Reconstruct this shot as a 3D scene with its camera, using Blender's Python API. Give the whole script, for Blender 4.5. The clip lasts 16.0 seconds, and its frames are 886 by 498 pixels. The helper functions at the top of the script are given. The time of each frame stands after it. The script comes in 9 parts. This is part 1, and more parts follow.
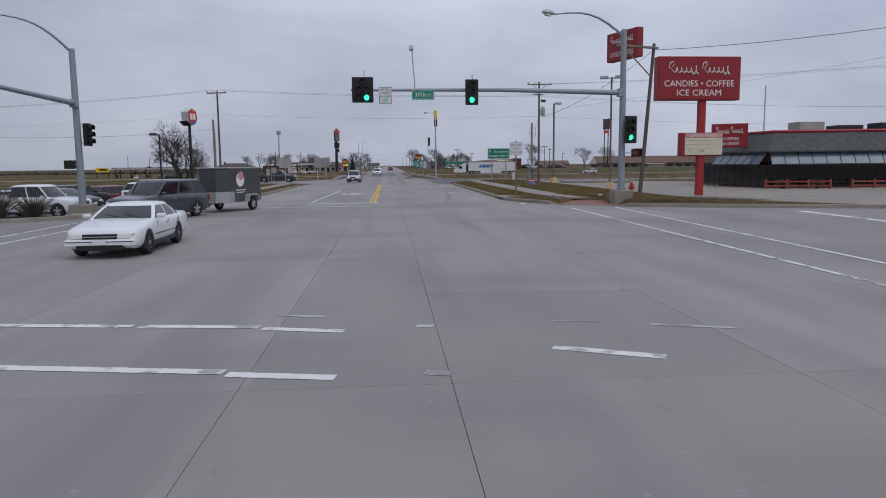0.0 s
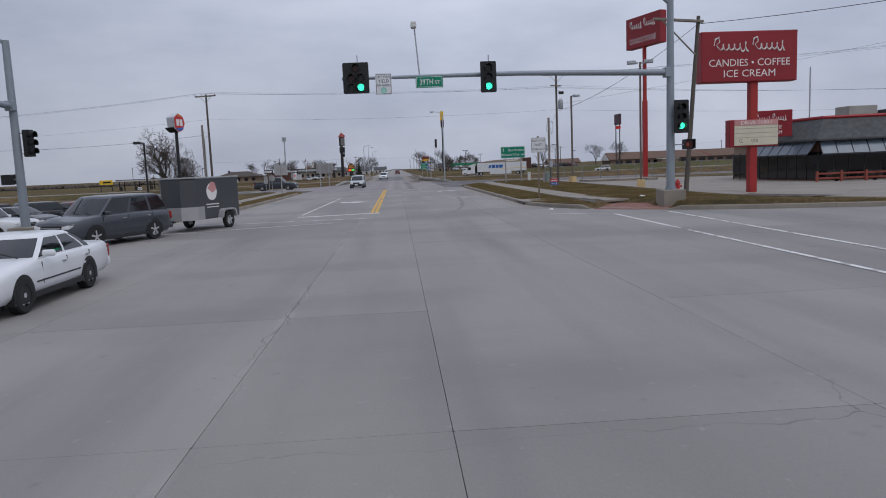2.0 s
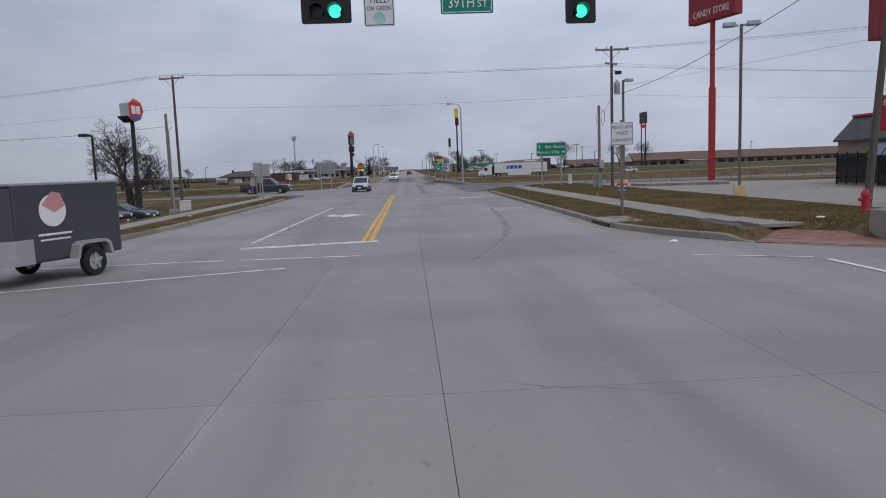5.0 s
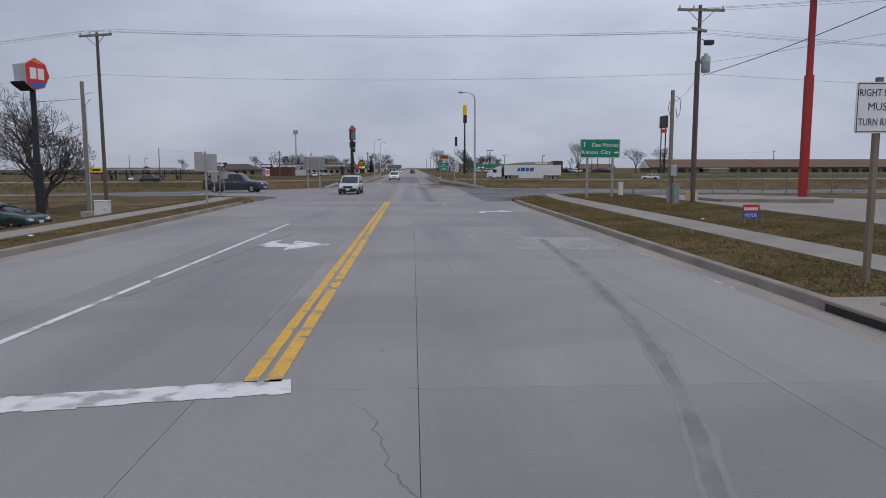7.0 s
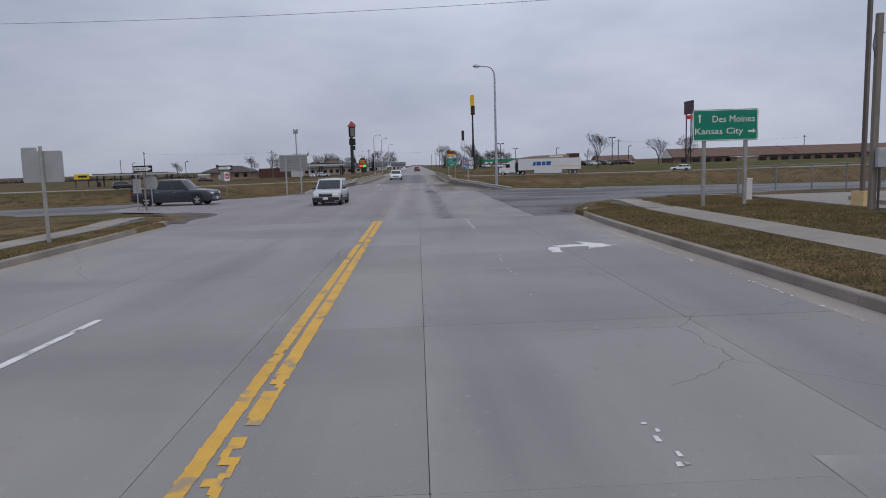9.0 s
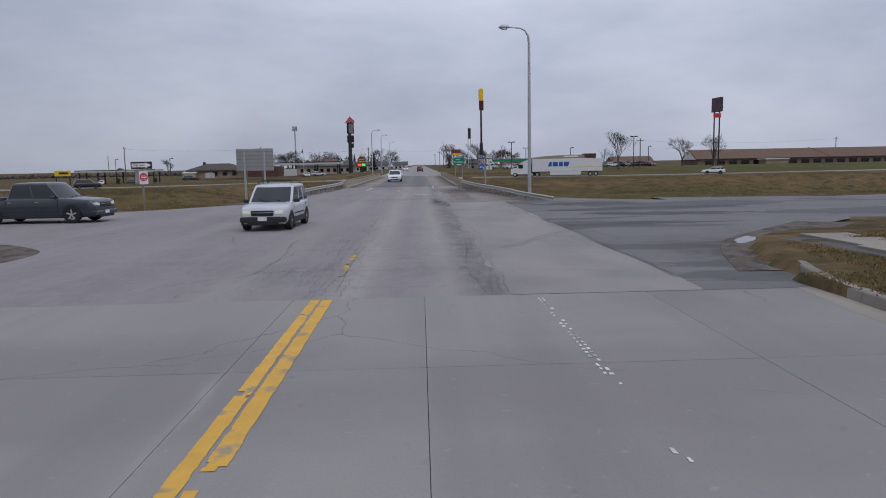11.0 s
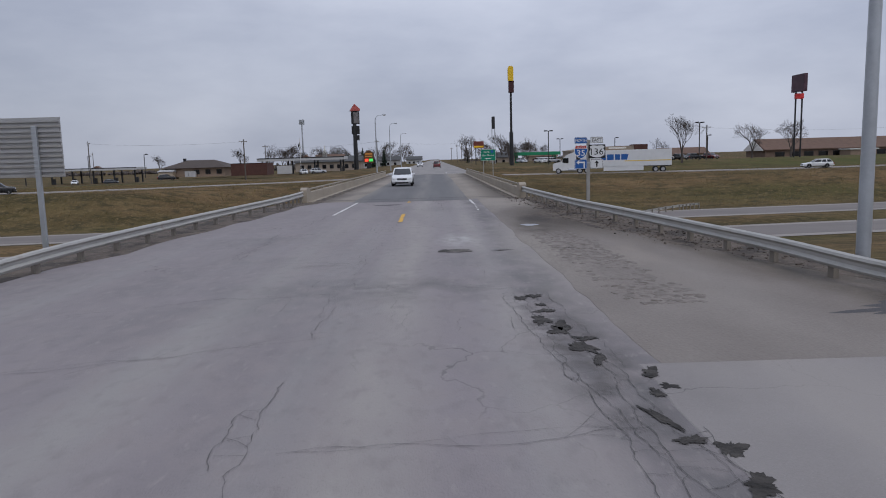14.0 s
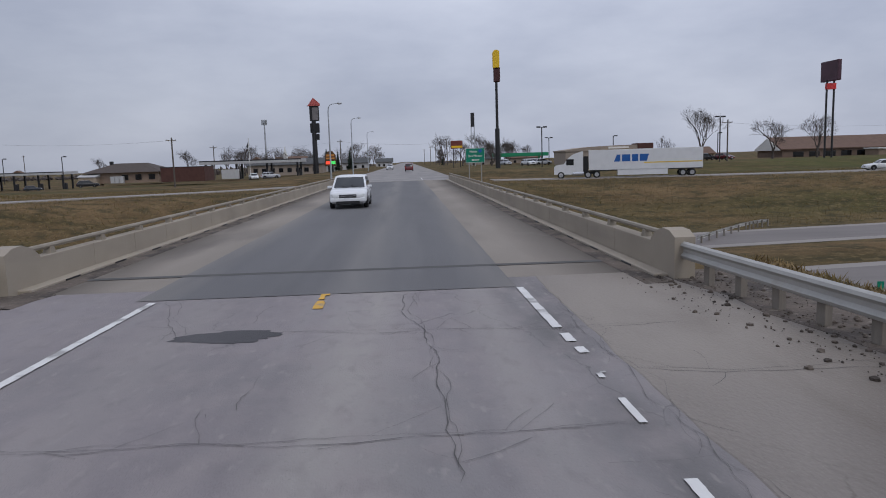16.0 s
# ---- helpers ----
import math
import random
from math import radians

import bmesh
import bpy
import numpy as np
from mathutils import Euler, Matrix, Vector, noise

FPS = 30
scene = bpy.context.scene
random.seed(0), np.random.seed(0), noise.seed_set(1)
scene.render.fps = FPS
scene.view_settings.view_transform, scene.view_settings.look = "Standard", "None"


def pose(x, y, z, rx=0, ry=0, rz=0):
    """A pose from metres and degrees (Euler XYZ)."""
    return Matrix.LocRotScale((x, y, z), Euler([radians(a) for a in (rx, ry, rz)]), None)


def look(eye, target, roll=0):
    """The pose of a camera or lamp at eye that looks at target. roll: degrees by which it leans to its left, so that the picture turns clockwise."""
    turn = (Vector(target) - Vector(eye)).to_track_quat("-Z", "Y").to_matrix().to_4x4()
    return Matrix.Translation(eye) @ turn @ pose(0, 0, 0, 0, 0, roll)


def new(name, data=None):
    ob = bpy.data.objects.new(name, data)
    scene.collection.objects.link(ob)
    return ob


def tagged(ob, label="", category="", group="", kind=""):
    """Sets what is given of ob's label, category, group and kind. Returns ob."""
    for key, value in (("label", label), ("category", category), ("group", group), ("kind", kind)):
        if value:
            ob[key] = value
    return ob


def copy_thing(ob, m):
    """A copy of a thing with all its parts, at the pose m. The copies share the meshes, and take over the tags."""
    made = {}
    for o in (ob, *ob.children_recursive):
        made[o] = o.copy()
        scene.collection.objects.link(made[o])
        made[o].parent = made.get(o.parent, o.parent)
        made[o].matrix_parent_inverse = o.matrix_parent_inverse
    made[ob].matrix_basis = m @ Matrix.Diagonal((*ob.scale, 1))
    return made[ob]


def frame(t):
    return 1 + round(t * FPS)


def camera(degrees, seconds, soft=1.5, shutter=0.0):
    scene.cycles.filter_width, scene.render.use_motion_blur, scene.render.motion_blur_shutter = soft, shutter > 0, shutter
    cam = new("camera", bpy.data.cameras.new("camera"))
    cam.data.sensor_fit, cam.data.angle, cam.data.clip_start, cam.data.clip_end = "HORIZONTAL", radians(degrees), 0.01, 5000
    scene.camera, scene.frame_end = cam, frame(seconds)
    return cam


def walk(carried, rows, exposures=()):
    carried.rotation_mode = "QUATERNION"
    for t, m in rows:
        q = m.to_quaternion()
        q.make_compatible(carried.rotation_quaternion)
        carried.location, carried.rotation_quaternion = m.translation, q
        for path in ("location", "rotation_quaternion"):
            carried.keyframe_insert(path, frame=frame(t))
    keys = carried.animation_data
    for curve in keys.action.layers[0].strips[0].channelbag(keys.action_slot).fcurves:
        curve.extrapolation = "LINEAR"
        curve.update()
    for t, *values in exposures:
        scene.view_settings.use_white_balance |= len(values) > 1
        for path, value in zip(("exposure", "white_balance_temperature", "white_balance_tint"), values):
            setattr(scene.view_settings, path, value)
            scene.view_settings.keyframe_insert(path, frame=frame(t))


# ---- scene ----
cam = camera(65.0, 16.0, soft=1.0)
PATH = [
    (0, (1.146, 0.906, 2.348), (1.295, 2.886, 2.107), -0.6),
    (0.5, (1.2, 2.611, 2.339), (1.344, 4.592, 2.099), -0.7),
    (1, (1.246, 4.242, 2.316), (1.386, 6.223, 2.076), -0.8),
    (1.5, (1.28, 5.678, 2.345), (1.417, 7.659, 2.108), -0.8),
    (2, (1.396, 7.485, 2.33), (1.517, 9.468, 2.095), -2.4),
    (2.5, (1.385, 9.403, 2.352), (1.506, 11.386, 2.12), -1.2),
    (3, (1.432, 11.606, 2.315), (1.539, 13.588, 2.078), -1.4),
    (3.5, (1.439, 13.86, 2.374), (1.55, 15.844, 2.142), -1.3),
    (4, (1.438, 16.294, 2.346), (1.533, 18.278, 2.115), -2.0),
    (6.5, (1.716, 33.434, 2.31), (1.786, 35.419, 2.076), -1.7),
    (7, (1.738, 37.659, 2.355), (1.823, 39.643, 2.122), -0.1),
    (7.5, (1.8, 41.866, 2.39), (1.888, 43.851, 2.157), -1.7),
    (8, (1.904, 46.292, 2.385), (1.986, 48.277, 2.15), -1.7),
    (8.5, (1.92, 51.082, 2.386), (1.995, 53.067, 2.146), -1.4),
    (9, (1.77, 55.876, 2.365), (1.835, 57.86, 2.122), -1.7),
    (11.5, (1.751, 78.997, 2.302), (1.808, 80.981, 2.059), -1.0),
    (12, (1.69, 84.57, 2.32), (1.744, 86.554, 2.077), -1.0),
    (12.5, (1.57, 90.33, 2.32), (1.622, 92.315, 2.08), -0.9),
    (13, (1.43, 95.93, 2.33), (1.479, 97.915, 2.086), -0.6),
    (13.5, (1.296, 101.975, 2.278), (1.339, 103.959, 2.031), -1.1),
    (14, (1.114, 108.055, 2.262), (1.13, 110.038, 2.005), -1.6),
    (14.5, (0.891, 114.455, 2.262), (0.915, 116.439, 2.006), -0.1),
    (15, (0.918, 121.078, 2.217), (0.972, 123.062, 1.972), -1.1),
    (15.5, (1.026, 127.859, 2.179), (1.108, 129.841, 1.923), 0.8),
    (16, (1.117, 134.505, 2.197), (1.212, 136.486, 1.944), -1.8),
]
walk(cam, [(t, look(eye, target, roll)) for t, eye, target, roll in PATH])

# ---------- world, sun, exposure ----------
world = bpy.data.worlds.new("overcast_sky")
scene.world = world
world.use_nodes = True
wn, wl = world.node_tree.nodes, world.node_tree.links
wn.clear()
w_out, w_bg = wn.new("ShaderNodeOutputWorld"), wn.new("ShaderNodeBackground")
w_sky = wn.new("ShaderNodeTexSky")
w_sky.sky_type, w_sky.sun_disc = "NISHITA", False
w_sky.sun_elevation, w_sky.sun_rotation = radians(42), radians(150)
w_sky.air_density, w_sky.dust_density = 1.0, 3.0
w_tc, w_map = wn.new("ShaderNodeTexCoord"), wn.new("ShaderNodeMapping")
w_map.inputs["Scale"].default_value = (1.6, 1.6, 4.6)
w_noise, w_ramp = wn.new("ShaderNodeTexNoise"), wn.new("ShaderNodeValToRGB")
w_noise.inputs["Scale"].default_value, w_noise.inputs["Detail"].default_value = 1.6, 7
w_noise.inputs["Roughness"].default_value = 0.55
w_ramp.color_ramp.elements[0].position, w_ramp.color_ramp.elements[1].position = 0.33, 0.72
w_ramp.color_ramp.elements[0].color, w_ramp.color_ramp.elements[1].color = (3.62, 3.97, 5.06, 1), (5.4, 5.75, 6.85, 1)
w_sep, w_up, w_mul, w_mix = wn.new("ShaderNodeSeparateXYZ"), wn.new("ShaderNodeMapRange"), wn.new("ShaderNodeMix"), wn.new("ShaderNodeMix")
w_up.inputs["From Min"].default_value, w_up.inputs["From Max"].default_value = -0.02, 0.85
w_up.inputs["To Min"].default_value, w_up.inputs["To Max"].default_value = 0.9, 1.75
w_mul.data_type, w_mul.blend_type = "RGBA", "MULTIPLY"
w_mul.inputs["Factor"].default_value = 1.0
w_mix.data_type = "RGBA"
w_mix.inputs["Factor"].default_value = 0.93
wl.new(w_tc.outputs["Generated"], w_map.inputs["Vector"])
wl.new(w_map.outputs["Vector"], w_noise.inputs["Vector"])
wl.new(w_noise.outputs["Fac"], w_ramp.inputs["Fac"])
wl.new(w_tc.outputs["Generated"], w_sep.inputs["Vector"])
wl.new(w_sep.outputs["Z"], w_up.inputs["Value"])
wl.new(w_ramp.outputs["Color"], w_mul.inputs[6])
w_side, w_prod = wn.new("ShaderNodeMapRange"), wn.new("ShaderNodeMath")
w_side.inputs["From Min"].default_value, w_side.inputs["From Max"].default_value = -0.75, 0.1
w_side.inputs["To Min"].default_value, w_side.inputs["To Max"].default_value = 0.76, 1.03
w_prod.operation = "MULTIPLY"
wl.new(w_sep.outputs["X"], w_side.inputs["Value"])
wl.new(w_up.outputs["Result"], w_prod.inputs[0])
wl.new(w_side.outputs["Result"], w_prod.inputs[1])
wl.new(w_prod.outputs[0], w_mul.inputs[7])
wl.new(w_sky.outputs["Color"], w_mix.inputs[6])
wl.new(w_mul.outputs[2], w_mix.inputs[7])
wl.new(w_mix.outputs[2], w_bg.inputs["Color"])
w_bg.inputs["Strength"].default_value = 0.106
wl.new(w_bg.outputs["Background"], w_out.inputs["Surface"])

sun = new("sun", bpy.data.lights.new("sun", "SUN"))
sun.data.energy, sun.data.angle, sun.data.color = 0.6, radians(25), (1.0, 0.97, 0.92)
sun.matrix_world = look((0, 0, 50), (-18, 32, 0))


# ---------- materials ----------
def mat(name, base, rough=0.7, metal=0.0, var=0.12, scale=1.5, bump=0.0, fine=40.0, tint=None, spec=0.4, stretch=(1, 1, 1), rnd=0.0):
    """Base colour with coarse stains, fine grain and relief, in metres of the world."""
    m = bpy.data.materials.new(name)
    m.use_nodes = True
    n, l = m.node_tree.nodes, m.node_tree.links
    b = n["Principled BSDF"]
    b.inputs["Roughness"].default_value, b.inputs["Metallic"].default_value = rough, metal
    b.inputs["Specular IOR Level"].default_value = spec
    geo, mp = n.new("ShaderNodeNewGeometry"), n.new("ShaderNodeMapping")
    mp.inputs["Scale"].default_value = stretch
    l.new(geo.outputs["Position"], mp.inputs["Vector"])
    a, f = n.new("ShaderNodeTexNoise"), n.new("ShaderNodeTexNoise")
    a.inputs["Scale"].default_value, a.inputs["Detail"].default_value = scale, 5
    f.inputs["Scale"].default_value, f.inputs["Detail"].default_value = fine, 3
    for t in (a, f):
        l.new(mp.outputs["Vector"], t.inputs["Vector"])
    add = n.new("ShaderNodeMath")
    add.operation = "MULTIPLY_ADD"
    add.inputs[1].default_value = 0.35
    l.new(f.outputs["Fac"], add.inputs[0])
    l.new(a.outputs["Fac"], add.inputs[2])
    mr = n.new("ShaderNodeMapRange")
    mr.inputs["From Min"].default_value, mr.inputs["From Max"].default_value = 0.4, 0.95
    l.new(add.outputs[0], mr.inputs["Value"])
    mix = n.new("ShaderNodeMix")
    mix.data_type = "RGBA"
    dark = [c * (1 - var) for c in base]
    light = list(tint) if tint else [min(1, c * (1 + var)) for c in base]
    mix.inputs[6].default_value, mix.inputs[7].default_value = (*dark, 1), (*light, 1)
    l.new(mr.outputs["Result"], mix.inputs["Factor"])
    last = mix.outputs[2]
    if rnd:
        oi, rr, mu = n.new("ShaderNodeObjectInfo"), n.new("ShaderNodeMapRange"), n.new("ShaderNodeMix")
        rr.inputs["To Min"].default_value, rr.inputs["To Max"].default_value = 1 - rnd, 1 + rnd
        l.new(oi.outputs["Random"], rr.inputs["Value"])
        mu.data_type, mu.blend_type = "RGBA", "MULTIPLY"
        mu.inputs["Factor"].default_value = 1
        l.new(last, mu.inputs[6])
        l.new(rr.outputs["Result"], mu.inputs[7])
        last = mu.outputs[2]
    l.new(last, b.inputs["Base Color"])
    if bump:
        bp = n.new("ShaderNodeBump")
        bp.inputs["Strength"].default_value, bp.inputs["Distance"].default_value = bump, 0.02
        l.new(f.outputs["Fac"], bp.inputs["Height"])
        l.new(bp.outputs["Normal"], b.inputs["Normal"])
    return m


def over(m, colour, scale, low, high, amount=1.0, stretch=(1, 1, 1), kind="noise", wobble=0.0, gate=None, band=None, spot=None):
    """A second layer on a material: stains by noise, or cracks by the edges of cells, between low and high."""
    n, l = m.node_tree.nodes, m.node_tree.links
    b = n["Principled BSDF"]
    was = b.inputs["Base Color"].links[0].from_socket
    geo, mp = n.new("ShaderNodeNewGeometry"), n.new("ShaderNodeMapping")
    mp.inputs["Scale"].default_value = stretch
    l.new(geo.outputs["Position"], mp.inputs["Vector"])
    vec = mp.outputs["Vector"]
    if wobble:
        wv, wa = n.new("ShaderNodeTexNoise"), n.new("ShaderNodeVectorMath")
        wv.inputs["Scale"].default_value, wv.inputs["Detail"].default_value = 1.3, 6
        l.new(vec, wv.inputs["Vector"])
        wa.operation = "MULTIPLY_ADD"
        wa.inputs[1].default_value = (wobble,) * 3
        l.new(wv.outputs["Color"], wa.inputs[0])
        l.new(vec, wa.inputs[2])
        vec = wa.outputs[0]
    if kind == "cracks":
        t = n.new("ShaderNodeTexVoronoi")
        t.feature = "DISTANCE_TO_EDGE"
        t.inputs["Scale"].default_value = scale
        src = t.outputs["Distance"]
    else:
        t = n.new("ShaderNodeTexNoise")
        t.inputs["Scale"].default_value, t.inputs["Detail"].default_value = scale, 6
        src = t.outputs["Fac"]
    l.new(vec, t.inputs["Vector"])
    mr = n.new("ShaderNodeMapRange")
    mr.inputs["From Min"].default_value, mr.inputs["From Max"].default_value = low, high
    mr.inputs["To Max"].default_value = amount
    l.new(src, mr.inputs["Value"])
    fac = mr.outputs["Result"]
    if gate:
        g, gr, gm = n.new("ShaderNodeTexNoise"), n.new("ShaderNodeMapRange"), n.new("ShaderNodeMath")
        g.inputs["Scale"].default_value, g.inputs["Detail"].default_value = gate[0], 4
        l.new(geo.outputs["Position"], g.inputs["Vector"])
        gr.inputs["From Min"].default_value, gr.inputs["From Max"].default_value = gate[1], gate[2]
        l.new(g.outputs["Fac"], gr.inputs["Value"])
        gm.operation = "MULTIPLY"
        l.new(fac, gm.inputs[0])
        l.new(gr.outputs["Result"], gm.inputs[1])
        fac = gm.outputs[0]
    if band:
        sx, sb, ab, rb, mb = n.new("ShaderNodeSeparateXYZ"), n.new("ShaderNodeMath"), n.new("ShaderNodeMath"), n.new("ShaderNodeMapRange"), n.new("ShaderNodeMath")
        l.new(geo.outputs["Position"], sx.inputs[0])
        sb.operation, ab.operation, mb.operation = "SUBTRACT", "ABSOLUTE", "MULTIPLY"
        sb.inputs[1].default_value = band[0]
        if len(band) > 2:
            sk = n.new("ShaderNodeMath")
            sk.operation = "MULTIPLY_ADD"
            sk.inputs[1].default_value = band[2]
            l.new(sx.outputs["Y"], sk.inputs[0])
            l.new(sx.outputs["X"], sk.inputs[2])
            l.new(sk.outputs[0], sb.inputs[0])
        else:
            l.new(sx.outputs["X"], sb.inputs[0])
        l.new(sb.outputs[0], ab.inputs[0])
        rb.inputs["From Min"].default_value, rb.inputs["From Max"].default_value = band[1], band[1] * 0.2
        l.new(ab.outputs[0], rb.inputs["Value"])
        l.new(fac, mb.inputs[0])
        l.new(rb.outputs["Result"], mb.inputs[1])
        fac = mb.outputs[0]
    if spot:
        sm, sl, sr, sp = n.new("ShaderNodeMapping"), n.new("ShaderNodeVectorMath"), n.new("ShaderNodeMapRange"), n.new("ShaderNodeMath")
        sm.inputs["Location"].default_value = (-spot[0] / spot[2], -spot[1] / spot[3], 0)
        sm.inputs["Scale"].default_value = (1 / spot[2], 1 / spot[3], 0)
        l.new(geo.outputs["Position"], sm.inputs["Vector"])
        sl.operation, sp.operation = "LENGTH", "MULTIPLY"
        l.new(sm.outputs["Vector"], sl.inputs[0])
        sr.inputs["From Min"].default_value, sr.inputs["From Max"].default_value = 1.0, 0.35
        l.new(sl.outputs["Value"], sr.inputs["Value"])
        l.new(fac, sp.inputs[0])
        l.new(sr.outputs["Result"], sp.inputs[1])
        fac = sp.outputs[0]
    mix = n.new("ShaderNodeMix")
    mix.data_type = "RGBA"
    mix.inputs[7].default_value = (*colour, 1)
    l.new(fac, mix.inputs["Factor"])
    l.new(was, mix.inputs[6])
    l.new(mix.outputs[2], b.inputs["Base Color"])
    return m


def glow(name, colour, strength):
    m = mat(name, colour, 0.3)
    b = m.node_tree.nodes["Principled BSDF"]
    b.inputs["Emission Color"].default_value, b.inputs["Emission Strength"].default_value = (*colour, 1), strength
    return m


CONCRETE = mat("road_concrete", (0.24, 0.225, 0.213), 0.75, var=0.14, scale=0.35, bump=0.3, fine=55, stretch=(1, 0.35, 1), rnd=0.1)
over(CONCRETE, (0.16, 0.151, 0.149), 0.42, 0.48, 0.7, 0.7, (1.3, 0.12, 1))
over(CONCRETE, (0.275, 0.257, 0.236), 0.22, 0.47, 0.66, 0.6, (0.9, 0.5, 1))
over(CONCRETE, (0.185, 0.168, 0.165), 0.16, 0.5, 0.62, 0.6, (0.6, 1.2, 1))
over(CONCRETE, (0.32, 0.305, 0.285), 2.6, 0.5, 0.7, 0.5, (1, 0.25, 1), band=(-0.5, 0.22))
over(CONCRETE, (0.14, 0.132, 0.128), 5.0, 0.64, 0.7, 0.4, (1, 0.6, 1), gate=(0.3, 0.5, 0.6))
over(CONCRETE, (0.33, 0.318, 0.30), 7.0, 0.66, 0.72, 0.35)
over(CONCRETE, (0.09, 0.088, 0.085), 0.13, 0.0016, 0.0, 0.8, wobble=0.5, kind="cracks", gate=(0.09, 0.5, 0.55))
REPAIR = mat("repair_concrete", (0.3, 0.282, 0.264), 0.75, var=0.14, scale=0.8, bump=0.3, fine=55)
over(REPAIR, (0.205, 0.193, 0.184), 0.7, 0.45, 0.65, 0.8, (1, 0.5, 1))
SKID = mat("tyre_mark", (0.16, 0.15, 0.145), 0.8, var=0.2, scale=1)
over(SKID, (0.215, 0.202, 0.192), 2.4, 0.4, 0.6, 1.0, (1, 0.5, 1))
SKIDFAINT = mat("faint_tyre_mark", (0.22, 0.206, 0.196), 0.8, var=0.2, scale=1)
over(SKIDFAINT, (0.235, 0.221, 0.21), 2.4, 0.42, 0.6, 1.0, (1, 0.5, 1))
BRONZE = mat("dark_bronze_paint", (0.13, 0.105, 0.088), 0.5, var=0.15, scale=2)
RUSTIRON = mat("rusty_cast_iron", (0.17, 0.135, 0.11), 0.8, 0.3, var=0.3, scale=6, bump=0.3)
JOINT = mat("joint_filler", (0.085, 0.082, 0.078), 0.9, var=0.2)
CRACKDIRT = mat("dirt_in_cracks", (0.09, 0.086, 0.082), 0.95, var=0.25, scale=2)
ASPHALT = mat("worn_asphalt", (0.217, 0.194, 0.197), 0.8, var=0.15, scale=0.4, bump=0.35, fine=70, stretch=(1, 0.3, 1))
over(ASPHALT, (0.265, 0.254, 0.243), 0.45, 0.48, 0.66, 0.7, (1.6, 0.07, 1))
over(ASPHALT, (0.145, 0.14, 0.141), 0.35, 0.55, 0.7, 0.5, (0.5, 0.5, 1))
over(ASPHALT, (0.06, 0.057, 0.056), 0.4, 0.003, 0.0, 0.7, (0.75, 0.55, 1), kind="cracks", wobble=0.8, gate=(0.12, 0.5, 0.56))
for at_, wide_, much in ((0.45, 0.75, 0.75), (2.2, 0.45, 0.5), (-2.0, 0.8, 0.3)):
    over(ASPHALT, (0.31, 0.287, 0.264), 1.0, 0.2, 0.55, much, (1, 0.2, 1), band=(at_, wide_))
over(ASPHALT, (0.115, 0.11, 0.108), 1.2, 0.3, 0.6, 0.75, (1, 0.35, 1), band=(2.95, 0.65))
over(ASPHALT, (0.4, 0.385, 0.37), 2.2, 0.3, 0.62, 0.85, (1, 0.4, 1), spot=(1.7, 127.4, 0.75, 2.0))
over(ASPHALT, (0.085, 0.076, 0.071), 1.8, 0.36, 0.58, 0.85, spot=(2.75, 116.6, 0.7, 4.2))
over(ASPHALT, (0.12, 0.115, 0.112), 1.5, 0.35, 0.6, 0.6, spot=(0.6, 120.2, 3.0, 1.6))
over(ASPHALT, (0.275, 0.252, 0.226), 0.9, 0.1, 0.5, 0.85, (1, 0.3, 1), spot=(3.5, 125.5, 1.0, 10.0))
over(ASPHALT, (0.14, 0.132, 0.13), 1.3, 0.3, 0.6, 0.75, (1, 0.5, 1), spot=(2.8, 121.4, 0.8, 2.2))
over(ASPHALT, (0.3, 0.283, 0.27), 48.0, 0.62, 0.72, 0.35)
over(ASPHALT, (0.13, 0.12, 0.12), 26.0, 0.62, 0.72, 0.35)
over(ASPHALT, (0.25, 0.222, 0.216), 2.5, 0.45, 0.68, 0.6, (1, 0.6, 1))
over(ASPHALT, (0.165, 0.147, 0.15), 5.0, 0.52, 0.7, 0.35, (1, 0.5, 1))
over(ASPHALT, (0.29, 0.268, 0.25), 9.0, 0.6, 0.72, 0.5, (1, 0.35, 1))
LANE = mat("pale_worn_lane", (0.238, 0.219, 0.21), 0.8, var=0.14, scale=0.5, bump=0.5, fine=60)
over(LANE, (0.05, 0.048, 0.046), 0.3, 0.003, 0.0, 0.6, kind="cracks", wobble=0.8, gate=(0.12, 0.46, 0.52))
over(LANE, (0.165, 0.158, 0.152), 0.3, 0.5, 0.7, 0.6)
over(LANE, (0.29, 0.265, 0.245), 0.5, 0.45, 0.65, 0.7, (1.0, 0.25, 1))
over(LANE, (0.31, 0.29, 0.27), 40.0, 0.62, 0.72, 0.4)
GRAVEL = mat("gravel_shoulder", (0.2, 0.172, 0.154), 0.9, var=0.2, scale=0.6, bump=0.8, fine=28, tint=(0.235, 0.21, 0.187), stretch=(1, 0.5, 1))
over(GRAVEL, (0.27, 0.243, 0.21), 0.9, 0.3, 0.6, 0.6, (1, 0.4, 1), spot=(3.75, 126.0, 0.6, 9.0))
over(GRAVEL, (0.255, 0.222, 0.187), 0.8, 0.3, 0.6, 0.6, (1, 0.4, 1), spot=(5.5, 125.5, 0.7, 7.0))
over(GRAVEL, (0.125, 0.106, 0.088), 6.5, 0.12, 0.0, 0.6, (1, 0.75, 1), kind="cracks", wobble=0.5, gate=(0.9, 0.3, 0.5), spot=(4.35, 125.5, 1.35, 8.5))
over(GRAVEL, (0.25, 0.226, 0.2), 3.1, 0.5, 0.68, 0.6, (1, 0.7, 1), spot=(4.4, 126.0, 1.4, 8.5))
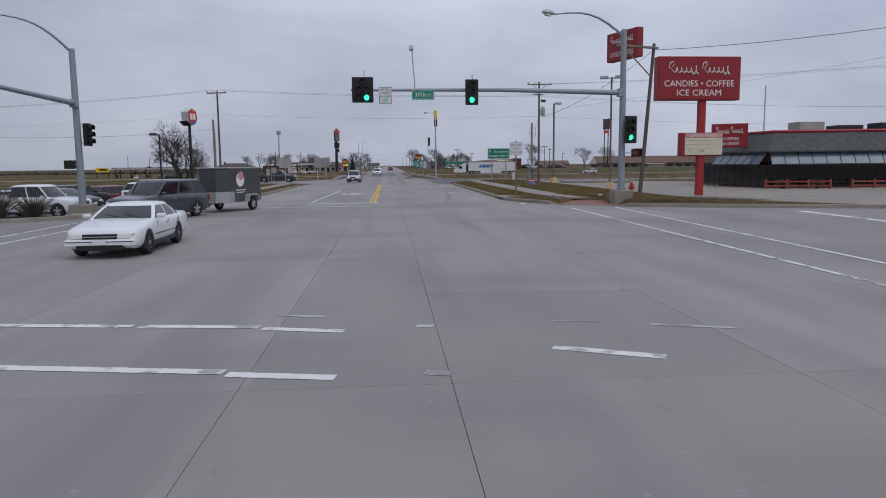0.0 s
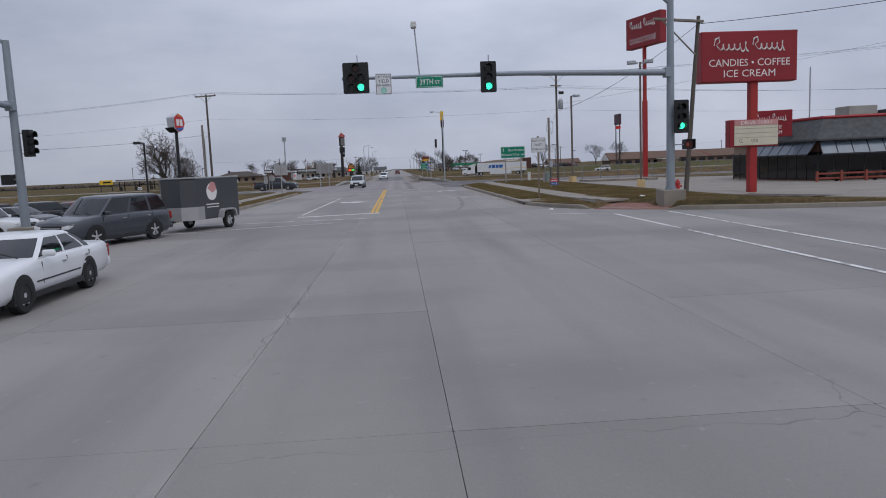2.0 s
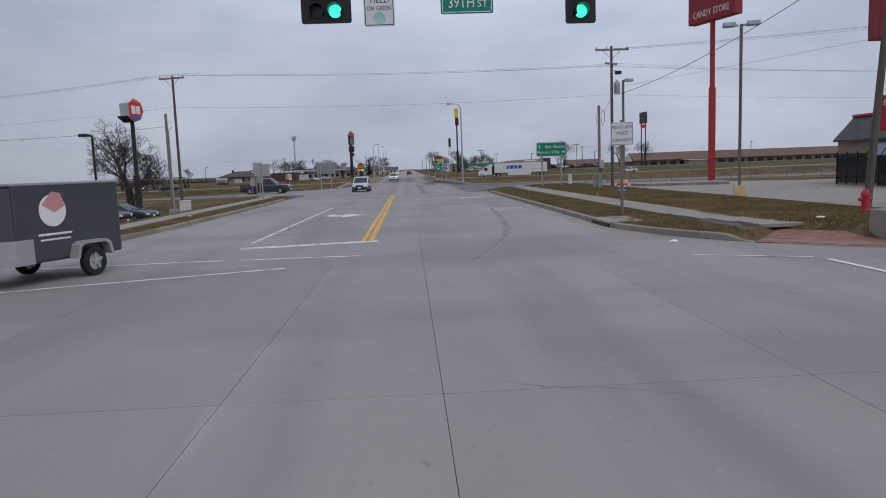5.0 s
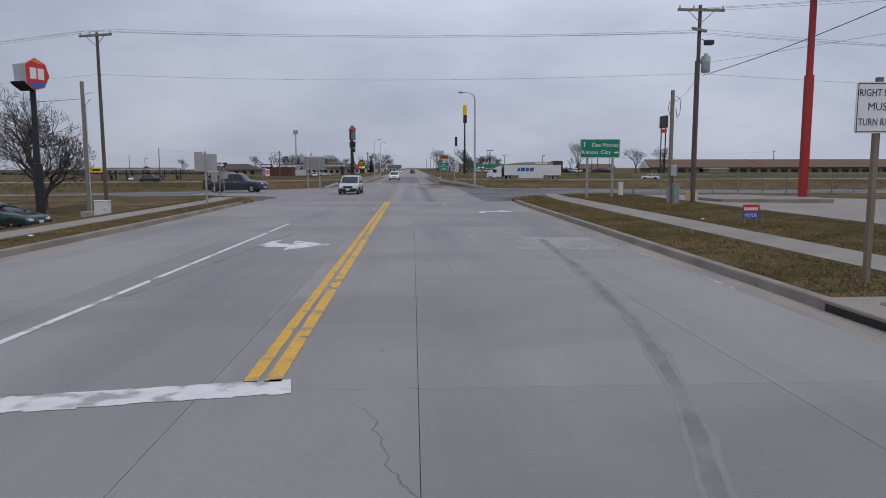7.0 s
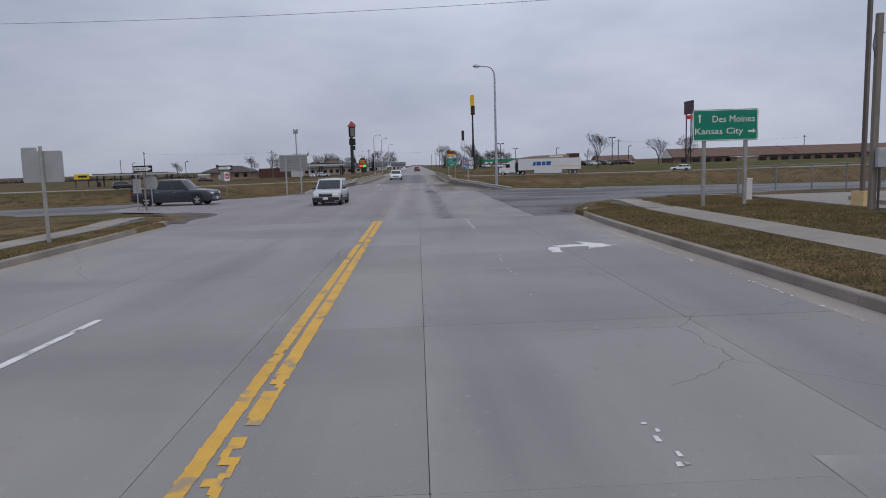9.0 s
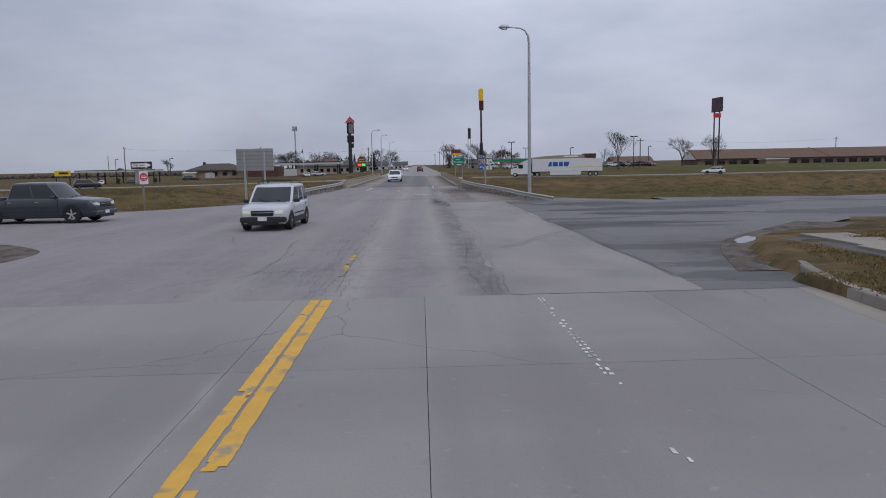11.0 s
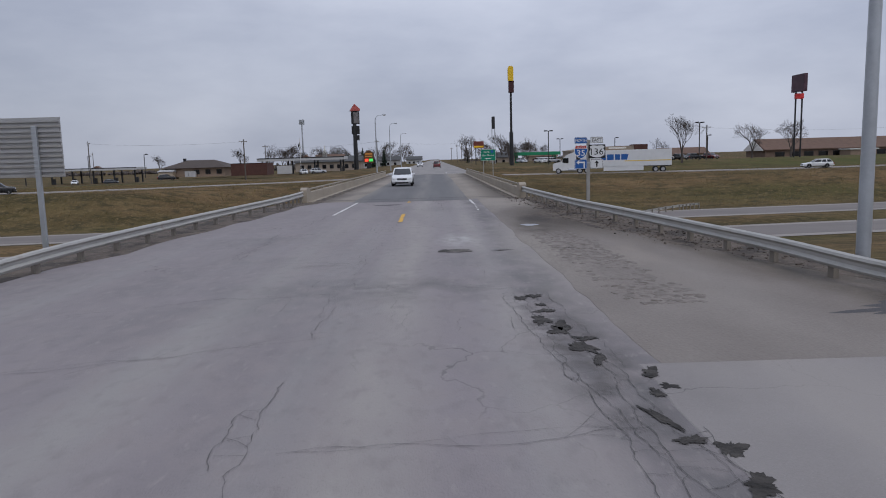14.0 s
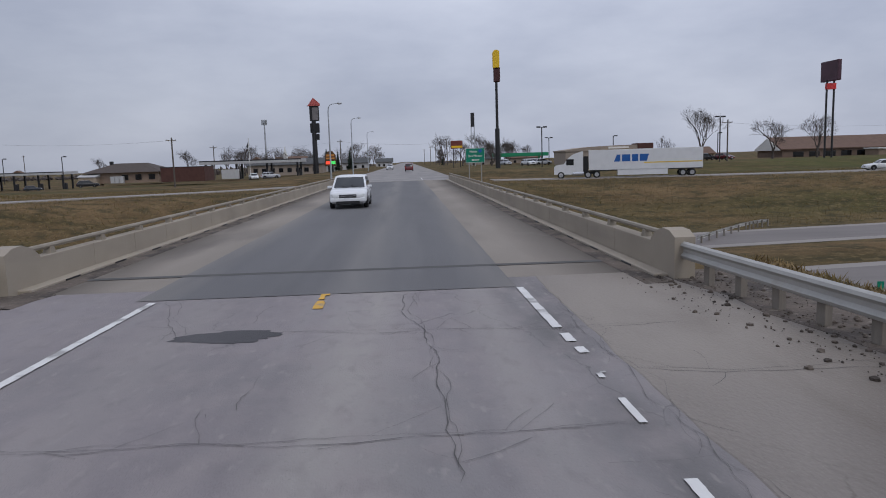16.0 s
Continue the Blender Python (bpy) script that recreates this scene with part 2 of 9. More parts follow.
over(GRAVEL, (0.115, 0.09, 0.066), 0.8, 0.25, 0.55, 0.85, (1, 0.35, 1), band=(18.4, 2.1, 0.085))
over(GRAVEL, (0.06, 0.052, 0.044), 1.4, 0.3, 0.6, 0.9, (1, 0.5, 1), band=(18.5, 1.35, 0.085))
over(GRAVEL, (0.275, 0.243, 0.21), 0.9, 0.1, 0.5, 0.85, (1, 0.4, 1), spot=(4.5, 144.0, 2.6, 5.5))
over(GRAVEL, (0.062, 0.048, 0.037), 1.1, 0.0, 0.35, 0.95, (1, 0.5, 1), spot=(5.7, 133.6, 2.6, 7.6))
over(GRAVEL, (0.12, 0.095, 0.076), 2.2, 0.5, 0.62, 0.5, (1, 0.25, 1), spot=(5.4, 135.0, 2.0, 8.0))
over(GRAVEL, (0.07, 0.056, 0.045), 1.5, 0.022, 0.0, 0.8, (1, 0.7, 1), kind="cracks", wobble=0.5, spot=(3.75, 135.0, 0.75, 5.0))
over(GRAVEL, (0.07, 0.056, 0.044), 1.8, 0.3, 0.56, 0.8, (1, 0.6, 1), spot=(4.3, 130.3, 0.95, 3.2))
over(GRAVEL, (0.042, 0.034, 0.027), 1.6, 0.15, 0.45, 0.95, spot=(4.75, 133.3, 0.85, 1.9))
over(GRAVEL, (0.3, 0.275, 0.245), 45.0, 0.6, 0.72, 0.35)
# rubble tone taken near black, so flat blobs carry the shade of pits
POTHOLE = mat("shaded_pothole_rubble", (0.022, 0.02, 0.018), 0.95, var=0.6, scale=5, bump=1.0, fine=25, tint=(0.075, 0.067, 0.06))
RUBBLE = mat("pothole_stones", (0.07, 0.063, 0.057), 0.95, var=0.5, scale=4, bump=1.0, fine=20, tint=(0.22, 0.2, 0.18))
over(RUBBLE, (0.035, 0.031, 0.028), 9.0, 0.12, 0.0, 0.8, kind="cracks")
BLACKTOP = mat("dark_asphalt_patch", (0.068, 0.065, 0.068), 0.8, var=0.25, scale=0.8, bump=0.4, fine=60)
PUDDLE = mat("puddle_water", (0.05, 0.045, 0.04), 0.04, var=0.2, scale=1.0, spec=0.6)
CLAY = mat("pinkish_clay", (0.28, 0.185, 0.145), 0.85, var=0.25, scale=1.5, bump=0.4)
RAMP = mat("ramp_asphalt", (0.145, 0.138, 0.138), 0.8, var=0.15, scale=0.3, bump=0.3, fine=70)
over(RAMP, (0.075, 0.073, 0.074), 0.16, 0.52, 0.54, 0.75, (0.6, 1.6, 1), wobble=0.6)
over(RAMP, (0.05, 0.048, 0.046), 0.25, 0.008, 0.0, 0.7, kind="cracks", wobble=0.8)
over(RAMP, (0.055, 0.048, 0.043), 1.0, 0.3, 0.55, 0.85, spot=(9.9, 90.6, 2.6, 4.5))
DECK = mat("bridge_deck_overlay", (0.115, 0.112, 0.113), 0.75, var=0.12, scale=0.6, bump=0.25, fine=80, stretch=(1, 0.2, 1))
over(DECK, (0.17, 0.165, 0.16), 0.6, 0.5, 0.75, 0.6, (1.5, 0.06, 1))
SHOULDER = mat("dirty_shoulder", (0.235, 0.205, 0.172), 0.85, var=0.18, scale=0.5, bump=0.3, fine=50, stretch=(1, 0.3, 1))
over(SHOULDER, (0.11, 0.095, 0.085), 0.4, 0.5, 0.68, 0.6, (1, 0.25, 1))
over(SHOULDER, (0.062, 0.05, 0.039), 1.0, 0.15, 0.45, 0.92, (1, 0.3, 1), band=(5.7, 2.0))
over(SHOULDER, (0.062, 0.05, 0.039), 1.0, 0.15, 0.45, 0.92, (1, 0.3, 1), band=(-6.1, 1.8))
over(SHOULDER, (0.05, 0.042, 0.035), 1.5, 0.35, 0.6, 0.8, (1, 0.4, 1), band=(5.6, 0.7))
over(DECK, (0.2, 0.183, 0.163), 0.9, 0.3, 0.6, 0.9, (1, 0.08, 1), band=(3.2, 1.2))
over(DECK, (0.2, 0.183, 0.163), 0.9, 0.3, 0.6, 0.9, (1, 0.08, 1), band=(-3.8, 1.1))
over(DECK, (0.185, 0.175, 0.163), 0.9, 0.25, 0.55, 0.75, (1, 0.1, 1), band=(0.1, 0.7))
HIGHLANE = mat("highway_lane_asphalt", (0.165, 0.146, 0.135), 0.8, var=0.12, scale=0.15, bump=0.1)
over(HIGHLANE, (0.12, 0.107, 0.1), 0.3, 0.45, 0.65, 0.6, (0.05, 1.2, 1))
FARCON = mat("highway_concrete", (0.25, 0.226, 0.205), 0.8, var=0.1, scale=0.1, bump=0.1)
over(FARCON, (0.19, 0.175, 0.163), 0.3, 0.45, 0.65, 0.5, (0.05, 1.2, 1))
WALK = mat("sidewalk_concrete", (0.25, 0.222, 0.186), 0.85, var=0.14, scale=0.8, bump=0.2, fine=60, rnd=0.08)
GUTTER = mat("gutter_concrete", (0.28, 0.245, 0.208), 0.85, var=0.18, scale=0.8, bump=0.2, fine=50, stretch=(1, 0.3, 1))
over(GUTTER, (0.2, 0.185, 0.17), 1.2, 0.45, 0.65, 0.8, (1, 0.2, 1))
KERB = mat("kerb_concrete", (0.228, 0.2, 0.167), 0.85, var=0.25, scale=0.7, bump=0.3, fine=40)
over(KERB, (0.14, 0.12, 0.10), 0.6, 0.5, 0.7, 0.6)
RAILTAN = mat("weathered_tan_rail", (0.27, 0.235, 0.185), 0.7, 0.1, var=0.2, scale=2)
PARAPET = mat("parapet_concrete", (0.335, 0.29, 0.23), 0.85, var=0.14, scale=0.5, bump=0.2)
over(PARAPET, (0.24, 0.21, 0.18), 0.7, 0.52, 0.72, 0.5, (1, 0.3, 2))
BRICKRED = mat("brick_ramp_red", (0.235, 0.108, 0.083), 0.85, var=0.2, scale=2, bump=0.2, rnd=0.15)
GRASS = mat("dormant_grass", (0.132, 0.089, 0.044), 0.95, var=0.4, scale=0.25, bump=0.9, fine=14, tint=(0.19, 0.128, 0.068), spec=0.05)
over(GRASS, (0.07, 0.069, 0.026), 0.04, 0.47, 0.62, 0.8, (0.5, 1.2, 1))
over(GRASS, (0.05, 0.042, 0.019), 0.14, 0.5, 0.62, 0.75, (0.22, 1.5, 1))
over(GRASS, (0.155, 0.114, 0.058), 0.9, 0.56, 0.75, 0.6)
over(GRASS, (0.048, 0.043, 0.024), 0.7, 0.5, 0.62, 0.75, (0.6, 1, 1))
over(GRASS, (0.172, 0.128, 0.067), 1.7, 0.54, 0.66, 0.6)
over(GRASS, (0.055, 0.045, 0.027), 3.0, 0.53, 0.68, 0.6)
over(GRASS, (0.07, 0.079, 0.027), 0.3, 0.3, 0.55, 0.8, (0.3, 1, 1), spot=(110, 266, 105, 36))
BLADE = mat("grass_blades", (0.185, 0.131, 0.06), 0.9, var=0.4, scale=0.6, fine=6, tint=(0.3, 0.215, 0.11), spec=0.05)
over(BLADE, (0.145, 0.128, 0.05), 0.45, 0.45, 0.6, 0.75)
over(BLADE, (0.31, 0.24, 0.14), 1.3, 0.55, 0.7, 0.6)
SOIL = mat("gravel_soil", (0.105, 0.084, 0.068), 0.95, var=0.4, scale=1.2, bump=0.9, fine=18)
over(SOIL, (0.036, 0.03, 0.026), 1.6, 0.5, 0.6, 0.75, (1, 0.6, 1))
over(SOIL, (0.2, 0.172, 0.145), 6.0, 0.58, 0.66, 0.6)
CHIP = mat("asphalt_chips", (0.165, 0.14, 0.123), 0.9, var=0.4, scale=5, bump=0.3, tint=(0.235, 0.206, 0.184))
LOT = mat("parking_lot", (0.25, 0.222, 0.19), 0.85, var=0.15, scale=0.25, bump=0.25, fine=50)
over(LOT, (0.12, 0.115, 0.11), 0.12, 0.012, 0.0, 0.6, kind="cracks", wobble=0.7)
over(LOT, (0.2, 0.19, 0.175), 0.2, 0.5, 0.7, 0.6)
LOTDARK = mat("asphalt_lot", (0.13, 0.128, 0.13), 0.85, var=0.15, scale=0.3, bump=0.25)
WHITE = mat("white_road_paint", (0.62, 0.61, 0.59), 0.7, var=0.1, scale=3, bump=0.1)
over(WHITE, (0.27, 0.26, 0.25), 2.2, 0.53, 0.62, 0.85, (1, 1, 1))
YELLOW = mat("yellow_road_paint", (0.60, 0.34, 0.05), 0.7, var=0.12, scale=3, bump=0.1)
over(YELLOW, (0.25, 0.22, 0.17), 2.5, 0.57, 0.66, 0.8)
YELLOWOLD = mat("old_yellow_paint", (0.50, 0.30, 0.06), 0.75, var=0.15, scale=3, bump=0.1)
over(YELLOWOLD, (0.19, 0.175, 0.15), 2.2, 0.44, 0.52, 1.0)
FADED = mat("faded_white_paint", (0.40, 0.39, 0.375), 0.75, var=0.1, scale=3)
over(FADED, (0.25, 0.24, 0.23), 2.0, 0.46, 0.56, 1.0)
GALV = mat("galvanised_steel", (0.42, 0.44, 0.46), 0.5, 0.6, var=0.12, scale=3, fine=30)
RAIL = mat("weathered_guardrail", (0.4, 0.39, 0.365), 0.6, 0.35, var=0.12, scale=1.5, fine=25)
over(RAIL, (0.25, 0.2, 0.15), 1.5, 0.6, 0.75, 0.5)
POSTG = mat("grey_post", (0.30, 0.29, 0.275), 0.7, var=0.2, scale=3, bump=0.2)
MASTP = mat("grey_painted_mast", (0.25, 0.285, 0.315), 0.5, 0.2, var=0.08, scale=2)
BLACK = mat("black_housing", (0.012, 0.012, 0.013), 0.5, var=0.2)
DARKM = mat("dark_metal", (0.03, 0.03, 0.032), 0.5, 0.3, var=0.2)
LENSOFF = mat("unlit_red_lens", (0.05, 0.008, 0.006), 0.3)
LENSDK = mat("unlit_lens", (0.012, 0.014, 0.012), 0.3)
GREEN_ON = glow("green_lamp", (0.05, 1.0, 0.55), 1.3)
ORANGE_ON = glow("orange_hand_lamp", (0.35, 0.05, 0.02), 0.05)
SIGNW = mat("white_sign_sheeting", (0.66, 0.67, 0.68), 0.45, var=0.04, scale=4)
SIGNG = mat("green_sign_sheeting", (0.0, 0.205, 0.125), 0.45, var=0.08, scale=2)
SIGNB = mat("blue_sign_sheeting", (0.015, 0.10, 0.34), 0.45, var=0.06, scale=2)
SIGNR = mat("red_sign_sheeting", (0.45, 0.03, 0.03), 0.45, var=0.08, scale=2)
SIGNK = mat("black_lettering", (0.015, 0.015, 0.016), 0.5)
ALU = mat("sign_back_aluminium", (0.38, 0.377, 0.375), 0.5, 0.35, var=0.08, scale=2)
REDSIGN = mat("red_sign_paint", (0.26, 0.015, 0.022), 0.5, var=0.12, scale=0.7)
REDPOST = mat("red_post_paint", (0.33, 0.022, 0.02), 0.55, var=0.14, scale=1.2)
LETTER = mat("white_lettering", (0.75, 0.73, 0.7), 0.5, var=0.04)
CREAM = mat("cream_letter_board", (0.62, 0.58, 0.44), 0.5, var=0.08, scale=2)
PINK = mat("faded_pink_header", (0.55, 0.26, 0.25), 0.5, var=0.1)
WOOD = mat("weathered_pole_wood", (0.105, 0.09, 0.075), 0.85, var=0.3, scale=2, bump=0.4, fine=25, stretch=(4, 4, 0.4))
BROWNPOST = mat("brown_timber_post", (0.2, 0.16, 0.115), 0.85, var=0.25, scale=2, bump=0.3, stretch=(4, 4, 0.4))
GREYWOOD = mat("grey_timber", (0.215, 0.19, 0.16), 0.85, var=0.2, scale=2, bump=0.3, stretch=(4, 4, 0.4))
WIRE = mat("cable", (0.06, 0.06, 0.065), 0.6)
BARK = mat("bare_bark", (0.085, 0.07, 0.06), 0.9, var=0.3, scale=3)
TWIG = mat("bare_twigs", (0.075, 0.062, 0.055), 0.9, var=0.3, scale=1)
CAB = mat("white_cabinet_paint", (0.60, 0.60, 0.57), 0.5, var=0.06)
PADGREEN = mat("grey_green_cabinet", (0.20, 0.25, 0.22), 0.5, var=0.08)
FENCEWIRE = mat("dull_fence_steel", (0.2, 0.205, 0.21), 0.6, 0.3, var=0.15)
YELLOWBASE = mat("yellow_concrete_base", (0.55, 0.40, 0.20), 0.8, var=0.15, scale=3)
SHINGLE = mat("dark_shingles", (0.075, 0.077, 0.078), 0.9, var=0.3, scale=2.5, bump=0.6, fine=9)
DARKGLASS = mat("dark_tinted_glass", (0.010, 0.011, 0.013), 0.08, var=0.3, scale=0.3, spec=0.5)
AWNGLASS = mat("sloped_glazing", (0.13, 0.165, 0.20), 0.2, var=0.15, scale=0.6, spec=0.6)
FENCERED = mat("red_fence_paint", (0.26, 0.06, 0.04), 0.7, var=0.15, scale=2)
HVAC = mat("rooftop_unit_beige", (0.34, 0.32, 0.29), 0.7, var=0.1)
REDTRIM = mat("red_trim", (0.33, 0.02, 0.025), 0.5, var=0.1)
BROWNROOF = mat("brown_shingle_roof", (0.135, 0.085, 0.062), 0.9, var=0.15, scale=1.0, bump=0.2, fine=6)
TANWALL = mat("tan_brick_wall", (0.27, 0.20, 0.15), 0.85, var=0.15, scale=0.8)
DKBRICK = mat("dark_red_brick_wall", (0.085, 0.038, 0.03), 0.85, var=0.2, scale=1.2)
TAUPE = mat("taupe_stucco", (0.30, 0.25, 0.205), 0.85, var=0.08)
CANWHITE = mat("canopy_white", (0.45, 0.45, 0.45), 0.5, var=0.08)
GREENCAN = mat("green_canopy", (0.01, 0.22, 0.10), 0.5, var=0.08)
RUBBER = mat("tyre_rubber", (0.018, 0.018, 0.018), 0.85, var=0.2)
RIM = mat("alloy_rim", (0.5, 0.5, 0.51), 0.35, 0.45, var=0.1)
CARGLASS = mat("car_glass", (0.012, 0.015, 0.017), 0.05, var=0.3, scale=1.5, spec=0.6)
CHROME = mat("chrome_trim", (0.55, 0.56, 0.57), 0.2, 0.9, var=0.05)
PLASTIC = mat("black_trim_plastic", (0.02, 0.02, 0.021), 0.6)
HEADL = mat("headlight_glass", (0.55, 0.56, 0.56), 0.12, var=0.1, spec=0.6)
HEADLON = glow("lit_headlight", (0.62, 0.58, 0.46), 0.1)
TAILL = mat("tail_light", (0.30, 0.01, 0.01), 0.2)
AMBER = mat("amber_lamp", (0.6, 0.22, 0.03), 0.25)


def paint(name, c, rough=0.25):
    m = mat(name, c, rough, var=0.05, scale=1.5, spec=0.5)
    m.node_tree.nodes["Principled BSDF"].inputs["Coat Weight"].default_value = 0.4
    return m


P_WHITE, P_SILVER, P_GREY = paint("white_car_paint", (0.66, 0.67, 0.68)), paint("silver_car_paint", (0.45, 0.47, 0.50)), paint("slate_car_paint", (0.04, 0.046, 0.056))
P_MAROON, P_RED, P_GREEN, P_BLACK = paint("maroon_car_paint", (0.045, 0.012, 0.014)), paint("dark_red_car_paint", (0.11, 0.012, 0.014)), paint("dark_green_car_paint", (0.012, 0.035, 0.035)), paint("black_car_paint", (0.015, 0.015, 0.018))
P_SLATE = paint("dark_slate_car_paint", (0.03, 0.036, 0.046))
P_TRAILER = paint("charcoal_trailer_skin", (0.048, 0.052, 0.058), 0.45)


# ---------- mesh helpers ----------
def box(bm, x0, y0, z0, x1, y1, z1, bevel=0.0, m=None):
    got = bmesh.ops.create_cube(bm, size=1.0)["verts"]
    for v in got:
        v.co = Vector(((x0 + x1) / 2 + v.co.x * (x1 - x0), (y0 + y1) / 2 + v.co.y * (y1 - y0), (z0 + z1) / 2 + v.co.z * (z1 - z0)))
    if bevel:
        edges = list({e for v in got for e in v.link_edges})
        got = list({v for f in bmesh.ops.bevel(bm, geom=edges, offset=bevel, segments=2, affect="EDGES", profile=0.5)["faces"] for v in f.verts} | {v for v in got if v.is_valid})
    if m is not None:
        bmesh.ops.transform(bm, matrix=m, verts=got)
    return bm


def tube(bm, pts, radii, sides=8, cap=True):
    """A round bar along points with a radius at each."""
    pts = [Vector(p) for p in pts]
    if isinstance(radii, (int, float)):
        radii = [radii] * len(pts)
    rings = []
    for i, p in enumerate(pts):
        d = (pts[min(i + 1, len(pts) - 1)] - pts[max(i - 1, 0)]).normalized()
        side = d.cross(Vector((0, 0, 1)) if abs(d.z) < 0.95 else Vector((1, 0, 0))).normalized()
        up = side.cross(d)
        rings.append([bm.verts.new(p + radii[i] * (math.cos(a) * side + math.sin(a) * up)) for a in (2 * math.pi * k / sides for k in range(sides))])
    for r, q in zip(rings, rings[1:]):
        for k in range(sides):
            bm.faces.new((r[k], r[(k + 1) % sides], q[(k + 1) % sides], q[k]))
    if cap:
        bm.faces.new(rings[0][::-1])
        bm.faces.new(rings[-1])
    return bm


def prism(bm, outline, y0, y1, axis="y"):
    """A closed outline in two axes drawn out along the third."""
    def at(u, v, w):
        return {"y": (u, w, v), "x": (w, u, v), "z": (u, v, w)}[axis]
    a = [bm.verts.new(at(u, v, y0)) for u, v in outline]
    b = [bm.verts.new(at(u, v, y1)) for u, v in outline]
    n = len(a)
    for i in range(n):
        bm.faces.new((a[i], a[(i + 1) % n], b[(i + 1) % n], b[i]))
    bm.faces.new(a[::-1])
    bm.faces.new(b)
    return bm


def sweep(bm, path, profile):
    """A profile of (across, up), carried level along a path of points; across is to the right of the way."""
    path = [Vector(p) for p in path]
    rings = []
    for i, p in enumerate(path):
        d = path[min(i + 1, len(path) - 1)] - path[max(i - 1, 0)]
        d.z = 0
        d.normalize()
        right = Vector((d.y, -d.x, 0))
        rings.append([bm.verts.new(p + right * u + Vector((0, 0, v))) for u, v in profile])
    n = len(profile)
    for r, q in zip(rings, rings[1:]):
        for k in range(n):
            bm.faces.new((r[k], r[(k + 1) % n], q[(k + 1) % n], q[k]))
    bm.faces.new(rings[0])
    bm.faces.new(rings[-1][::-1])
    return bm


def sheet(bm, outline, z, step=0.0):
    """A flat sheet; step adds a skirt below."""
    vs = [bm.verts.new((x, y, z)) for x, y in outline]
    f = bm.faces.new(vs)
    if f.normal.z < 0:
        f.normal_flip()
    return bm


def mesh_of(name, bm, material, smooth=False):
    bmesh.ops.recalc_face_normals(bm, faces=bm.faces[:])
    me = bpy.data.meshes.new(name)
    bm.to_mesh(me)
    bm.free()
    me.materials.append(material)
    if smooth:
        for p in me.polygons:
            p.use_smooth = True
        me.set_sharp_from_angle(angle=radians(40))
    return me


def part(name, bm, material, parent, label="", smooth=False, m=None):
    ob = new(name, mesh_of(name, bm, material, smooth))
    ob.parent = parent
    if m is not None:
        ob.matrix_basis = m
    if label:
        ob["label"] = label
    return ob


def thing(name, m, label, category, group="", kind=""):
    e = new(name)
    e.empty_display_size = 0.2
    e.matrix_basis = m
    return tagged(e, label, category, group, kind)


def solid(name, bm, material, label, category="", kind="", group="", smooth=False, m=None):
    ob = new(name, mesh_of(name, bm, material, smooth))
    if m is not None:
        ob.matrix_basis = m
    return tagged(ob, label, category, group, kind)


def B():
    return bmesh.new()


def words(text, height, width=None, thick=0.004, spacing=1.0):
    """The mesh of a word, standing upright and read from -y, centred on its origin."""
    c = bpy.data.curves.new("lettering", "FONT")
    c.body, c.size, c.extrude, c.space_character = text, 1.0, 0.0, spacing
    c.resolution_u = 2
    ob = new("lettering", c)
    bpy.context.view_layer.update()
    me = bpy.data.meshes.new_from_object(ob.evaluated_get(bpy.context.evaluated_depsgraph_get()))
    bpy.data.objects.remove(ob)
    bm = bmesh.new()
    bm.from_mesh(me)
    bpy.data.meshes.remove(me)
    xs, ys = [v.co.x for v in bm.verts], [v.co.y for v in bm.verts]
    cx, cy, sy = (max(xs) + min(xs)) / 2, (max(ys) + min(ys)) / 2, height / max(0.01, max(ys) - min(ys))
    sx = width / max(0.01, max(xs) - min(xs)) if width else sy
    for v in bm.verts:
        v.co = Vector(((v.co.x - cx) * sx, -thick, (v.co.y - cy) * sy))
    return bm


def text_part(parent, text, x, y, z, height, material, width=None, spacing=1.0, name="lettering"):
    """A line of writing, each word a part of its own."""
    bm = words(text, height, width, 0.0, spacing)
    spans = sorted((min(v.co.x for v in f.verts), max(v.co.x for v in f.verts)) for f in bm.faces)
    gaps, reach = [], spans[0][1]
    for lo, hi in spans:
        if lo > reach:
            gaps.append((lo - reach, (lo + reach) / 2))
        reach = max(reach, hi)
    cuts = sorted(at for _, at in sorted(gaps, reverse=True)[:text.count(" ")])
    for lo, hi in zip([-1e9] + cuts, cuts + [1e9]):
        one = bm.copy()
        bmesh.ops.delete(one, geom=[f for f in one.faces if not lo < f.calc_center_median().x < hi], context="FACES")
        part(name, one, material, parent, m=pose(x, y, z))
    bm.free()


def rounded(w, h, r, n=4):
    """A rounded rectangle's outline, centred."""
    out = []
    for cx, cz, a0 in ((w / 2 - r, h / 2 - r, 0), (-w / 2 + r, h / 2 - r, 90), (-w / 2 + r, -h / 2 + r, 180), (w / 2 - r, -h / 2 + r, 270)):
        out += [(cx + r * math.cos(radians(a0 + 90 * k / n)), cz + r * math.sin(radians(a0 + 90 * k / n))) for k in range(n + 1)]
    return out


def panel(w, h, r, y0, y1, x=0.0, z=0.0):
    return prism(B(), [(x + u, z + v) for u, v in rounded(w, h, r)], y0, y1)


def rng(seed):
    return random.Random(seed)


# ---------- the lie of the land ----------
def ease(a, b, v):
    t = min(1.0, max(0.0, (v - a) / (b - a)))
    return t * t * (3 - 2 * t)


def chain(points, v):
    """Straight lines through (at, value) points."""
    if v <= points[0][0]:
        return points[0][1]
    for (a, p), (b, q) in zip(points, points[1:]):
        if v <= b:
            return p + (q - p) * (v - a) / (b - a)
    return points[-1][1]


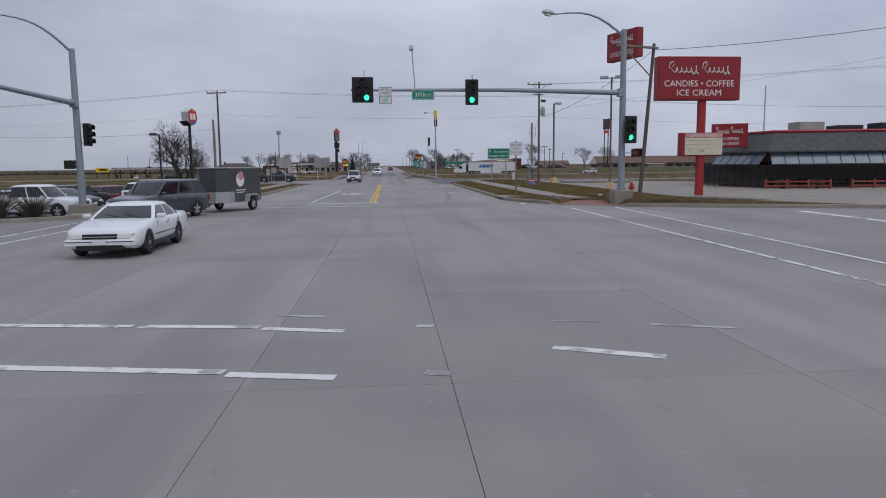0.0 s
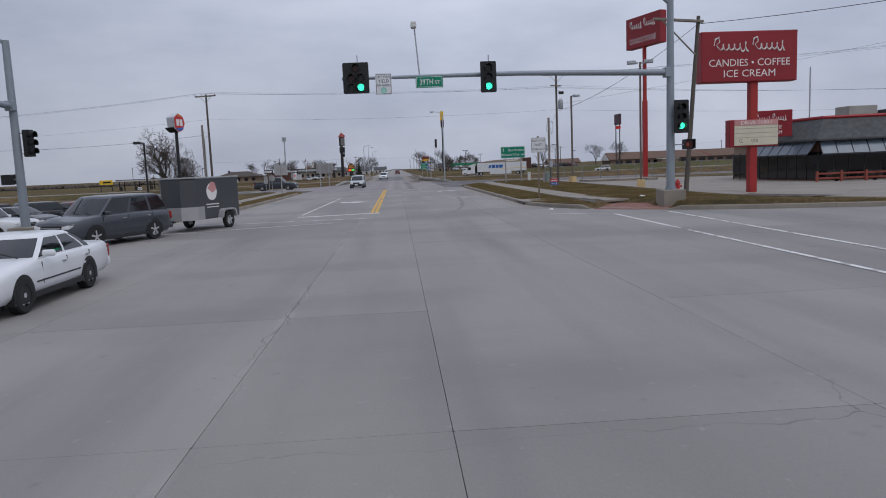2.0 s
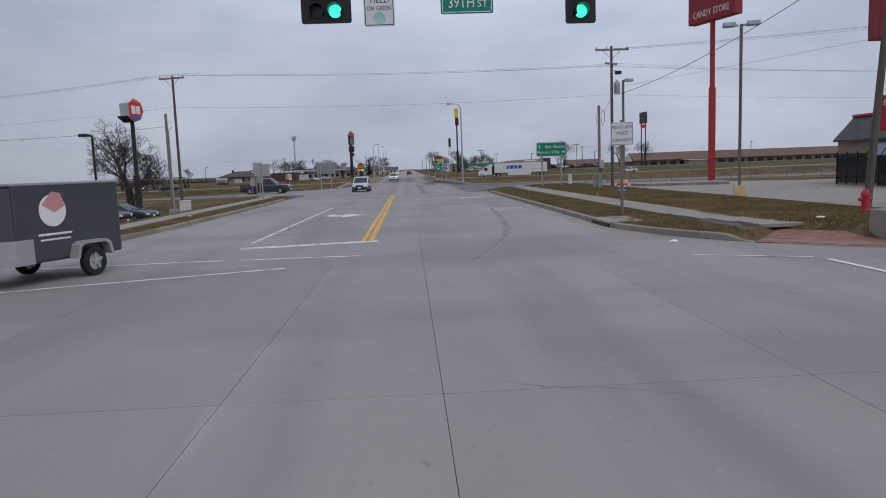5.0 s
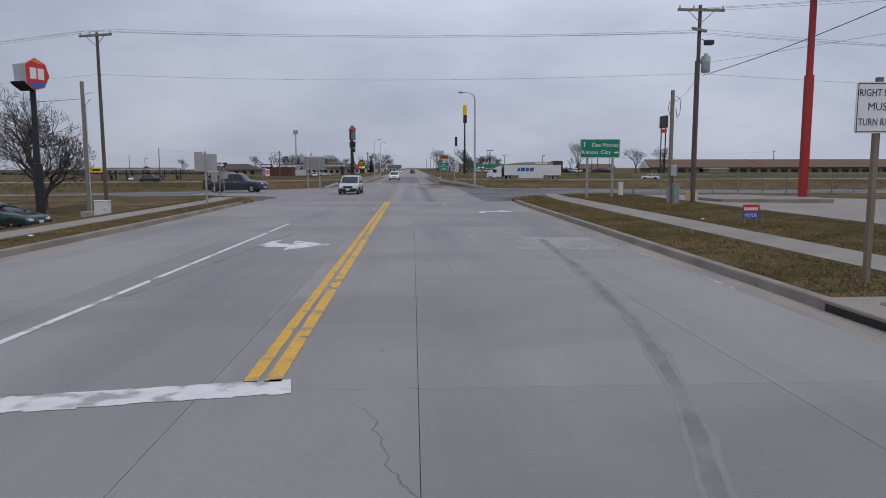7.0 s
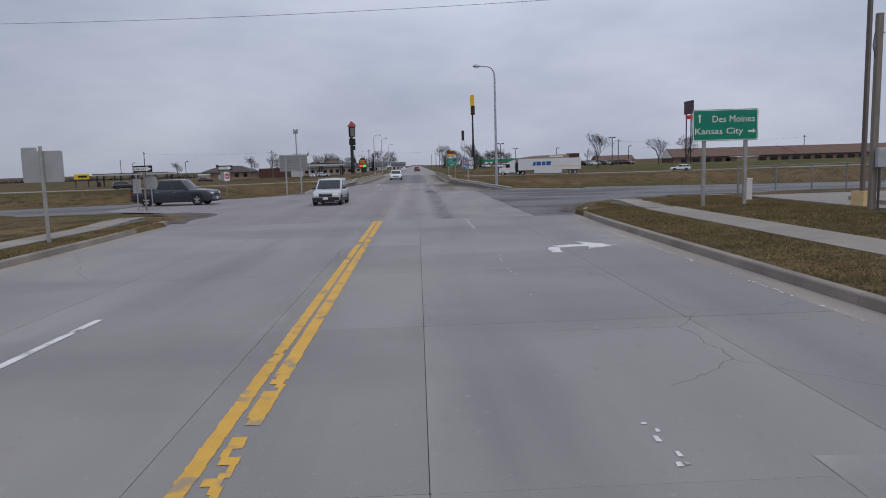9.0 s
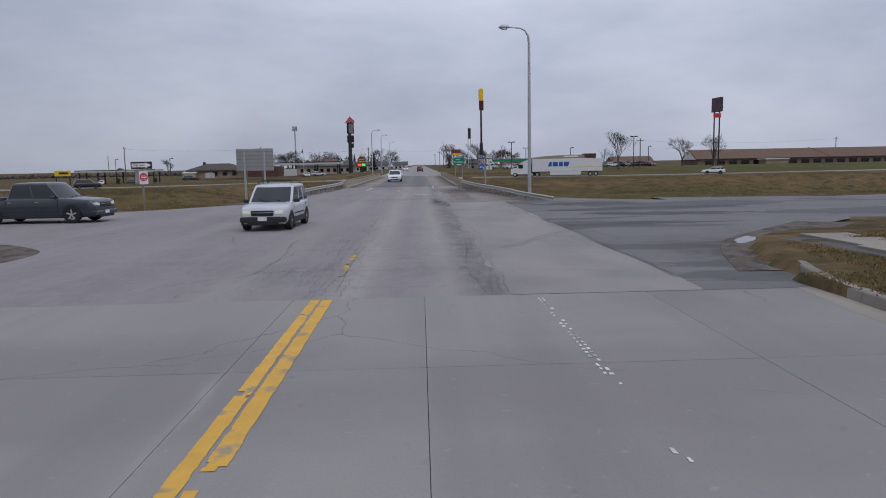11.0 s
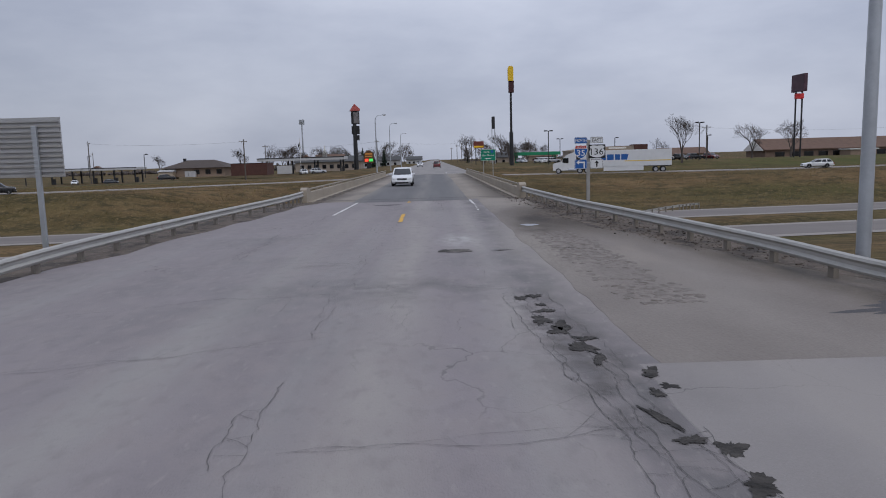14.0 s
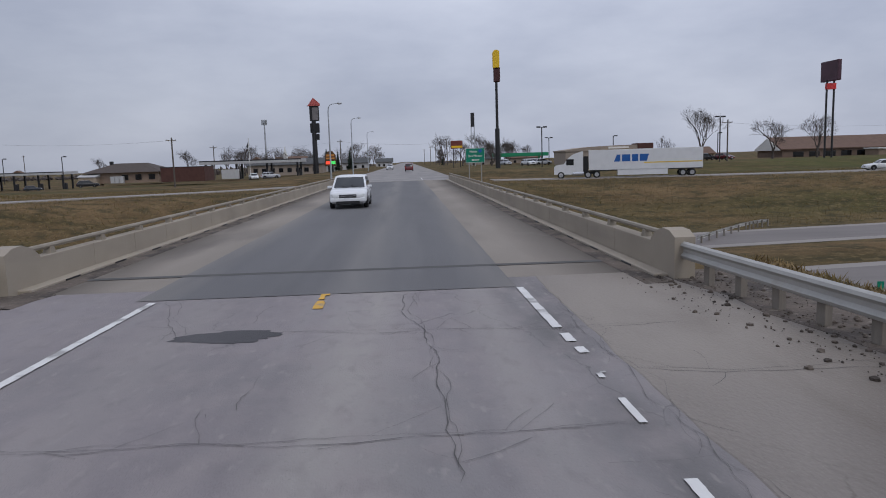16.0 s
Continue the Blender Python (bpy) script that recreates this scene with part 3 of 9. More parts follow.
KERB_R = [(70, 24.0), (40, 29.5), (25, 33.2), (19.5, 35.0), (16.3, 36.3), (13.9, 37.6), (12.2, 38.9), (10.7, 40.6), (9.62, 42.6), (8.88, 44.6), (8.52, 46.6), (8.5, 52), (8.5, 56), (8.5, 68), (8.5, 79), (8.65, 84.5), (8.95, 86.4), (9.4, 87.9)]
KERB_L = [(-70, 24.0), (-40, 28.5), (-20, 31.2), (-16, 32.4), (-13.6, 34.2), (-12.0, 37.0), (-10.9, 41), (-9.9, 46), (-9.3, 51), (-9.1, 58), (-9.05, 70), (-9.2, 80), (-9.5, 87.5)]
SIDE_R = sorted(KERB_R[:11])
SIDE_L = sorted(KERB_L[:10])
KERB_LY = [(y, x) for x, y in KERB_L]


def edge_r(y):
    return chain([(86.8, 8.95), (88, 8.9), (89.5, 9.1), (92, 10.2), (94.3, 11.6), (96.3, 13.9), (99.8, 18), (112, 18), (116, 12.5), (119, 9.8), (126, 7.9), (134, 7.0), (147.5, 6.2)], y)


def edge_l(y):
    return chain([(86.8, -9.55), (89, -9.9), (93.5, -10.2), (96, -12), (100, -18), (110, -18), (114, -13), (118, -9.6), (126, -8.3), (147.5, -6.6)], y)


HW = lambda x: 178.5 + 0.13 * x  # middle of the sunken highway


def on_ramp(x, y):
    """Along and into the paved ramp at the right corner, and how deep it reaches there."""
    dx, dy = x - 10.75, y - 40.45
    u = 0.728 * dx - 0.686 * dy
    return u, 0.686 * dx + 0.728 * dy, 2.25 - 0.85 * ease(1.8, 2.4, u)


def land(x, y):
    z = -0.07
    if x > 8.69 and y > chain(SIDE_R, x) + 0.32 + 0.42 * ease(10.3, 9.6, x) and y < 97 and not (y > 86.5 and x < edge_r(y) + 0.35):
        up = 0.185 + 0.19 * ease(9, 15, x) - 0.46 * ease(17.0, 21.5, x) - 0.1 * ease(22, 36, x)
        up *= 1 - ease(89, 97, y) * (1 - 0.55 * ease(16, 20, x))
        z = max(z, up) if x < 17 else up
        u, v, deep = on_ramp(x, y)
        if -0.4 < u < 3.9 and v < 3.2:
            k = ease(-0.4, 0, u) * ease(3.9, 3.5, u) * ease(deep + 0.6, deep, v)
            z += k * (min(z, -0.03 + 0.075 * max(v, 0)) - z)
    if x < -9.33 and y > chain(SIDE_L, x) + 0.32 and y < 97 and not (y > 86.5 and x > edge_l(y) - 0.3):
        up = 0.185 + 0.04 * ease(-9.4, -11, x) - 0.62 * ease(-12.2, -16.5, x) - 0.25 * ease(-18, -30, x) - 0.42 * ease(-12.2, -15.5, x) * ease(54, 65, y) * ease(88, 79, y)
        z = up * (1 - ease(88, 96, y)) + z * ease(88, 96, y)
    # away from the road the land falls a little
    if y > 97:
        z -= 0.25 * ease(12, 40, abs(x)) * ease(97, 110, y)
    elif y > 40 and x > 40:
        z = z * (1 - ease(40, 70, x)) + 0.25 * ease(40, 70, x)
    # far side beyond the highway
    d = y - HW(x)
    if y > 117:
        floor = -5.25 + 0.35 * ease(6, 0, abs(d))
        far = ease(19, 50 - 16 * ease(25, 90, x) - 16 * ease(-20, -50, x), d)
        if d >= 0:
            rim = -1.15 + 1.45 * ease(62, 78, d) * ease(-40, -10, x) - 1.8 * ease(-60, -100, x) * ease(70, 150, d)
            z = floor + (rim - floor) * far
        else:
            t = min(1.0, max(0.0, (y - 117) / max(12.0, HW(x) - 16.5 - 117)))
            z = z * (1 - t) + floor * t
    # embankments that carry the road to the bridge and on from it
    if 112 < y < 149 or y > 211:
        run = 8.6 if y < 149 else 8.0
        z = max(z, -0.09 - max(0.0, abs(x) - run) / 2.2)
    if 149 <= y < 153:
        z = max(z, -0.09 - (y - 149) / 1.5 - max(0.0, abs(x) - 8) / 2.2)
    if 206 < y <= 211:
        z = max(z, -0.09 - (211 - y) / 1.5 - max(0.0, abs(x) - 8) / 2.2)
    if y > 211:
        z = min(z, -0.06 + max(0.0, abs(x) - 9) * 0.05)
    if y > 400:
        z -= 2.0 * ease(400, 1500, y) * (1 - ease(30, 14, abs(x)))
    return z


def grid_mesh(xs, ys, height):
    verts = [(x, y, height(x, y)) for y in ys for x in xs]
    n = len(xs)
    faces = [(j * n + i, j * n + i + 1, (j + 1) * n + i + 1, (j + 1) * n + i) for j in range(len(ys) - 1) for i in range(n - 1)]
    return verts, faces


def from_lists(name, verts, faces, material, smooth=True):
    me = bpy.data.meshes.new(name)
    me.from_pydata(verts, [], faces)
    me.materials.append(material)
    if smooth:
        me.polygons.foreach_set("use_smooth", [True] * len(faces))
    return me


def spread(stops):
    """Values from a list of (start, step), the last start being the end."""
    out = []
    for (a, s), (b, _) in zip(stops, stops[1:]):
        k = max(1, round((b - a) / s))
        out += [a + (b - a) * i / k for i in range(k)]
    return out + [stops[-1][0]]


gx = spread([(-2500, 400), (-500, 60), (-140, 10), (-40, 1.6), (-20, 0.4), (-9.36, 0.1), (-9.3, 1.3), (8.0, 0.66), (8.66, 0.1), (8.72, 0.3), (17, 0.5), (26, 1.6), (44, 10), (140, 60), (500, 400), (2500, 1)])
gy = spread([(-400, 60), (-40, 5), (20, 0.8), (29.6, 0.3), (50, 0.8), (84.4, 0.4), (100, 0.8), (112, 1.2), (150, 2), (270, 8), (420, 40), (900, 200), (3300, 1)])
tagged(new("ground", from_lists("ground", *grid_mesh(gx, gy, land), GRASS)), "dormant brown and olive grass land beside the road", "ground", kind="structure")


def between(a, b, n, lift, zfun=None):
    """A sheet between two lines of points, n strips across."""
    rows = len(a)
    verts = []
    for (ax, ay), (bx, by) in zip(a, b):
        for k in range(n + 1):
            x, y = ax + (bx - ax) * k / n, ay + (by - ay) * k / n
            verts.append((x, y, (zfun(x, y) if zfun else 0.0) + lift))
    faces = [(r * (n + 1) + k, r * (n + 1) + k + 1, (r + 1) * (n + 1) + k + 1, (r + 1) * (n + 1) + k) for r in range(rows - 1) for k in range(n)]
    return verts, faces


def laid(name, a, b, n, lift, material, label, category="road", zfun=None, kind="structure"):
    verts, faces = between(a, b, n, lift, zfun)
    # edges that run down to what lies beneath
    for line, other in ((a, b), (b, a)):
        start = len(verts)
        for (x, y), (ox, oy) in zip(line, other):
            d = (0.02 + 0.6 * max(lift, 0)) / (math.hypot(x - ox, y - oy) or 1)
            z = zfun(x, y) if zfun else 0.0
            verts += [(x, y, z + lift), (x + (x - ox) * d, y + (y - oy) * d, z + min(lift, 0) - 0.006)]
        faces += [(k, k + 1, k + 3, k + 2) for k in range(start, len(verts) - 2, 2)]
    return tagged(new(name, from_lists(name, verts, faces, material)), label, category, kind=kind)


# ---------- carriageways ----------
def bend(y):
    """The road's slight turn to the left towards the bridge."""
    return -0.0055 * max(0.0, y - 80) if y < 140 else -0.33


road = solid("road", sheet(sheet(B(), [(-9.6, -60), (8.9, -60), (8.9, 95), (-9.6, 95)], -0.02), [(-75, 11.5), (75, 11.5), (75, 34), (-75, 34)], -0.024), JOINT, "concrete carriageway with dark sealed joints", "road", "structure")
ASP_Y = [85.9 + 1.226 * k for k in range(51)]
FINE_Y = [85.9 + 0.3065 * k for k in range(201)]


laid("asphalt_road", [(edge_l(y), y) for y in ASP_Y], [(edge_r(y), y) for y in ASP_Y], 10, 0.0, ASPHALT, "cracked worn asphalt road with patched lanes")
wob = lambda y, k, a: a * noise.noise((y * 0.35, k, 0)) + 0.5 * a * noise.noise((y * 1.3, k, 5))
lane_in = lambda y: 3.35 + 0.6 * bend(y) + wob(y, 1, 0.3 - 0.2 * ease(112, 118, y))
laid("right_lane", [(lane_in(y), y) for y in FINE_Y[:97]], [(min(6.75 + 0.3 * bend(y), edge_r(y) - 0.5) + wob(y, 2, 0.12), y) for y in FINE_Y[:97]], 3, 0.006, LANE, "pale worn turning lane with broken edges")
laid("ramp_mouth", [(6.72 + 0.3 * bend(y), y) for y in ASP_Y[:25]], [(max(edge_r(y), 6.9) + 0.3, y) for y in ASP_Y[:25]], 4, 0.004, RAMP, "grey patched asphalt of the ramp mouth", "ramp")
laid("gravel_shoulder", [(lane_in(y) + 0.25, y) for y in FINE_Y[96:]], [(edge_r(y) + 0.1, y) for y in FINE_Y[96:]], 4, 0.007, GRAVEL, "dusty broken shoulder of gravel and old asphalt", "shoulder")
laid("shoulder_soil", [(edge_r(y) - 1.0 - 0.35 * ease(124, 134, y) + 0.85 * ease(137.5, 142, y) + wob(y, 3, 0.45), y) for y in ASP_Y[26:]], [(edge_r(y) + 0.9, y) for y in ASP_Y[26:]], 3, 0.012, SOIL, "dark muddy gravel shoulder under the guardrail", "shoulder")
laid("shoulder_soil_left", [(edge_l(y) - 0.9, y) for y in ASP_Y[26:]], [(edge_l(y) + 1.0 + wob(y, 4, 0.7), y) for y in ASP_Y[26:]], 3, 0.012, SOIL, "dirt shoulder under the guardrail", "shoulder")
laid("ramp_right", [(16 + 8 * k, 100.2 + 0.5 * k) for k in range(12)], [(16 + 8 * k, 116.5 - 0.12 * k) for k in range(12)], 6, 0.10, RAMP, "grey ramp with dark patches of asphalt", "ramp", zfun=lambda x, y: -0.09 - 0.25 * ease(12, 40, x))
laid("ramp_left", [(-16 - 8 * k, 99.0 - 0.3 * k) for k in range(14)], [(-16 - 8 * k, 111.0 - 0.9 * k) for k in range(14)], 6, 0.10, RAMP, "grey worn ramp road", "ramp", zfun=lambda x, y: -0.09 - 0.25 * ease(12, 40, -x))
laid("bridge_shoulder_surface", [(-6.0, y) for y in ASP_Y[50:] + [170, 190, 213]], [(5.75, y) for y in ASP_Y[50:] + [170, 190, 213]], 8, 0.002, SHOULDER, "dusty concrete bridge deck shoulders", "road")
laid("bridge_overlay", [(-3.5, y) for y in (146.2, 160, 180, 200, 212.4)], [(2.9, y) for y in (146.2, 160, 180, 200, 212.4)], 8, 0.009, DECK, "dark asphalt overlay on the bridge deck", "road")
far_y = [213, 225, 240, 270, 320, 400, 600, 900, 1500]
laid("far_road", [(-7.0, y) for y in far_y], [(7.0, y) for y in far_y], 6, 0.012, CONCRETE, "pale concrete road running on to the horizon")
hx = [-420 + 20 * k for k in range(43)]
for off, nm in ((-10.0, "highway_near"), (10.3, "highway_far")):
    laid(nm, [(x, HW(x) + off - 5.0) for x in hx], [(x, HW(x) + off + 5.0) for x in hx], 4, 0.02, FARCON, "sunken concrete highway carriageway", "highway", zfun=lambda x, y: -5.2)
    laid(nm + "_lane", [(x, HW(x) + off - 3.6) for x in hx], [(x, HW(x) + off + 3.6) for x in hx], 2, 0.03, HIGHLANE, "grey highway lanes", "highway", zfun=lambda x, y: -5.2)
rx_ = [14 + 10 * k for k in range(22)]
up_r = lambda x: max(238 - 0.28 * (x - 14) + 0.0012 * (x - 14) ** 2, HW(x) + 41)
up_l = lambda x: max(236 - 0.75 * (x - 14) + 0.0022 * (x - 14) ** 2, HW(-x) + 39)
rlift = lambda x, y: land(x, y)
laid("far_ramp_right", [(x, up_r(x)) for x in rx_], [(x, up_r(x) + 5.5) for x in rx_], 4, 0.12, FARCON, "pale ramp road climbing beyond the highway", "ramp", zfun=rlift)
laid("far_ramp_left", [(-x, up_l(x)) for x in rx_], [(-x, up_l(x) + 5.0) for x in rx_], 4, 0.12, FARCON, "pale ramp road across the grass slope", "ramp", zfun=rlift)

cor_r = [8.9 + 0.8 * k for k in range(70)]
laid("corner_pavement", [(x, 26.0 - 0.1 * max(0, x - 20)) for x in cor_r], [(x, chain(SIDE_R, x) + 0.1) for x in cor_r], 3, -0.0065, CONCRETE, "worn concrete paving at the corner of the crossing", "road")
cor_l = [-9.5 - 0.8 * k for k in range(70)]
laid("corner_pavement", [(x, chain(SIDE_L, x) + 0.1) for x in cor_l], [(x, 26.0 + 0.1 * min(0, x + 20)) for x in cor_l], 3, -0.0065, CONCRETE, "worn concrete paving at the corner of the crossing", "road")

# ---------- kerbs ----------
KERB_PROFILE = [(-0.02, -0.12), (0.0, 0.02), (0.03, 0.16), (0.05, 0.182), (0.08, 0.19), (0.22, 0.19), (0.22, -0.12)]


def smooth_line(pts, n=4):
    """A rounded line through points."""
    out = []
    for i in range(len(pts) - 1):
        p0, p1, p2, p3 = (Vector(pts[max(0, min(len(pts) - 1, j))]) for j in (i - 1, i, i + 1, i + 2))
        for k in range(n):
            t = k / n
            out.append(tuple(0.5 * (2 * p1 + (p2 - p0) * t + (2 * p0 - 5 * p1 + 4 * p2 - p3) * t * t + (3 * p1 - p0 - 3 * p2 + p3) * t ** 3)))
    return out + [tuple(pts[-1])]




def kerb_run(line, profile):
    """A kerb cast in lengths with open joints, on a bedding strip."""
    low = [(u * 0.96 + 0.004 * (1 if profile[-1][0] > 0 else -1), v - 0.012) for u, v in profile]
    base = solid("kerb", sweep(B(), line, low), JOINT, "weathered concrete kerb in lengths with dark joints", "kerb", "structure")
    run, piece, last = 0.0, [], None
    for p in line:
        p = Vector(p)
        if last is not None:
            seg = (p - last).length
            while run + seg > 3.05:
                t = (3.05 - run) / seg
                cut = last.lerp(p, t)
                d = (p - last).normalized() * 0.007
                part("kerb_length", sweep(B(), piece + [cut - d], profile), KERB, base)
                last, seg, run, piece = cut, (p - cut).length, 0.0, [cut + d]
            run += seg
        if not piece or (p - piece[-1]).length > 0.02:
            piece.append(p)
        last = p
    if len(piece) > 1:
        part("kerb_length", sweep(B(), piece, profile), KERB, base)


kerb_run([(x, y, -0.177 * ease(10.2, 10.7, x) * ease(13.9, 13.3, x) if y < 46 else 0) for x, y, _ in smooth_line([(x, y, 0) for x, y in KERB_R], 6)], KERB_PROFILE)
kerb_run(smooth_line([(x, y, 0) for x, y in KERB_L]), [(-u, v) for u, v in KERB_PROFILE])

gut_y = spread([(43.4, 0.8), (52, 2), (86, 1)])
KERB_RY = sorted((y, x) for x, y in KERB_R[8:])
laid("gutter", [(chain(KERB_RY, y) - 0.55 + 0.1 * ease(80, 86, y), y) for y in gut_y], [(chain(KERB_RY, y) + 0.05, y) for y in gut_y], 2, 0.0035, GUTTER, "dusty pale concrete gutter along the kerb", "gutter")
laid("gutter", [(chain(KERB_LY, y) - 0.06, y) for y in gut_y], [(chain(KERB_LY, y) + 0.5, y) for y in gut_y], 2, 0.0035, GUTTER, "dusty pale concrete gutter along the kerb", "gutter")

# ---------- markings ----------
PAINT_Z = 0.006


def ragged(bm, a, b, w, z=PAINT_Z, wear=0.35):
    """A painted line laid in short uneven lengths, chipped at its edges."""
    z = z if a[1] < 85.85 else 0.014
    r = rng(int(97 * a[0] + 31 * a[1] + 13 * b[1]) + 5)
    a, b = Vector((*a, z)), Vector((*b, z))
    d = b - a
    L = d.length
    d.normalize()
    s = d.cross(Vector((0, 0, 1))) * w / 2
    at, kind = 0.0, r.uniform(0, 50)
    while at < L - 0.02:
        step = min(r.uniform(0.05, 0.2), L - at)
        worn = noise.noise((at * 0.55, kind, 3)) + 0.6 * noise.noise((at * 2.3, kind, 8))
        lo, hi = -1 + r.uniform(0, 0.14), 1 - r.uniform(0, 0.14)
        if worn > 0.75 - wear:
            lo, hi = (lo, hi - r.uniform(0.2, 1.3)) if r.random() < 0.5 else (lo + r.uniform(0.2, 1.3), hi)
        if hi - lo > 0.2 and not (worn > 0.95 - wear and r.random() < 0.75):
            p, q = a + d * at, a + d * (at + step)
            bm.faces.new([bm.verts.new(v) for v in (p + s * lo, p + s * hi, q + s * (hi + r.uniform(-0.08, 0.08)), q + s * (lo + r.uniform(-0.08, 0.08)))])
        at += step
    return bm


def marking(name, stripes, material, label, wear=0.35):
    bm = B()
    for s in stripes:
        ragged(bm, *s, wear=wear)
    return solid(name, bm, material, label, "road marking", "structure")


def flakes(name, lines, label, seed=1):
    """What is left of an old line: scattered chips of paint."""
    r, bm = rng(seed), B()
    for (ax, ay), (bx, by), w, keep in lines:
        L = math.hypot(bx - ax, by - ay)
        n, cols_ = int(L / 0.17), max(1, round(w / 0.06))
        for k in range(n):
            for c in range(cols_):
                t = (k + 0.5) / n
                if r.random() > keep * (0.45 + 1.8 * noise.noise((t * L * 0.42, ax, seed))):
                    continue
                x, y = ax + (bx - ax) * t + w * ((c + 0.5) / cols_ - 0.5), ay + (by - ay) * t + r.uniform(-0.02, 0.02)
                sx, sy, k_ = w / cols_ * r.uniform(0.25, 0.47), 0.06 * r.uniform(0.4, 1.0), 0.06 * r.uniform(-0.3, 0.3)
                bm.faces.new([bm.verts.new(v) for v in ((x - sx, y - sy, PAINT_Z), (x + sx, y - sy + k_, PAINT_Z), (x + sx * 0.8, y + sy, PAINT_Z), (x - sx * 0.6, y + sy - k_, PAINT_Z))])
    return solid(name, bm, WHITE, label, "road marking", "structure")


marking("yellow_centre_line", [((-0.08, 45.2), (-0.11, 85.85), 0.17), ((0.17, 45.2), (0.1, 85.85), 0.2)], YELLOW, "worn double yellow centre line")
marking("yellow_centre_line", [((0.04, 88.4), (0.0, 92.2), 0.14), ((-0.16, 100.6), (-0.2, 103.4), 0.13), ((-0.15, 108.6), (-0.16, 109.6), 0.1)], YELLOWOLD, "worn broken yellow centre line")
marking("yellow_centre_line", [((-0.22, 133.4), (-0.26, 137.3), 0.16), ((-0.33, 145.0), (-0.33, 146.2), 0.16)], YELLOW, "yellow centre line dash")
marking("stop_line", [((-3.9, 44.3), (0.4, 45.05), 0.55)], WHITE, "white stop bar at the crossing")
marking("crosswalk_line", [((-11.2, 36.0), (-5.9, 37.9), 0.16), ((-5.9, 37.9), (-1.6, 39.3), 0.16), ((-8.8, 41.3), (-4.3, 41.4), 0.16), ((-4.3, 41.4), (0.1, 41.2), 0.18)], WHITE, "white crosswalk lines")
marking("crosswalk_line", [((10.7, 37.0), (10.4, 12.0), 0.16), ((13.1, 37.2), (12.3, 12.5), 0.16)], WHITE, "long white crosswalk lines over the side street")
marking("crosswalk_line", [((-12.4, 33.2), (-12.4, 13.0), 0.16), ((-10.9, 33.5), (-11.4, 13.0), 0.16)], WHITE, "long white crosswalk lines over the side street")
marking("crosswalk_line", [((-9.0, 12.3), (-0.8, 11.1), 0.20), ((-0.75, 11.0), (0.45, 10.7), 0.20), ((-9.0, 10.3), (-0.8, 8.85), 0.20), ((-0.75, 8.75), (0.5, 8.5), 0.20), ((3.2, 9.5), (4.45, 8.9), 0.22)], WHITE, "worn white crosswalk lines")
marking("crosswalk_line", [((1.5, 10.9), (1.75, 10.85), 0.2), ((1.5, 8.6), (1.8, 8.5), 0.2), ((3.5, 11.0), (4.2, 10.9), 0.06), ((4.9, 10.6), (6.1, 10.2), 0.12), ((-0.7, 11.9), (0.1, 11.7), 0.12)], FADED, "nearly worn-off crosswalk lines")
marking("stop_line", [((20.4, 32.2), (20.2, 25.8), 0.5)], WHITE, "white stop bar on the side street")
marking("lane_line", [((-3.9, 46.0), (-3.5, 67.2), 0.14), ((8.3, 38.6), (10.6, 37.4), 0.1)], WHITE, "solid white lane line")
flakes("lane_line", [((3.75, 53.0), (3.75, 61.9), 0.13, 0.5), ((3.75, 62.0), (3.75, 65.2), 0.13, 1.3), ((3.75, 65.4), (3.75, 73.4), 0.13, 0.8), ((3.75, 73.6), (3.75, 85.6), 0.13, 1.1)], "broken chips of a worn white lane line", 3)
marking("lane_line", [((2.98, 143.2), (2.96, 146.1), 0.13), ((3.0, 142.5), (3.0, 142.9), 0.13), ((3.03, 142.0), (3.02, 142.25), 0.12), ((3.0, 141.1), (3.0, 141.3), 0.12), ((2.98, 139.9), (2.98, 140.5), 0.08), ((2.95, 138.2), (2.95, 138.9), 0.1), ((-3.25, 137.5), (-3.15, 146), 0.13), ((-3.1, 176), (-1.2, 176), 0.3), ((2.9, 216), (2.9, 226), 0.12)], WHITE, "broken white lane line")
HOOK = [(0.02, 0.05), (0.0, 0.6), (0.1, 1.1), (0.35, 1.45), (0.75, 1.6), (1.22, 1.6), (1.1, 2.35), (2.05, 1.2), (1.05, 0.5), (1.22, 1.1), (0.75, 1.1), (0.45, 0.98), (0.32, 0.7), (0.28, 0.0)]
solid("arrow_marking", sheet(B(), [(5.18 + u, 73.6 + v) for u, v in HOOK], PAINT_Z), WHITE, "white right turn arrow on the road", "road marking", "structure")
solid("arrow_marking", sheet(B(), [(-3.0 + 2.2 * u, 57.4 + v * 2.6) for u, v in [(0, 0.55), (0.1, 1.1), (0.22, 1.25), (0.18, 0.9), (0.3, 0.75), (0.45, 0.75), (0.42, 1.1), (1.0, 0.65), (0.45, 0.1), (0.45, 0.42), (0.2, 0.42)]], PAINT_Z), WHITE, "white turn arrow on the road", "road marking", "structure")
solid("road_patch", sheet(B(), [(4.75, 57.6), (7.5, 57.4), (7.6, 60.8), (4.8, 61.0)], 0.004), REPAIR, "pale concrete repair patch", "road", "structure")

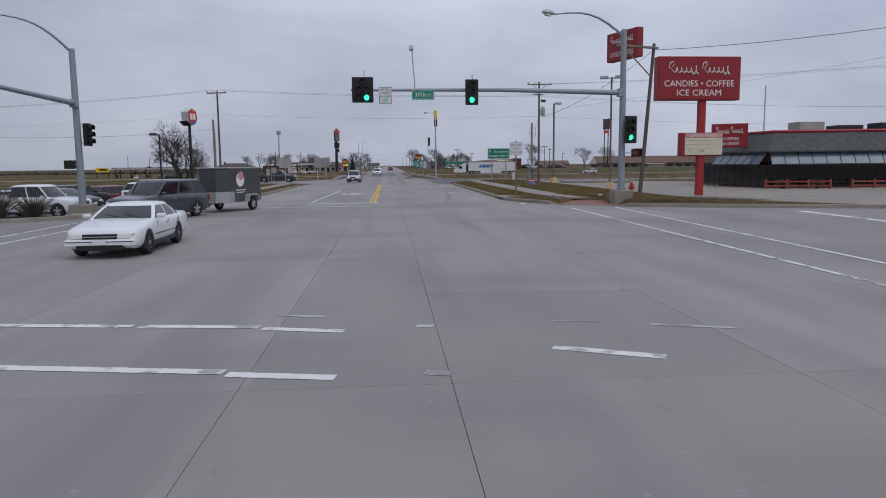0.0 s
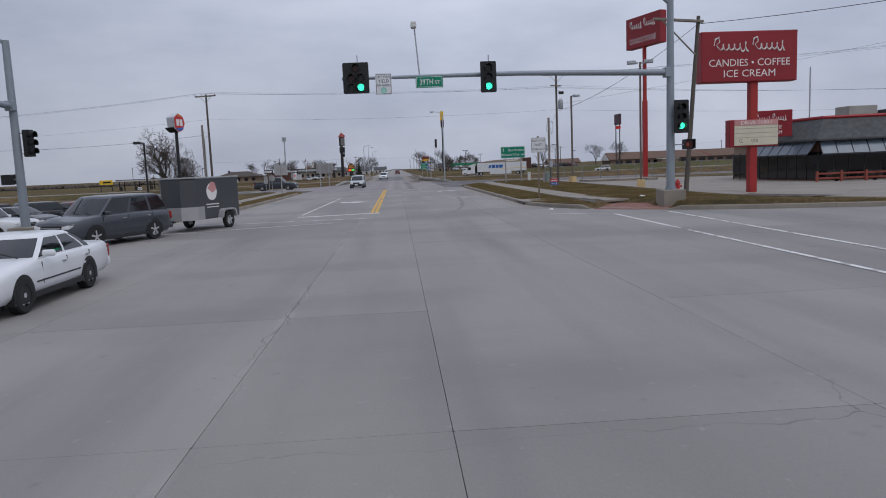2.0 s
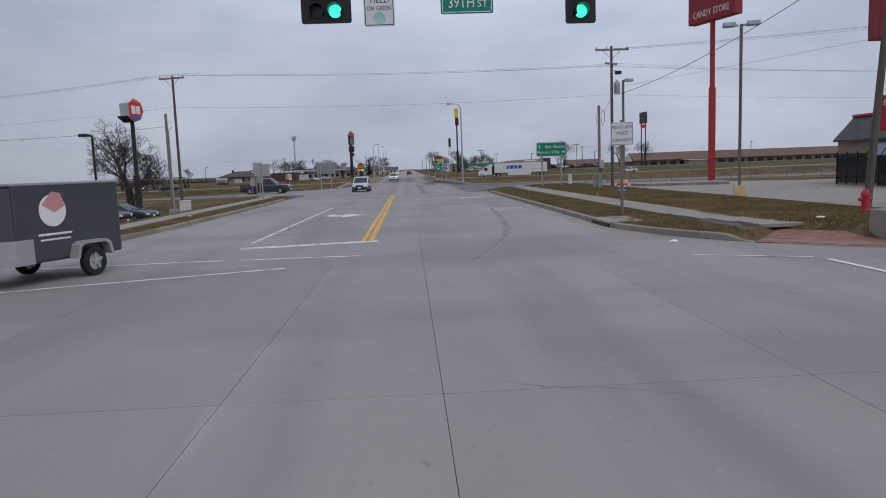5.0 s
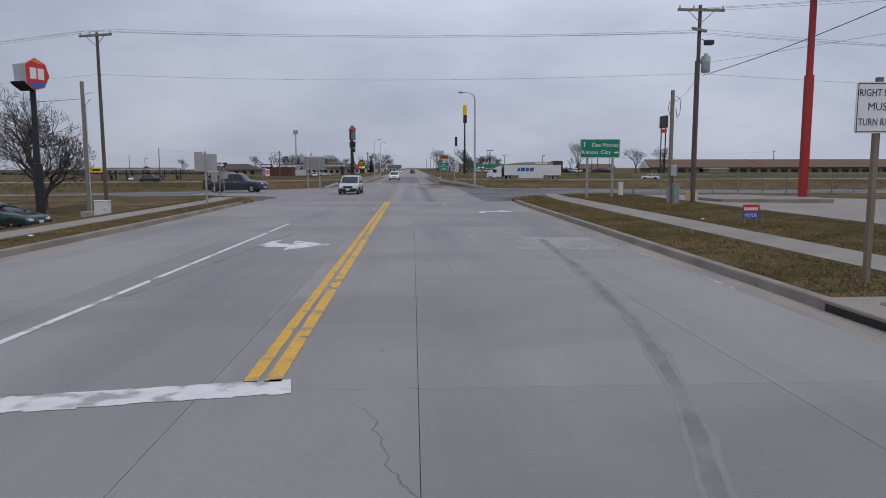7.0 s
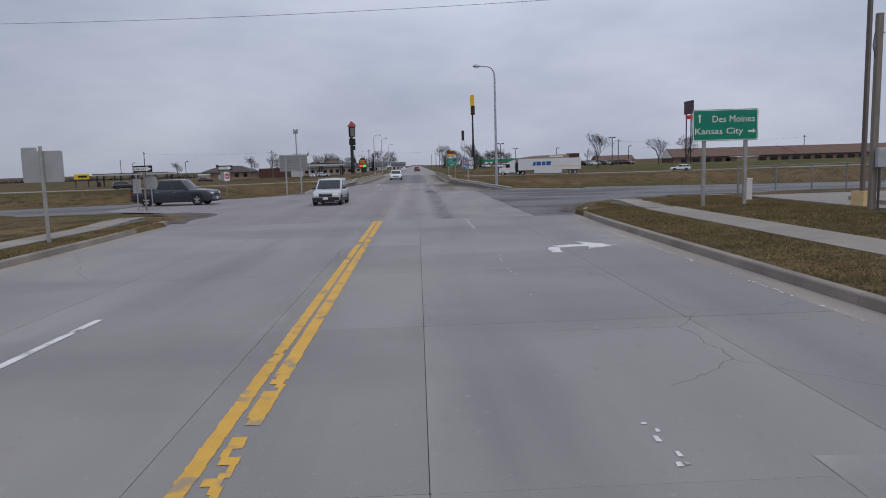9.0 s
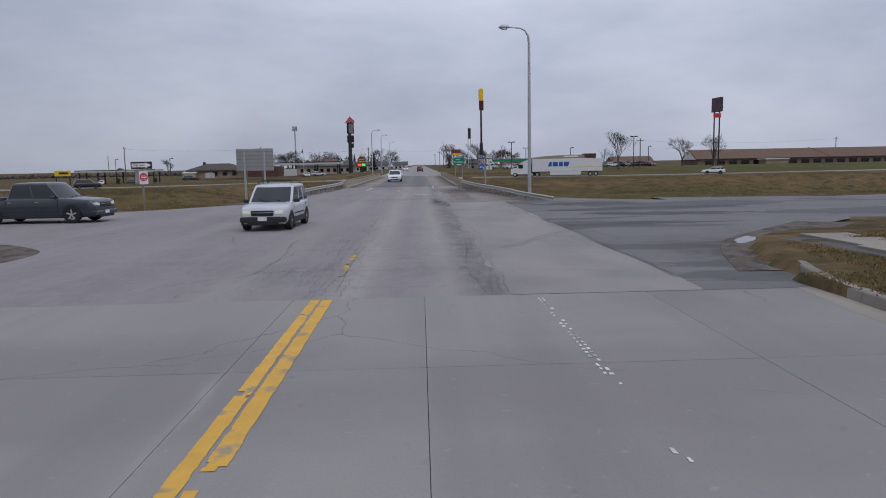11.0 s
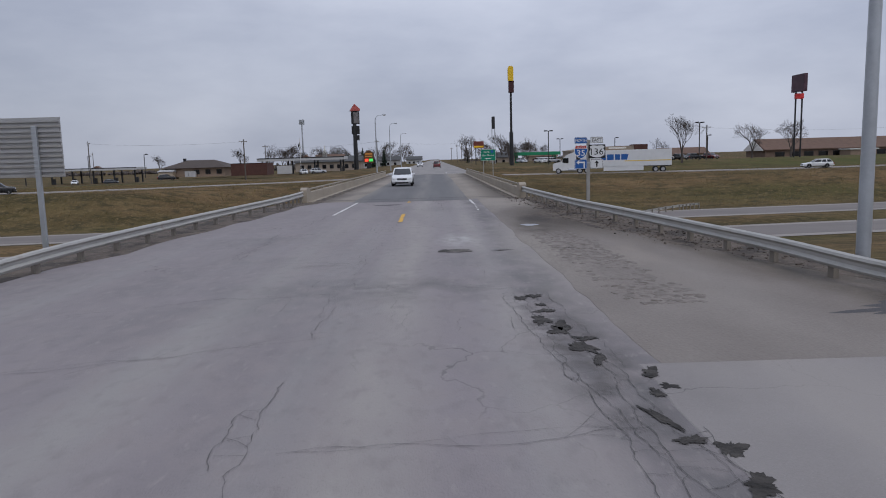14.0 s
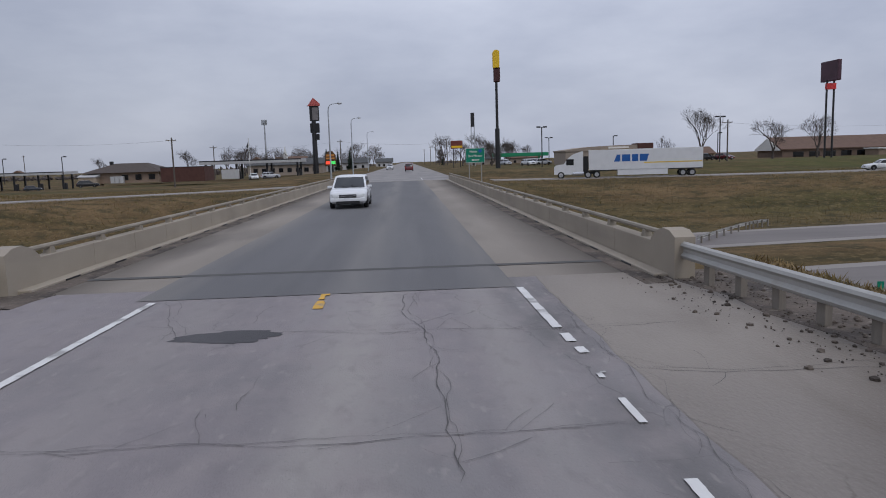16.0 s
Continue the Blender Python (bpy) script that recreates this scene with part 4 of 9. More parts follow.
# ---------- walks, lots ----------
lot_a = [(18.6, 96), (18.4, 80), (18.4, 66), (19.2, 54), (21.8, 47), (24.5, 42), (28, 37.2), (36, 34.5), (50, 31.2), (74, 26.5)]
lot_b = [(30, 97), (34, 92), (40, 88), (50, 84), (60, 78), (70, 74), (76, 70), (78, 66), (80, 60), (82, 54)]
laid("parking_lot", lot_a, lot_b, 12, 0.05, LOT, "pale worn parking lot beside the shop", "parking lot", zfun=land)
soil_y = spread([(43, 1.5), (94, 1)])
lot_in = lambda y: chain([(42, 24.0), (47, 21.5), (54, 19.0), (60, 18.2), (94, 18.0)], y)
laid("lot_edge_soil", [(lot_in(y) - 0.2 + wob(y, 21, 0.6), y) for y in soil_y], [(lot_in(y) + 1.5 + wob(y, 22, 1.1), y) for y in soil_y], 4, 0.06, SOIL, "dark soil washed along the edge of the lot", "soil", zfun=land)
dq_a = [(-13.4, 37.5), (-13.9, 45), (-14.3, 52), (-14.8, 60), (-15.3, 68), (-16.5, 74), (-17.2, 77.5)]
dq_b = [(-60, 34), (-60, 45), (-60, 52), (-60, 60), (-60, 68), (-60, 74), (-60, 77.5)]
finer = lambda line: [p[:2] for p in smooth_line([(x, y, 0) for x, y in line], 6)]
laid("parking_lot_left", finer(dq_a), finer(dq_b), 28, 0.06, LOTDARK, "dark asphalt parking lot", "parking lot", zfun=land)

flakes("paint_remnant", [((5.55, 57.6), (5.8, 60.5), 0.1, 0.7), ((5.95, 57.8), (6.15, 60.3), 0.25, 0.45), ((6.9, 57.6), (7.0, 60.3), 0.1, 1.0), ((5.2, 58.2), (5.35, 60.0), 0.3, 0.3), ((6.4, 57.4), (6.6, 58.6), 0.6, 0.4)], "scattered chips of old white paint on the road", 8)
flakes("gutter_lip", [((7.98, 50.0), (7.98, 80.0), 0.09, 0.55)], "pale chipped lip of the gutter", 12)
MARK_LINE = smooth_line([(3.1, 39.5, 0), (3.5, 40.9, 0), (4.03, 42.8, 0), (4.51, 44.65, 0), (5.03, 47.8, 0), (5.5, 52.4, 0), (5.75, 56.8, 0), (5.95, 60.2, 0)], 8)
for half_, lift_, skin_ in ((0.17, 0.0045, SKIDFAINT), (0.085, 0.0052, SKID)):
    laid("tyre_mark", [(x - half_ * (0.8 + wob(3 * y, half_, 0.9)), y) for x, y, _ in MARK_LINE], [(x + 0.03 + half_ * (0.8 + wob(3 * y, half_ + 9, 0.9)), y) for x, y, _ in MARK_LINE], 1, lift_, skin_, "faint dark curved tyre mark on the road", "road marking")
laid("tyre_mark", [(-3.62, 50.5), (-3.36, 54.0), (-3.1, 57.0), (-2.66, 62.5)], [(-3.52, 50.5), (-3.23, 54.0), (-2.96, 57.0), (-2.54, 62.5)], 1, 0.0045, SKID, "faint dark tyre mark on the road", "road marking")

# storm drain in the kerb
drain = solid("storm_drain", prism(B(), [(8.475, 0.135), (8.475, 0.18), (8.5, 0.198), (9.8, 0.206), (9.8, 0.08), (8.6, 0.1)], 46.35, 48.75), WALK, "concrete storm drain top let into the kerb", "drain", "structure")
# solid black block in the kerb face; the slot's shade is only its colour
part("slot", box(B(), 8.482, 46.5, -0.02, 8.6, 48.6, 0.136), BLACK, drain, "black block standing for the shaded drain opening")
part("end_block", box(B(), 8.47, 48.6, -0.02, 8.62, 48.78, 0.185, 0.015), KERB, drain)
part("access_cover", prism(B(), [(9.35 + 0.3 * math.cos(k * math.pi / 12), 48.0 + 0.3 * math.sin(k * math.pi / 12)) for k in range(24)], 0.19, 0.21, "z"), RUSTIRON, drain, "rusty round access cover")


# ---------- broken asphalt: cracks, potholes, mud ----------
CRACKS = B()


def crack(points, width=0.022, wander=0.12, seed=1, z=0.0095, twigs=0.25):
    """A meandering crack along points, with short side cracks."""
    r = rng(seed)
    pts = []
    for (ax, ay), (bx, by) in zip(points, points[1:]):
        n = max(2, int(math.hypot(bx - ax, by - ay) / 0.16))
        nx, ny = -(by - ay), bx - ax
        d = math.hypot(nx, ny) or 1
        for k in range(n):
            t = k / n
            x, y = ax + (bx - ax) * t, ay + (by - ay) * t
            o = (1.0 if twigs else math.sin(math.pi * t)) * wander * (noise.noise((x * 0.8, y * 0.8, seed)) * 1.6 + 0.55 * noise.noise((x * 3.1, y * 3.1, seed + 7))) + (r.uniform(-0.3, 0.3) * wander * 0.5 if k else 0)
            pts.append((x + nx / d * o, y + ny / d * o))
    pts.append(points[-1])
    last = None
    for i, (x, y) in enumerate(pts):
        px, py = pts[max(0, i - 1)]
        qx, qy = pts[min(len(pts) - 1, i + 1)]
        d = math.hypot(qx - px, qy - py) or 1
        w = width * r.uniform(0.3, 1.1) * 0.5 * (0.2 if twigs and i in (0, len(pts) - 1) else 1)
        sx, sy = -(qy - py) / d * w, (qx - px) / d * w
        pair = (CRACKS.verts.new((x - sx, y - sy, z)), CRACKS.verts.new((x + sx, y + sy, z)))
        if last:
            CRACKS.faces.new((last[0], last[1], pair[1], pair[0]))
        last = pair
        if twigs and r.random() < twigs * 0.3 and 0 < i < len(pts) - 1:
            a, L = r.uniform(0, 6.28), r.uniform(0.25, 0.9)
            crack([(x, y), (x + L * math.cos(a), y + L * math.sin(a))], width * 0.6, wander * 0.5, seed + i + 31, z, 0)


def crazed(centre, y0, y1, half, cell, keep, seed, width=0.02):
    """A band of crazed asphalt along the road round centre(y): wavering long cracks with short links between them."""
    r = rng(seed)
    n = max(2, round(1.9 * half / cell))
    at = lambda k, y: centre(y) + half * (2 * (k + 0.5) / n - 1) + cell * (1.1 * noise.noise((y * 0.45, k * 5.3, seed)) + 0.55 * noise.noise((y * 1.9, k * 3.1, seed + 2)) + 0.2 * noise.noise((y * 6.5, k * 2.3, seed + 4)))
    there = lambda k, y: noise.noise((y * 0.4, k * 1.7, seed + 9)) < 1.3 * keep - 0.85 - 0.35 * abs(2 * (k + 0.5) / n - 1)
    step = 0.09
    for k in range(n):
        last = None
        for j in range(int((y1 - y0) / step) + 1):
            y = y0 + step * j
            if not there(k, y):
                last = None
                continue
            x, w = at(k, y) + r.uniform(-0.012, 0.012), width * r.uniform(0.08, 0.3)
            pair = (CRACKS.verts.new((x - w, y, 0.0095)), CRACKS.verts.new((x + w, y, 0.0095)))
            if last:
                CRACKS.faces.new((last[0], last[1], pair[1], pair[0]))
            last = pair
            if k + 1 < n and r.random() < 0.26 * step / cell * (1 + keep) and there(k + 1, y):
                yy = y + r.uniform(-1.0, 1.0) * cell
                crack([(x, y), (at(k + 1, yy), yy)], width * 0.38, 0.05, seed * 7 + k * 131 + j, twigs=0)


mid_line = lambda y: chain([(86.9, 0.05), (93, 0.0), (101, -0.1), (109, -0.3), (146, -0.35)], y)
lane_line = lambda y: chain([(86.9, 3.0), (89, 3.1), (94.6, 3.25), (103, 3.2), (110, 3.15), (119, 2.5), (122, 2.9), (146, 2.9)], y)
crazed(lambda y: mid_line(y) - 0.25, 86.1, 96, 0.55, 0.15, 0.95, 3, 0.014)
crazed(lambda y: mid_line(y), 96, 112, 0.28, 0.19, 0.7, 4, 0.013)
crazed(lambda y: mid_line(y) - 0.15, 112, 134, 0.36, 0.2, 0.72, 5, 0.013)
crazed(mid_line, 134, 146, 0.16, 0.2, 0.6, 25, 0.012)
crazed(lambda y: -3.75, 124.5, 131.0, 0.2, 0.12, 0.9, 27, 0.016)
crazed(lane_line, 86.1, 104, 0.42, 0.17, 1.0, 6, 0.016)
crazed(lane_line, 104, 119.5, 0.42, 0.15, 1.0, 7, 0.015)
crazed(lambda y: 1.2, 117.0, 122.0, 1.6, 0.2, 0.6, 8, 0.009)
crazed(lambda y: -2.0, 86.1, 90.5, 1.5, 0.22, 0.62, 9, 0.013)
crazed(lambda y: -4.8, 86.1, 91.5, 1.3, 0.3, 0.5, 10, 0.013)
crazed(lambda y: -1.0, 140.5, 145.6, 0.5, 0.22, 0.6, 11, 0.012)
crazed(lambda y: 1.1, 94, 99, 0.3, 0.24, 0.5, 12, 0.01)
crazed(lambda y: -1.6, 118.5, 121.5, 1.3, 0.25, 0.5, 14, 0.01)
crazed(lambda y: 5.5, 88, 92, 1.0, 0.35, 0.4, 15, 0.01)
for s_, (wide_, line_) in enumerate((
        (0.03, [(-2.4, 89.2), (0.0, 89.1), (1.7, 89.0), (3.1, 89.0), (4.8, 88.6), (6.6, 88.0)]),
        (0.022, [(-2.3, 89.0), (0.0, 89.25), (1.6, 89.1), (3.0, 89.15)]),
        (0.022, [(0.0, 91.3), (1.2, 91.5), (2.5, 91.1), (3.1, 91.4)]),
        (0.024, [(-3.6, 93.6), (-2.4, 93.1), (-0.3, 92.8), (1.1, 92.9), (2.4, 92.8), (3.7, 92.5)]),
        (0.04, [(3.7, 92.5), (4.3, 93.2), (5.5, 95.5), (7.0, 97.6)]),
        (0.04, [(3.75, 92.55), (4.4, 93.1), (5.6, 95.3), (7.2, 97.9)]),
        (0.03, [(5.5, 95.5), (8.1, 93.9), (9.6, 93.4)]),
        (0.02, [(4.8, 91.9), (6.5, 91.2), (8.0, 90.6)]),
        (0.035, [(3.5, 102.1), (5.0, 101.8), (6.5, 102.0)]),
        (0.03, [(3.4, 106.5), (6.4, 106.2)]), (0.03, [(3.3, 110.0), (6.3, 110.4)]),
        (0.035, [(-2.0, 96.5), (-2.1, 94.9), (-1.8, 90.8), (-1.9, 88.9), (-3.3, 87.6)]),
        (0.028, [(-6.2, 100.0), (-4.6, 97.0), (-3.8, 94.5)]), (0.024, [(-8.0, 92.0), (-5.5, 91.0), (-3.2, 91.4)]),
        (0.028, [(-9.0, 95.5), (-6.0, 97.6), (-3.0, 99.0), (-0.2, 98.8)]), (0.02, [(-7.5, 104.0), (-3.0, 103.4), (0.0, 103.8)]),
        (0.02, [(-6.5, 109.5), (-2.5, 108.6), (3.0, 109.2)]), (0.02, [(-0.2, 113.2), (2.9, 113.6)]), (0.022, [(-6.0, 114.8), (-2.0, 116.2), (-0.3, 117.0)]),
        (0.03, [(-0.6, 120.2), (0.9, 120.6), (2.4, 119.8)]), (0.026, [(-4.8, 118.6), (-2.6, 119.6), (-0.6, 119.8)]),
        (0.024, [(-2.5, 123.6), (-0.4, 123.45)]), (0.03, [(-2.4, 123.2), (-1.4, 123.1), (-0.3, 123.3)]), (0.02, [(-2.2, 122.9), (-1.0, 123.0)]), (0.018, [(-1.9, 122.6), (-0.5, 122.7)]), (0.024, [(1.2, 122.6), (2.4, 122.5)]), (0.035, [(-5.4, 126.8), (-3.9, 126.7)]),
        (0.03, [(3.3, 125.2), (4.6, 125.0)]), (0.026, [(-1.6, 130.8), (-0.4, 131.0), (1.4, 131.6), (3.3, 131.5)]),
        (0.024, [(-5.0, 128.0), (-3.2, 129.6), (-1.4, 130.6)]), (0.028, [(-3.6, 135.3), (0.0, 135.2), (3.3, 135.0)]),
        (0.03, [(-6.2, 140.6), (-3.0, 140.0), (-0.3, 139.8), (2.9, 139.9)]), (0.028, [(-0.7, 143.5), (1.2, 143.4), (2.9, 143.2), (4.6, 143.2)]),
        (0.03, [(1.1, 146.1), (1.0, 144.6), (1.25, 143.4), (1.35, 142.2), (1.4, 139.0)]), (0.02, [(1.25, 146.1), (1.2, 144.8)]),
        (0.03, [(-3.6, 131.8), (-3.5, 135.2), (-3.5, 137.7)]), (0.026, [(-2.9, 146.1), (-2.4, 144.6), (-1.95, 143.5)]),
        (0.035, [(3.4, 141.3), (4.9, 141.1), (6.2, 141.0)]), 
        (0.018, [(3.35, 146.0), (3.3, 142.0), (3.3, 135.0), (3.2, 130.3)]),
        (0.05, [(6.75, 87.2), (6.7, 91.6), (6.8, 97.3), (6.5, 101.7), (6.5, 108.0), (6.5, 115.8)]),
        (0.05, [(6.78, 87.4), (6.76, 91.8), (6.84, 97.4), (6.56, 101.9)]))):
    crack(line_, wide_ * 0.34, 0.1, 100 + 13 * s_, twigs=0.5)
    crack([(x + 0.06, y + 0.07) for x, y in line_], wide_ * 0.2, 0.14, 700 + 13 * s_, twigs=0.3)
crackwork = solid("road_cracking", CRACKS, CRACKDIRT, "fine dark cracks and crazing in the worn asphalt", "road cracks", "stuff")


def blob(name, cx, cy, rx, ry, seed, z, material, label, category="road", turn=0.0, rough=0.3):
    pts = []
    for k in range(44):
        a = 2 * math.pi * k / 44
        d = 1 + rough * (noise.noise((math.cos(a) * 1.3, math.sin(a) * 1.3, seed)) + 0.7 * noise.noise((math.cos(a) * 4, math.sin(a) * 4, seed + 3)))
        x, y = rx * d * math.cos(a), ry * d * math.sin(a)
        pts.append((cx + x * math.cos(turn) - y * math.sin(turn), cy + x * math.sin(turn) + y * math.cos(turn)))
    return solid(name, sheet(B(), pts, z), material, label, category, "structure")


blob("pothole", 1.6, 125.05, 0.4, 0.3, 1, 0.0098, RUBBLE, "broken rubble in a shallow pothole", "pothole", 0, 0.5)
# flat dark blobs: the depth shade of these potholes is in their colour
blob("pothole", 1.3, 125.1, 0.14, 0.24, 1, 0.0112, POTHOLE, "dark broken pothole in the asphalt", "pothole", 0, 0.7)
blob("pothole", 2.7, 124.93, 0.26, 0.05, 2, 0.0098, POTHOLE, "shallow dark pothole in the asphalt", "pothole", 0, 0.9)
blob("pothole", 4.2, 125.02, 0.3, 0.045, 4, 0.0125, POTHOLE, "narrow dark break in the shoulder", "pothole", 0, 0.9)
r_ = rng(21)
for n_ in range(17):
    y = 112.6 + 0.42 * n_ + r_.uniform(-0.15, 0.15)
    x = chain([(112, 3.2), (115.5, 3.05), (117.3, 2.75), (120, 2.4)], y) + r_.uniform(-0.26, 0.26)
    blob("pothole", x, y, r_.uniform(0.05, 0.15), r_.uniform(0.07, 0.24), n_ * 5 + 6, 0.0098, POTHOLE, "small dark broken pothole in the crazed asphalt", "pothole", r_.uniform(-0.6, 0.6), 0.9)
blob("road_patch", -1.3, 143.5, 0.75, 0.32, 3, 0.0045, BLACKTOP, "dark asphalt patch")
blob("puddle", 4.22, 131.1, 0.28, 0.36, 7, 0.0105, PUDDLE, "small shallow puddle", "puddle", 0, 0.4)
for n_, (x, y, rx, ry, tn) in enumerate(((9.6, 99.2, 2.6, 0.7, 0.1), (12.6, 103.6, 3.2, 0.9, -0.15), (9.4, 106.8, 2.0, 0.5, 0.2), (14.6, 107.6, 3.0, 0.8, 0.1), (10.8, 111.6, 3.0, 1.3, 0.05), (8.0, 117.6, 0.9, 0.4, 0.2))):
    blob("ramp_patch", x, y, rx, ry, 40 + n_, 0.008, BLACKTOP, "dark ragged patch of newer asphalt", "road", tn, 0.9)
mud_in = [(8.25, 87.8), (8.6, 89.2), (9.4, 91.4), (10.5, 93.6), (12.4, 95.6), (15.2, 98.4)]
mud_out = [(9.3, 87.7), (10.2, 89.6), (11.2, 91.4), (12.4, 93.0), (14.4, 95.0), (16.8, 97.6)]
laid("mud_verge", smooth_line([(x + wob(y, 9, 0.3), y, 0) for x, y in mud_in]) and [(p[0], p[1]) for p in smooth_line([(x + wob(y, 9, 0.3), y, 0) for x, y in mud_in])], [(p[0], p[1]) for p in smooth_line([(x, y, 0) for x, y in mud_out])], 4, 0.018, SOIL, "muddy churned corner of the verge", "mud")
blob("puddle", 10.9, 93.2, 0.25, 0.9, 21, 0.024, PUDDLE, "muddy puddle along the verge", "puddle", -0.6, 0.4)
blob("clay_patch", 12.4, 93.9, 0.6, 1.0, 22, 0.024, CLAY, "pinkish clay washed over the verge", "mud", -0.7, 0.5)
mudl_in = [(-8.9, 87.9), (-9.3, 90), (-9.0, 92.4), (-9.4, 94.4), (-11.5, 96.4)]
mudl_out = [(-10.4, 87.8), (-11.0, 90), (-11.2, 92.4), (-12.0, 94.0), (-13.5, 95.8)]
laid("mud_verge", [(p[0], p[1]) for p in smooth_line([(x, y, 0) for x, y in mudl_in])], [(p[0], p[1]) for p in smooth_line([(x, y, 0) for x, y in mudl_out])], 4, 0.018, SOIL, "muddy churned corner of the verge", "mud")
solid("expansion_joint", sheet(B(), [(-6.0, 148.66), (5.7, 148.6), (5.7, 148.85), (-6.0, 148.92)], 0.0125), JOINT, "dark rubber expansion joint across the deck", "joint", "structure")
for x0_, x1_ in ((-6.0, -5.45), (5.1, 5.6)):
    laid("gutter_dirt", [(x0_ + wob(y, 11, 0.12), y) for y in ASP_Y[49:] + [152, 157, 162, 168, 175, 183, 192, 202, 213]], [(x1_ + wob(y, 12, 0.12), y) for y in ASP_Y[49:] + [152, 157, 162, 168, 175, 183, 192, 202, 213]], 2, 0.014, SOIL, "dark dirt gathered along the parapet", "dirt")
for x, y, sz in ((8.9, 41.4, 0.12), (14.0, 42.8, 0.14), (12.9, 64.0, 0.08), (-10.3, 60.0, 0.09)):
    zz = land(x, y) + 0.03 if abs(x) > 9 else 0.012
    scrap = B()
    r_ = rng(int(x * 10))
    bmesh.ops.create_icosphere(scrap, subdivisions=2, radius=sz)
    for v in scrap.verts:
        v.co = Vector((v.co.x * r_.uniform(0.7, 1.2), v.co.y * r_.uniform(0.7, 1.2), abs(v.co.z) * r_.uniform(0.2, 0.5)))
    tagged(solid("paper_scrap", scrap, LETTER, "crumpled white paper scrap on the verge", "litter", group="paper scraps", m=pose(x, y, zz)))


# ---------- traffic signals ----------
def signal_head(parent, name, x, y, z, lenses, w, h, lit, yaw=0.0, plate=True):
    """A signal head with its back plate; x, z name the middle. lenses: (across, up, material)."""
    head = part(name, panel(w - 0.22 if plate else w, h - 0.2 if plate else h, 0.03, -0.02, 0.2), BLACK, parent, "black signal housing", m=pose(x, y, z, 0, 0, yaw))
    if plate:
        part("back_plate", panel(w, h, 0.06, -0.035, -0.02), BLACK, head)
    for u, v, material in lenses:
        lens = prism(B(), [(u + 0.145 * math.cos(a), v + 0.145 * math.sin(a)) for a in (2 * math.pi * k / 20 for k in range(20))], -0.055, -0.03)
        part("lens", lens, material, head, "lit green lens" if material is GREEN_ON else "")
        bm = B()
        arc = [radians(-35 + 250 * k / 12) for k in range(13)]
        rows_ = [[bm.verts.new((u + r * math.cos(a), yy, v + r * math.sin(a))) for a in arc] for r, yy in ((0.16, -0.03), (0.165, -0.28), (0.15, -0.28), (0.146, -0.03))]
        for p, q in zip(rows_, rows_[1:]):
            for k in range(12):
                bm.faces.new((p[k], p[k + 1], q[k + 1], q[k]))
        part("visor", bm, BLACK, head)
    return head


STACK = lambda top, mid, low, pitch=0.37: [(0, pitch, top), (0, 0, mid), (0, -pitch, low)]


def ped_signal(parent, x, y, z, yaw=0.0, lit=True):
    box_ = part("pedestrian_signal", panel(0.46, 0.46, 0.04, -0.12, 0.14), BLACK, parent, "black pedestrian signal box", m=pose(x, y, z, 0, 0, yaw))
    part("lens", panel(0.34, 0.34, 0.02, -0.135, -0.12), LENSOFF if lit else LENSDK, box_)
    if lit:
        part("hand_symbol", panel(0.12, 0.16, 0.03, -0.14, -0.135, -0.07, 0.0), ORANGE_ON, box_, "lit orange hand symbol")
    bm = B()
    box(bm, -0.24, -0.3, 0.215, 0.24, -0.12, 0.235)
    box(bm, -0.24, -0.3, -0.2, -0.22, -0.12, 0.22)
    box(bm, 0.22, -0.3, -0.2, 0.24, -0.12, 0.22)
    part("visor", bm, BLACK, box_)


def cobra(bm, root, tip, rise):
    """A bowed lamp arm from root to tip."""
    a, b = Vector(root), Vector(tip)
    pts = [a.lerp(b, t) + Vector((0, 0, rise * math.sin(math.pi * t) ** 1.0 * (1 - 0.3 * t))) for t in (k / 8 for k in range(9))]
    return tube(bm, pts, [0.075 - 0.04 * k / 8 for k in range(9)], 8)


def lamp_head(parent, x, y, z, yaw, pitch=8):
    bm = B()
    tube(bm, [(0, 0, 0), (0.12, 0, 0.01), (0.3, 0, 0.02), (0.55, 0, 0.0), (0.75, 0, -0.02)], [0.04, 0.09, 0.14, 0.15, 0.04], 10)
    h = part("lamp_head", bm, GALV, parent, "grey cobra lamp head", smooth=True, m=pose(x, y, z, 0, -pitch, yaw))
    part("lens", prism(B(), [(0.4 + 0.2 * math.cos(a), 0.11 * math.sin(a)) for a in (k * math.pi / 6 for k in range(12))], -0.17, -0.09, "z"), HEADL, h)


mast = thing("traffic_signal_mast", pose(14.2, 39.55, 0.14), "grey traffic signal mast with a long arm on a concrete footing", "traffic signal")
part("footing", box(B(), -0.53, -0.53, -0.3, 0.53, 0.53, 0.68, 0.03), WALK, mast, "square concrete footing")
bm = B()
tube(bm, [(0, 0, 0.68), (0, 0, 0.72)], [0.3, 0.3], 4)
for k in range(4):
    a = math.pi / 4 + k * math.pi / 2
    tube(bm, [(0.24 * math.cos(a), 0.24 * math.sin(a), 0.68), (0.24 * math.cos(a), 0.24 * math.sin(a), 0.82)], 0.025, 6)
part("base_plate", bm, MASTP, mast)
part("pole", tube(B(), [(0, 0, 0.7), (0, 0, 9.5)], [0.2, 0.15], 14), MASTP, mast, smooth=True)
part("arm", tube(B(), [(-0.1, -0.02, 6.08), (-7, -0.5, 6.2), (-15.0, -0.9, 6.16)], [0.15, 0.11, 0.06], 12), MASTP, mast, smooth=True)
part("arm_flange", box(B(), -0.3, -0.2, 5.86, -0.05, 0.2, 6.3, 0.02), MASTP, mast)
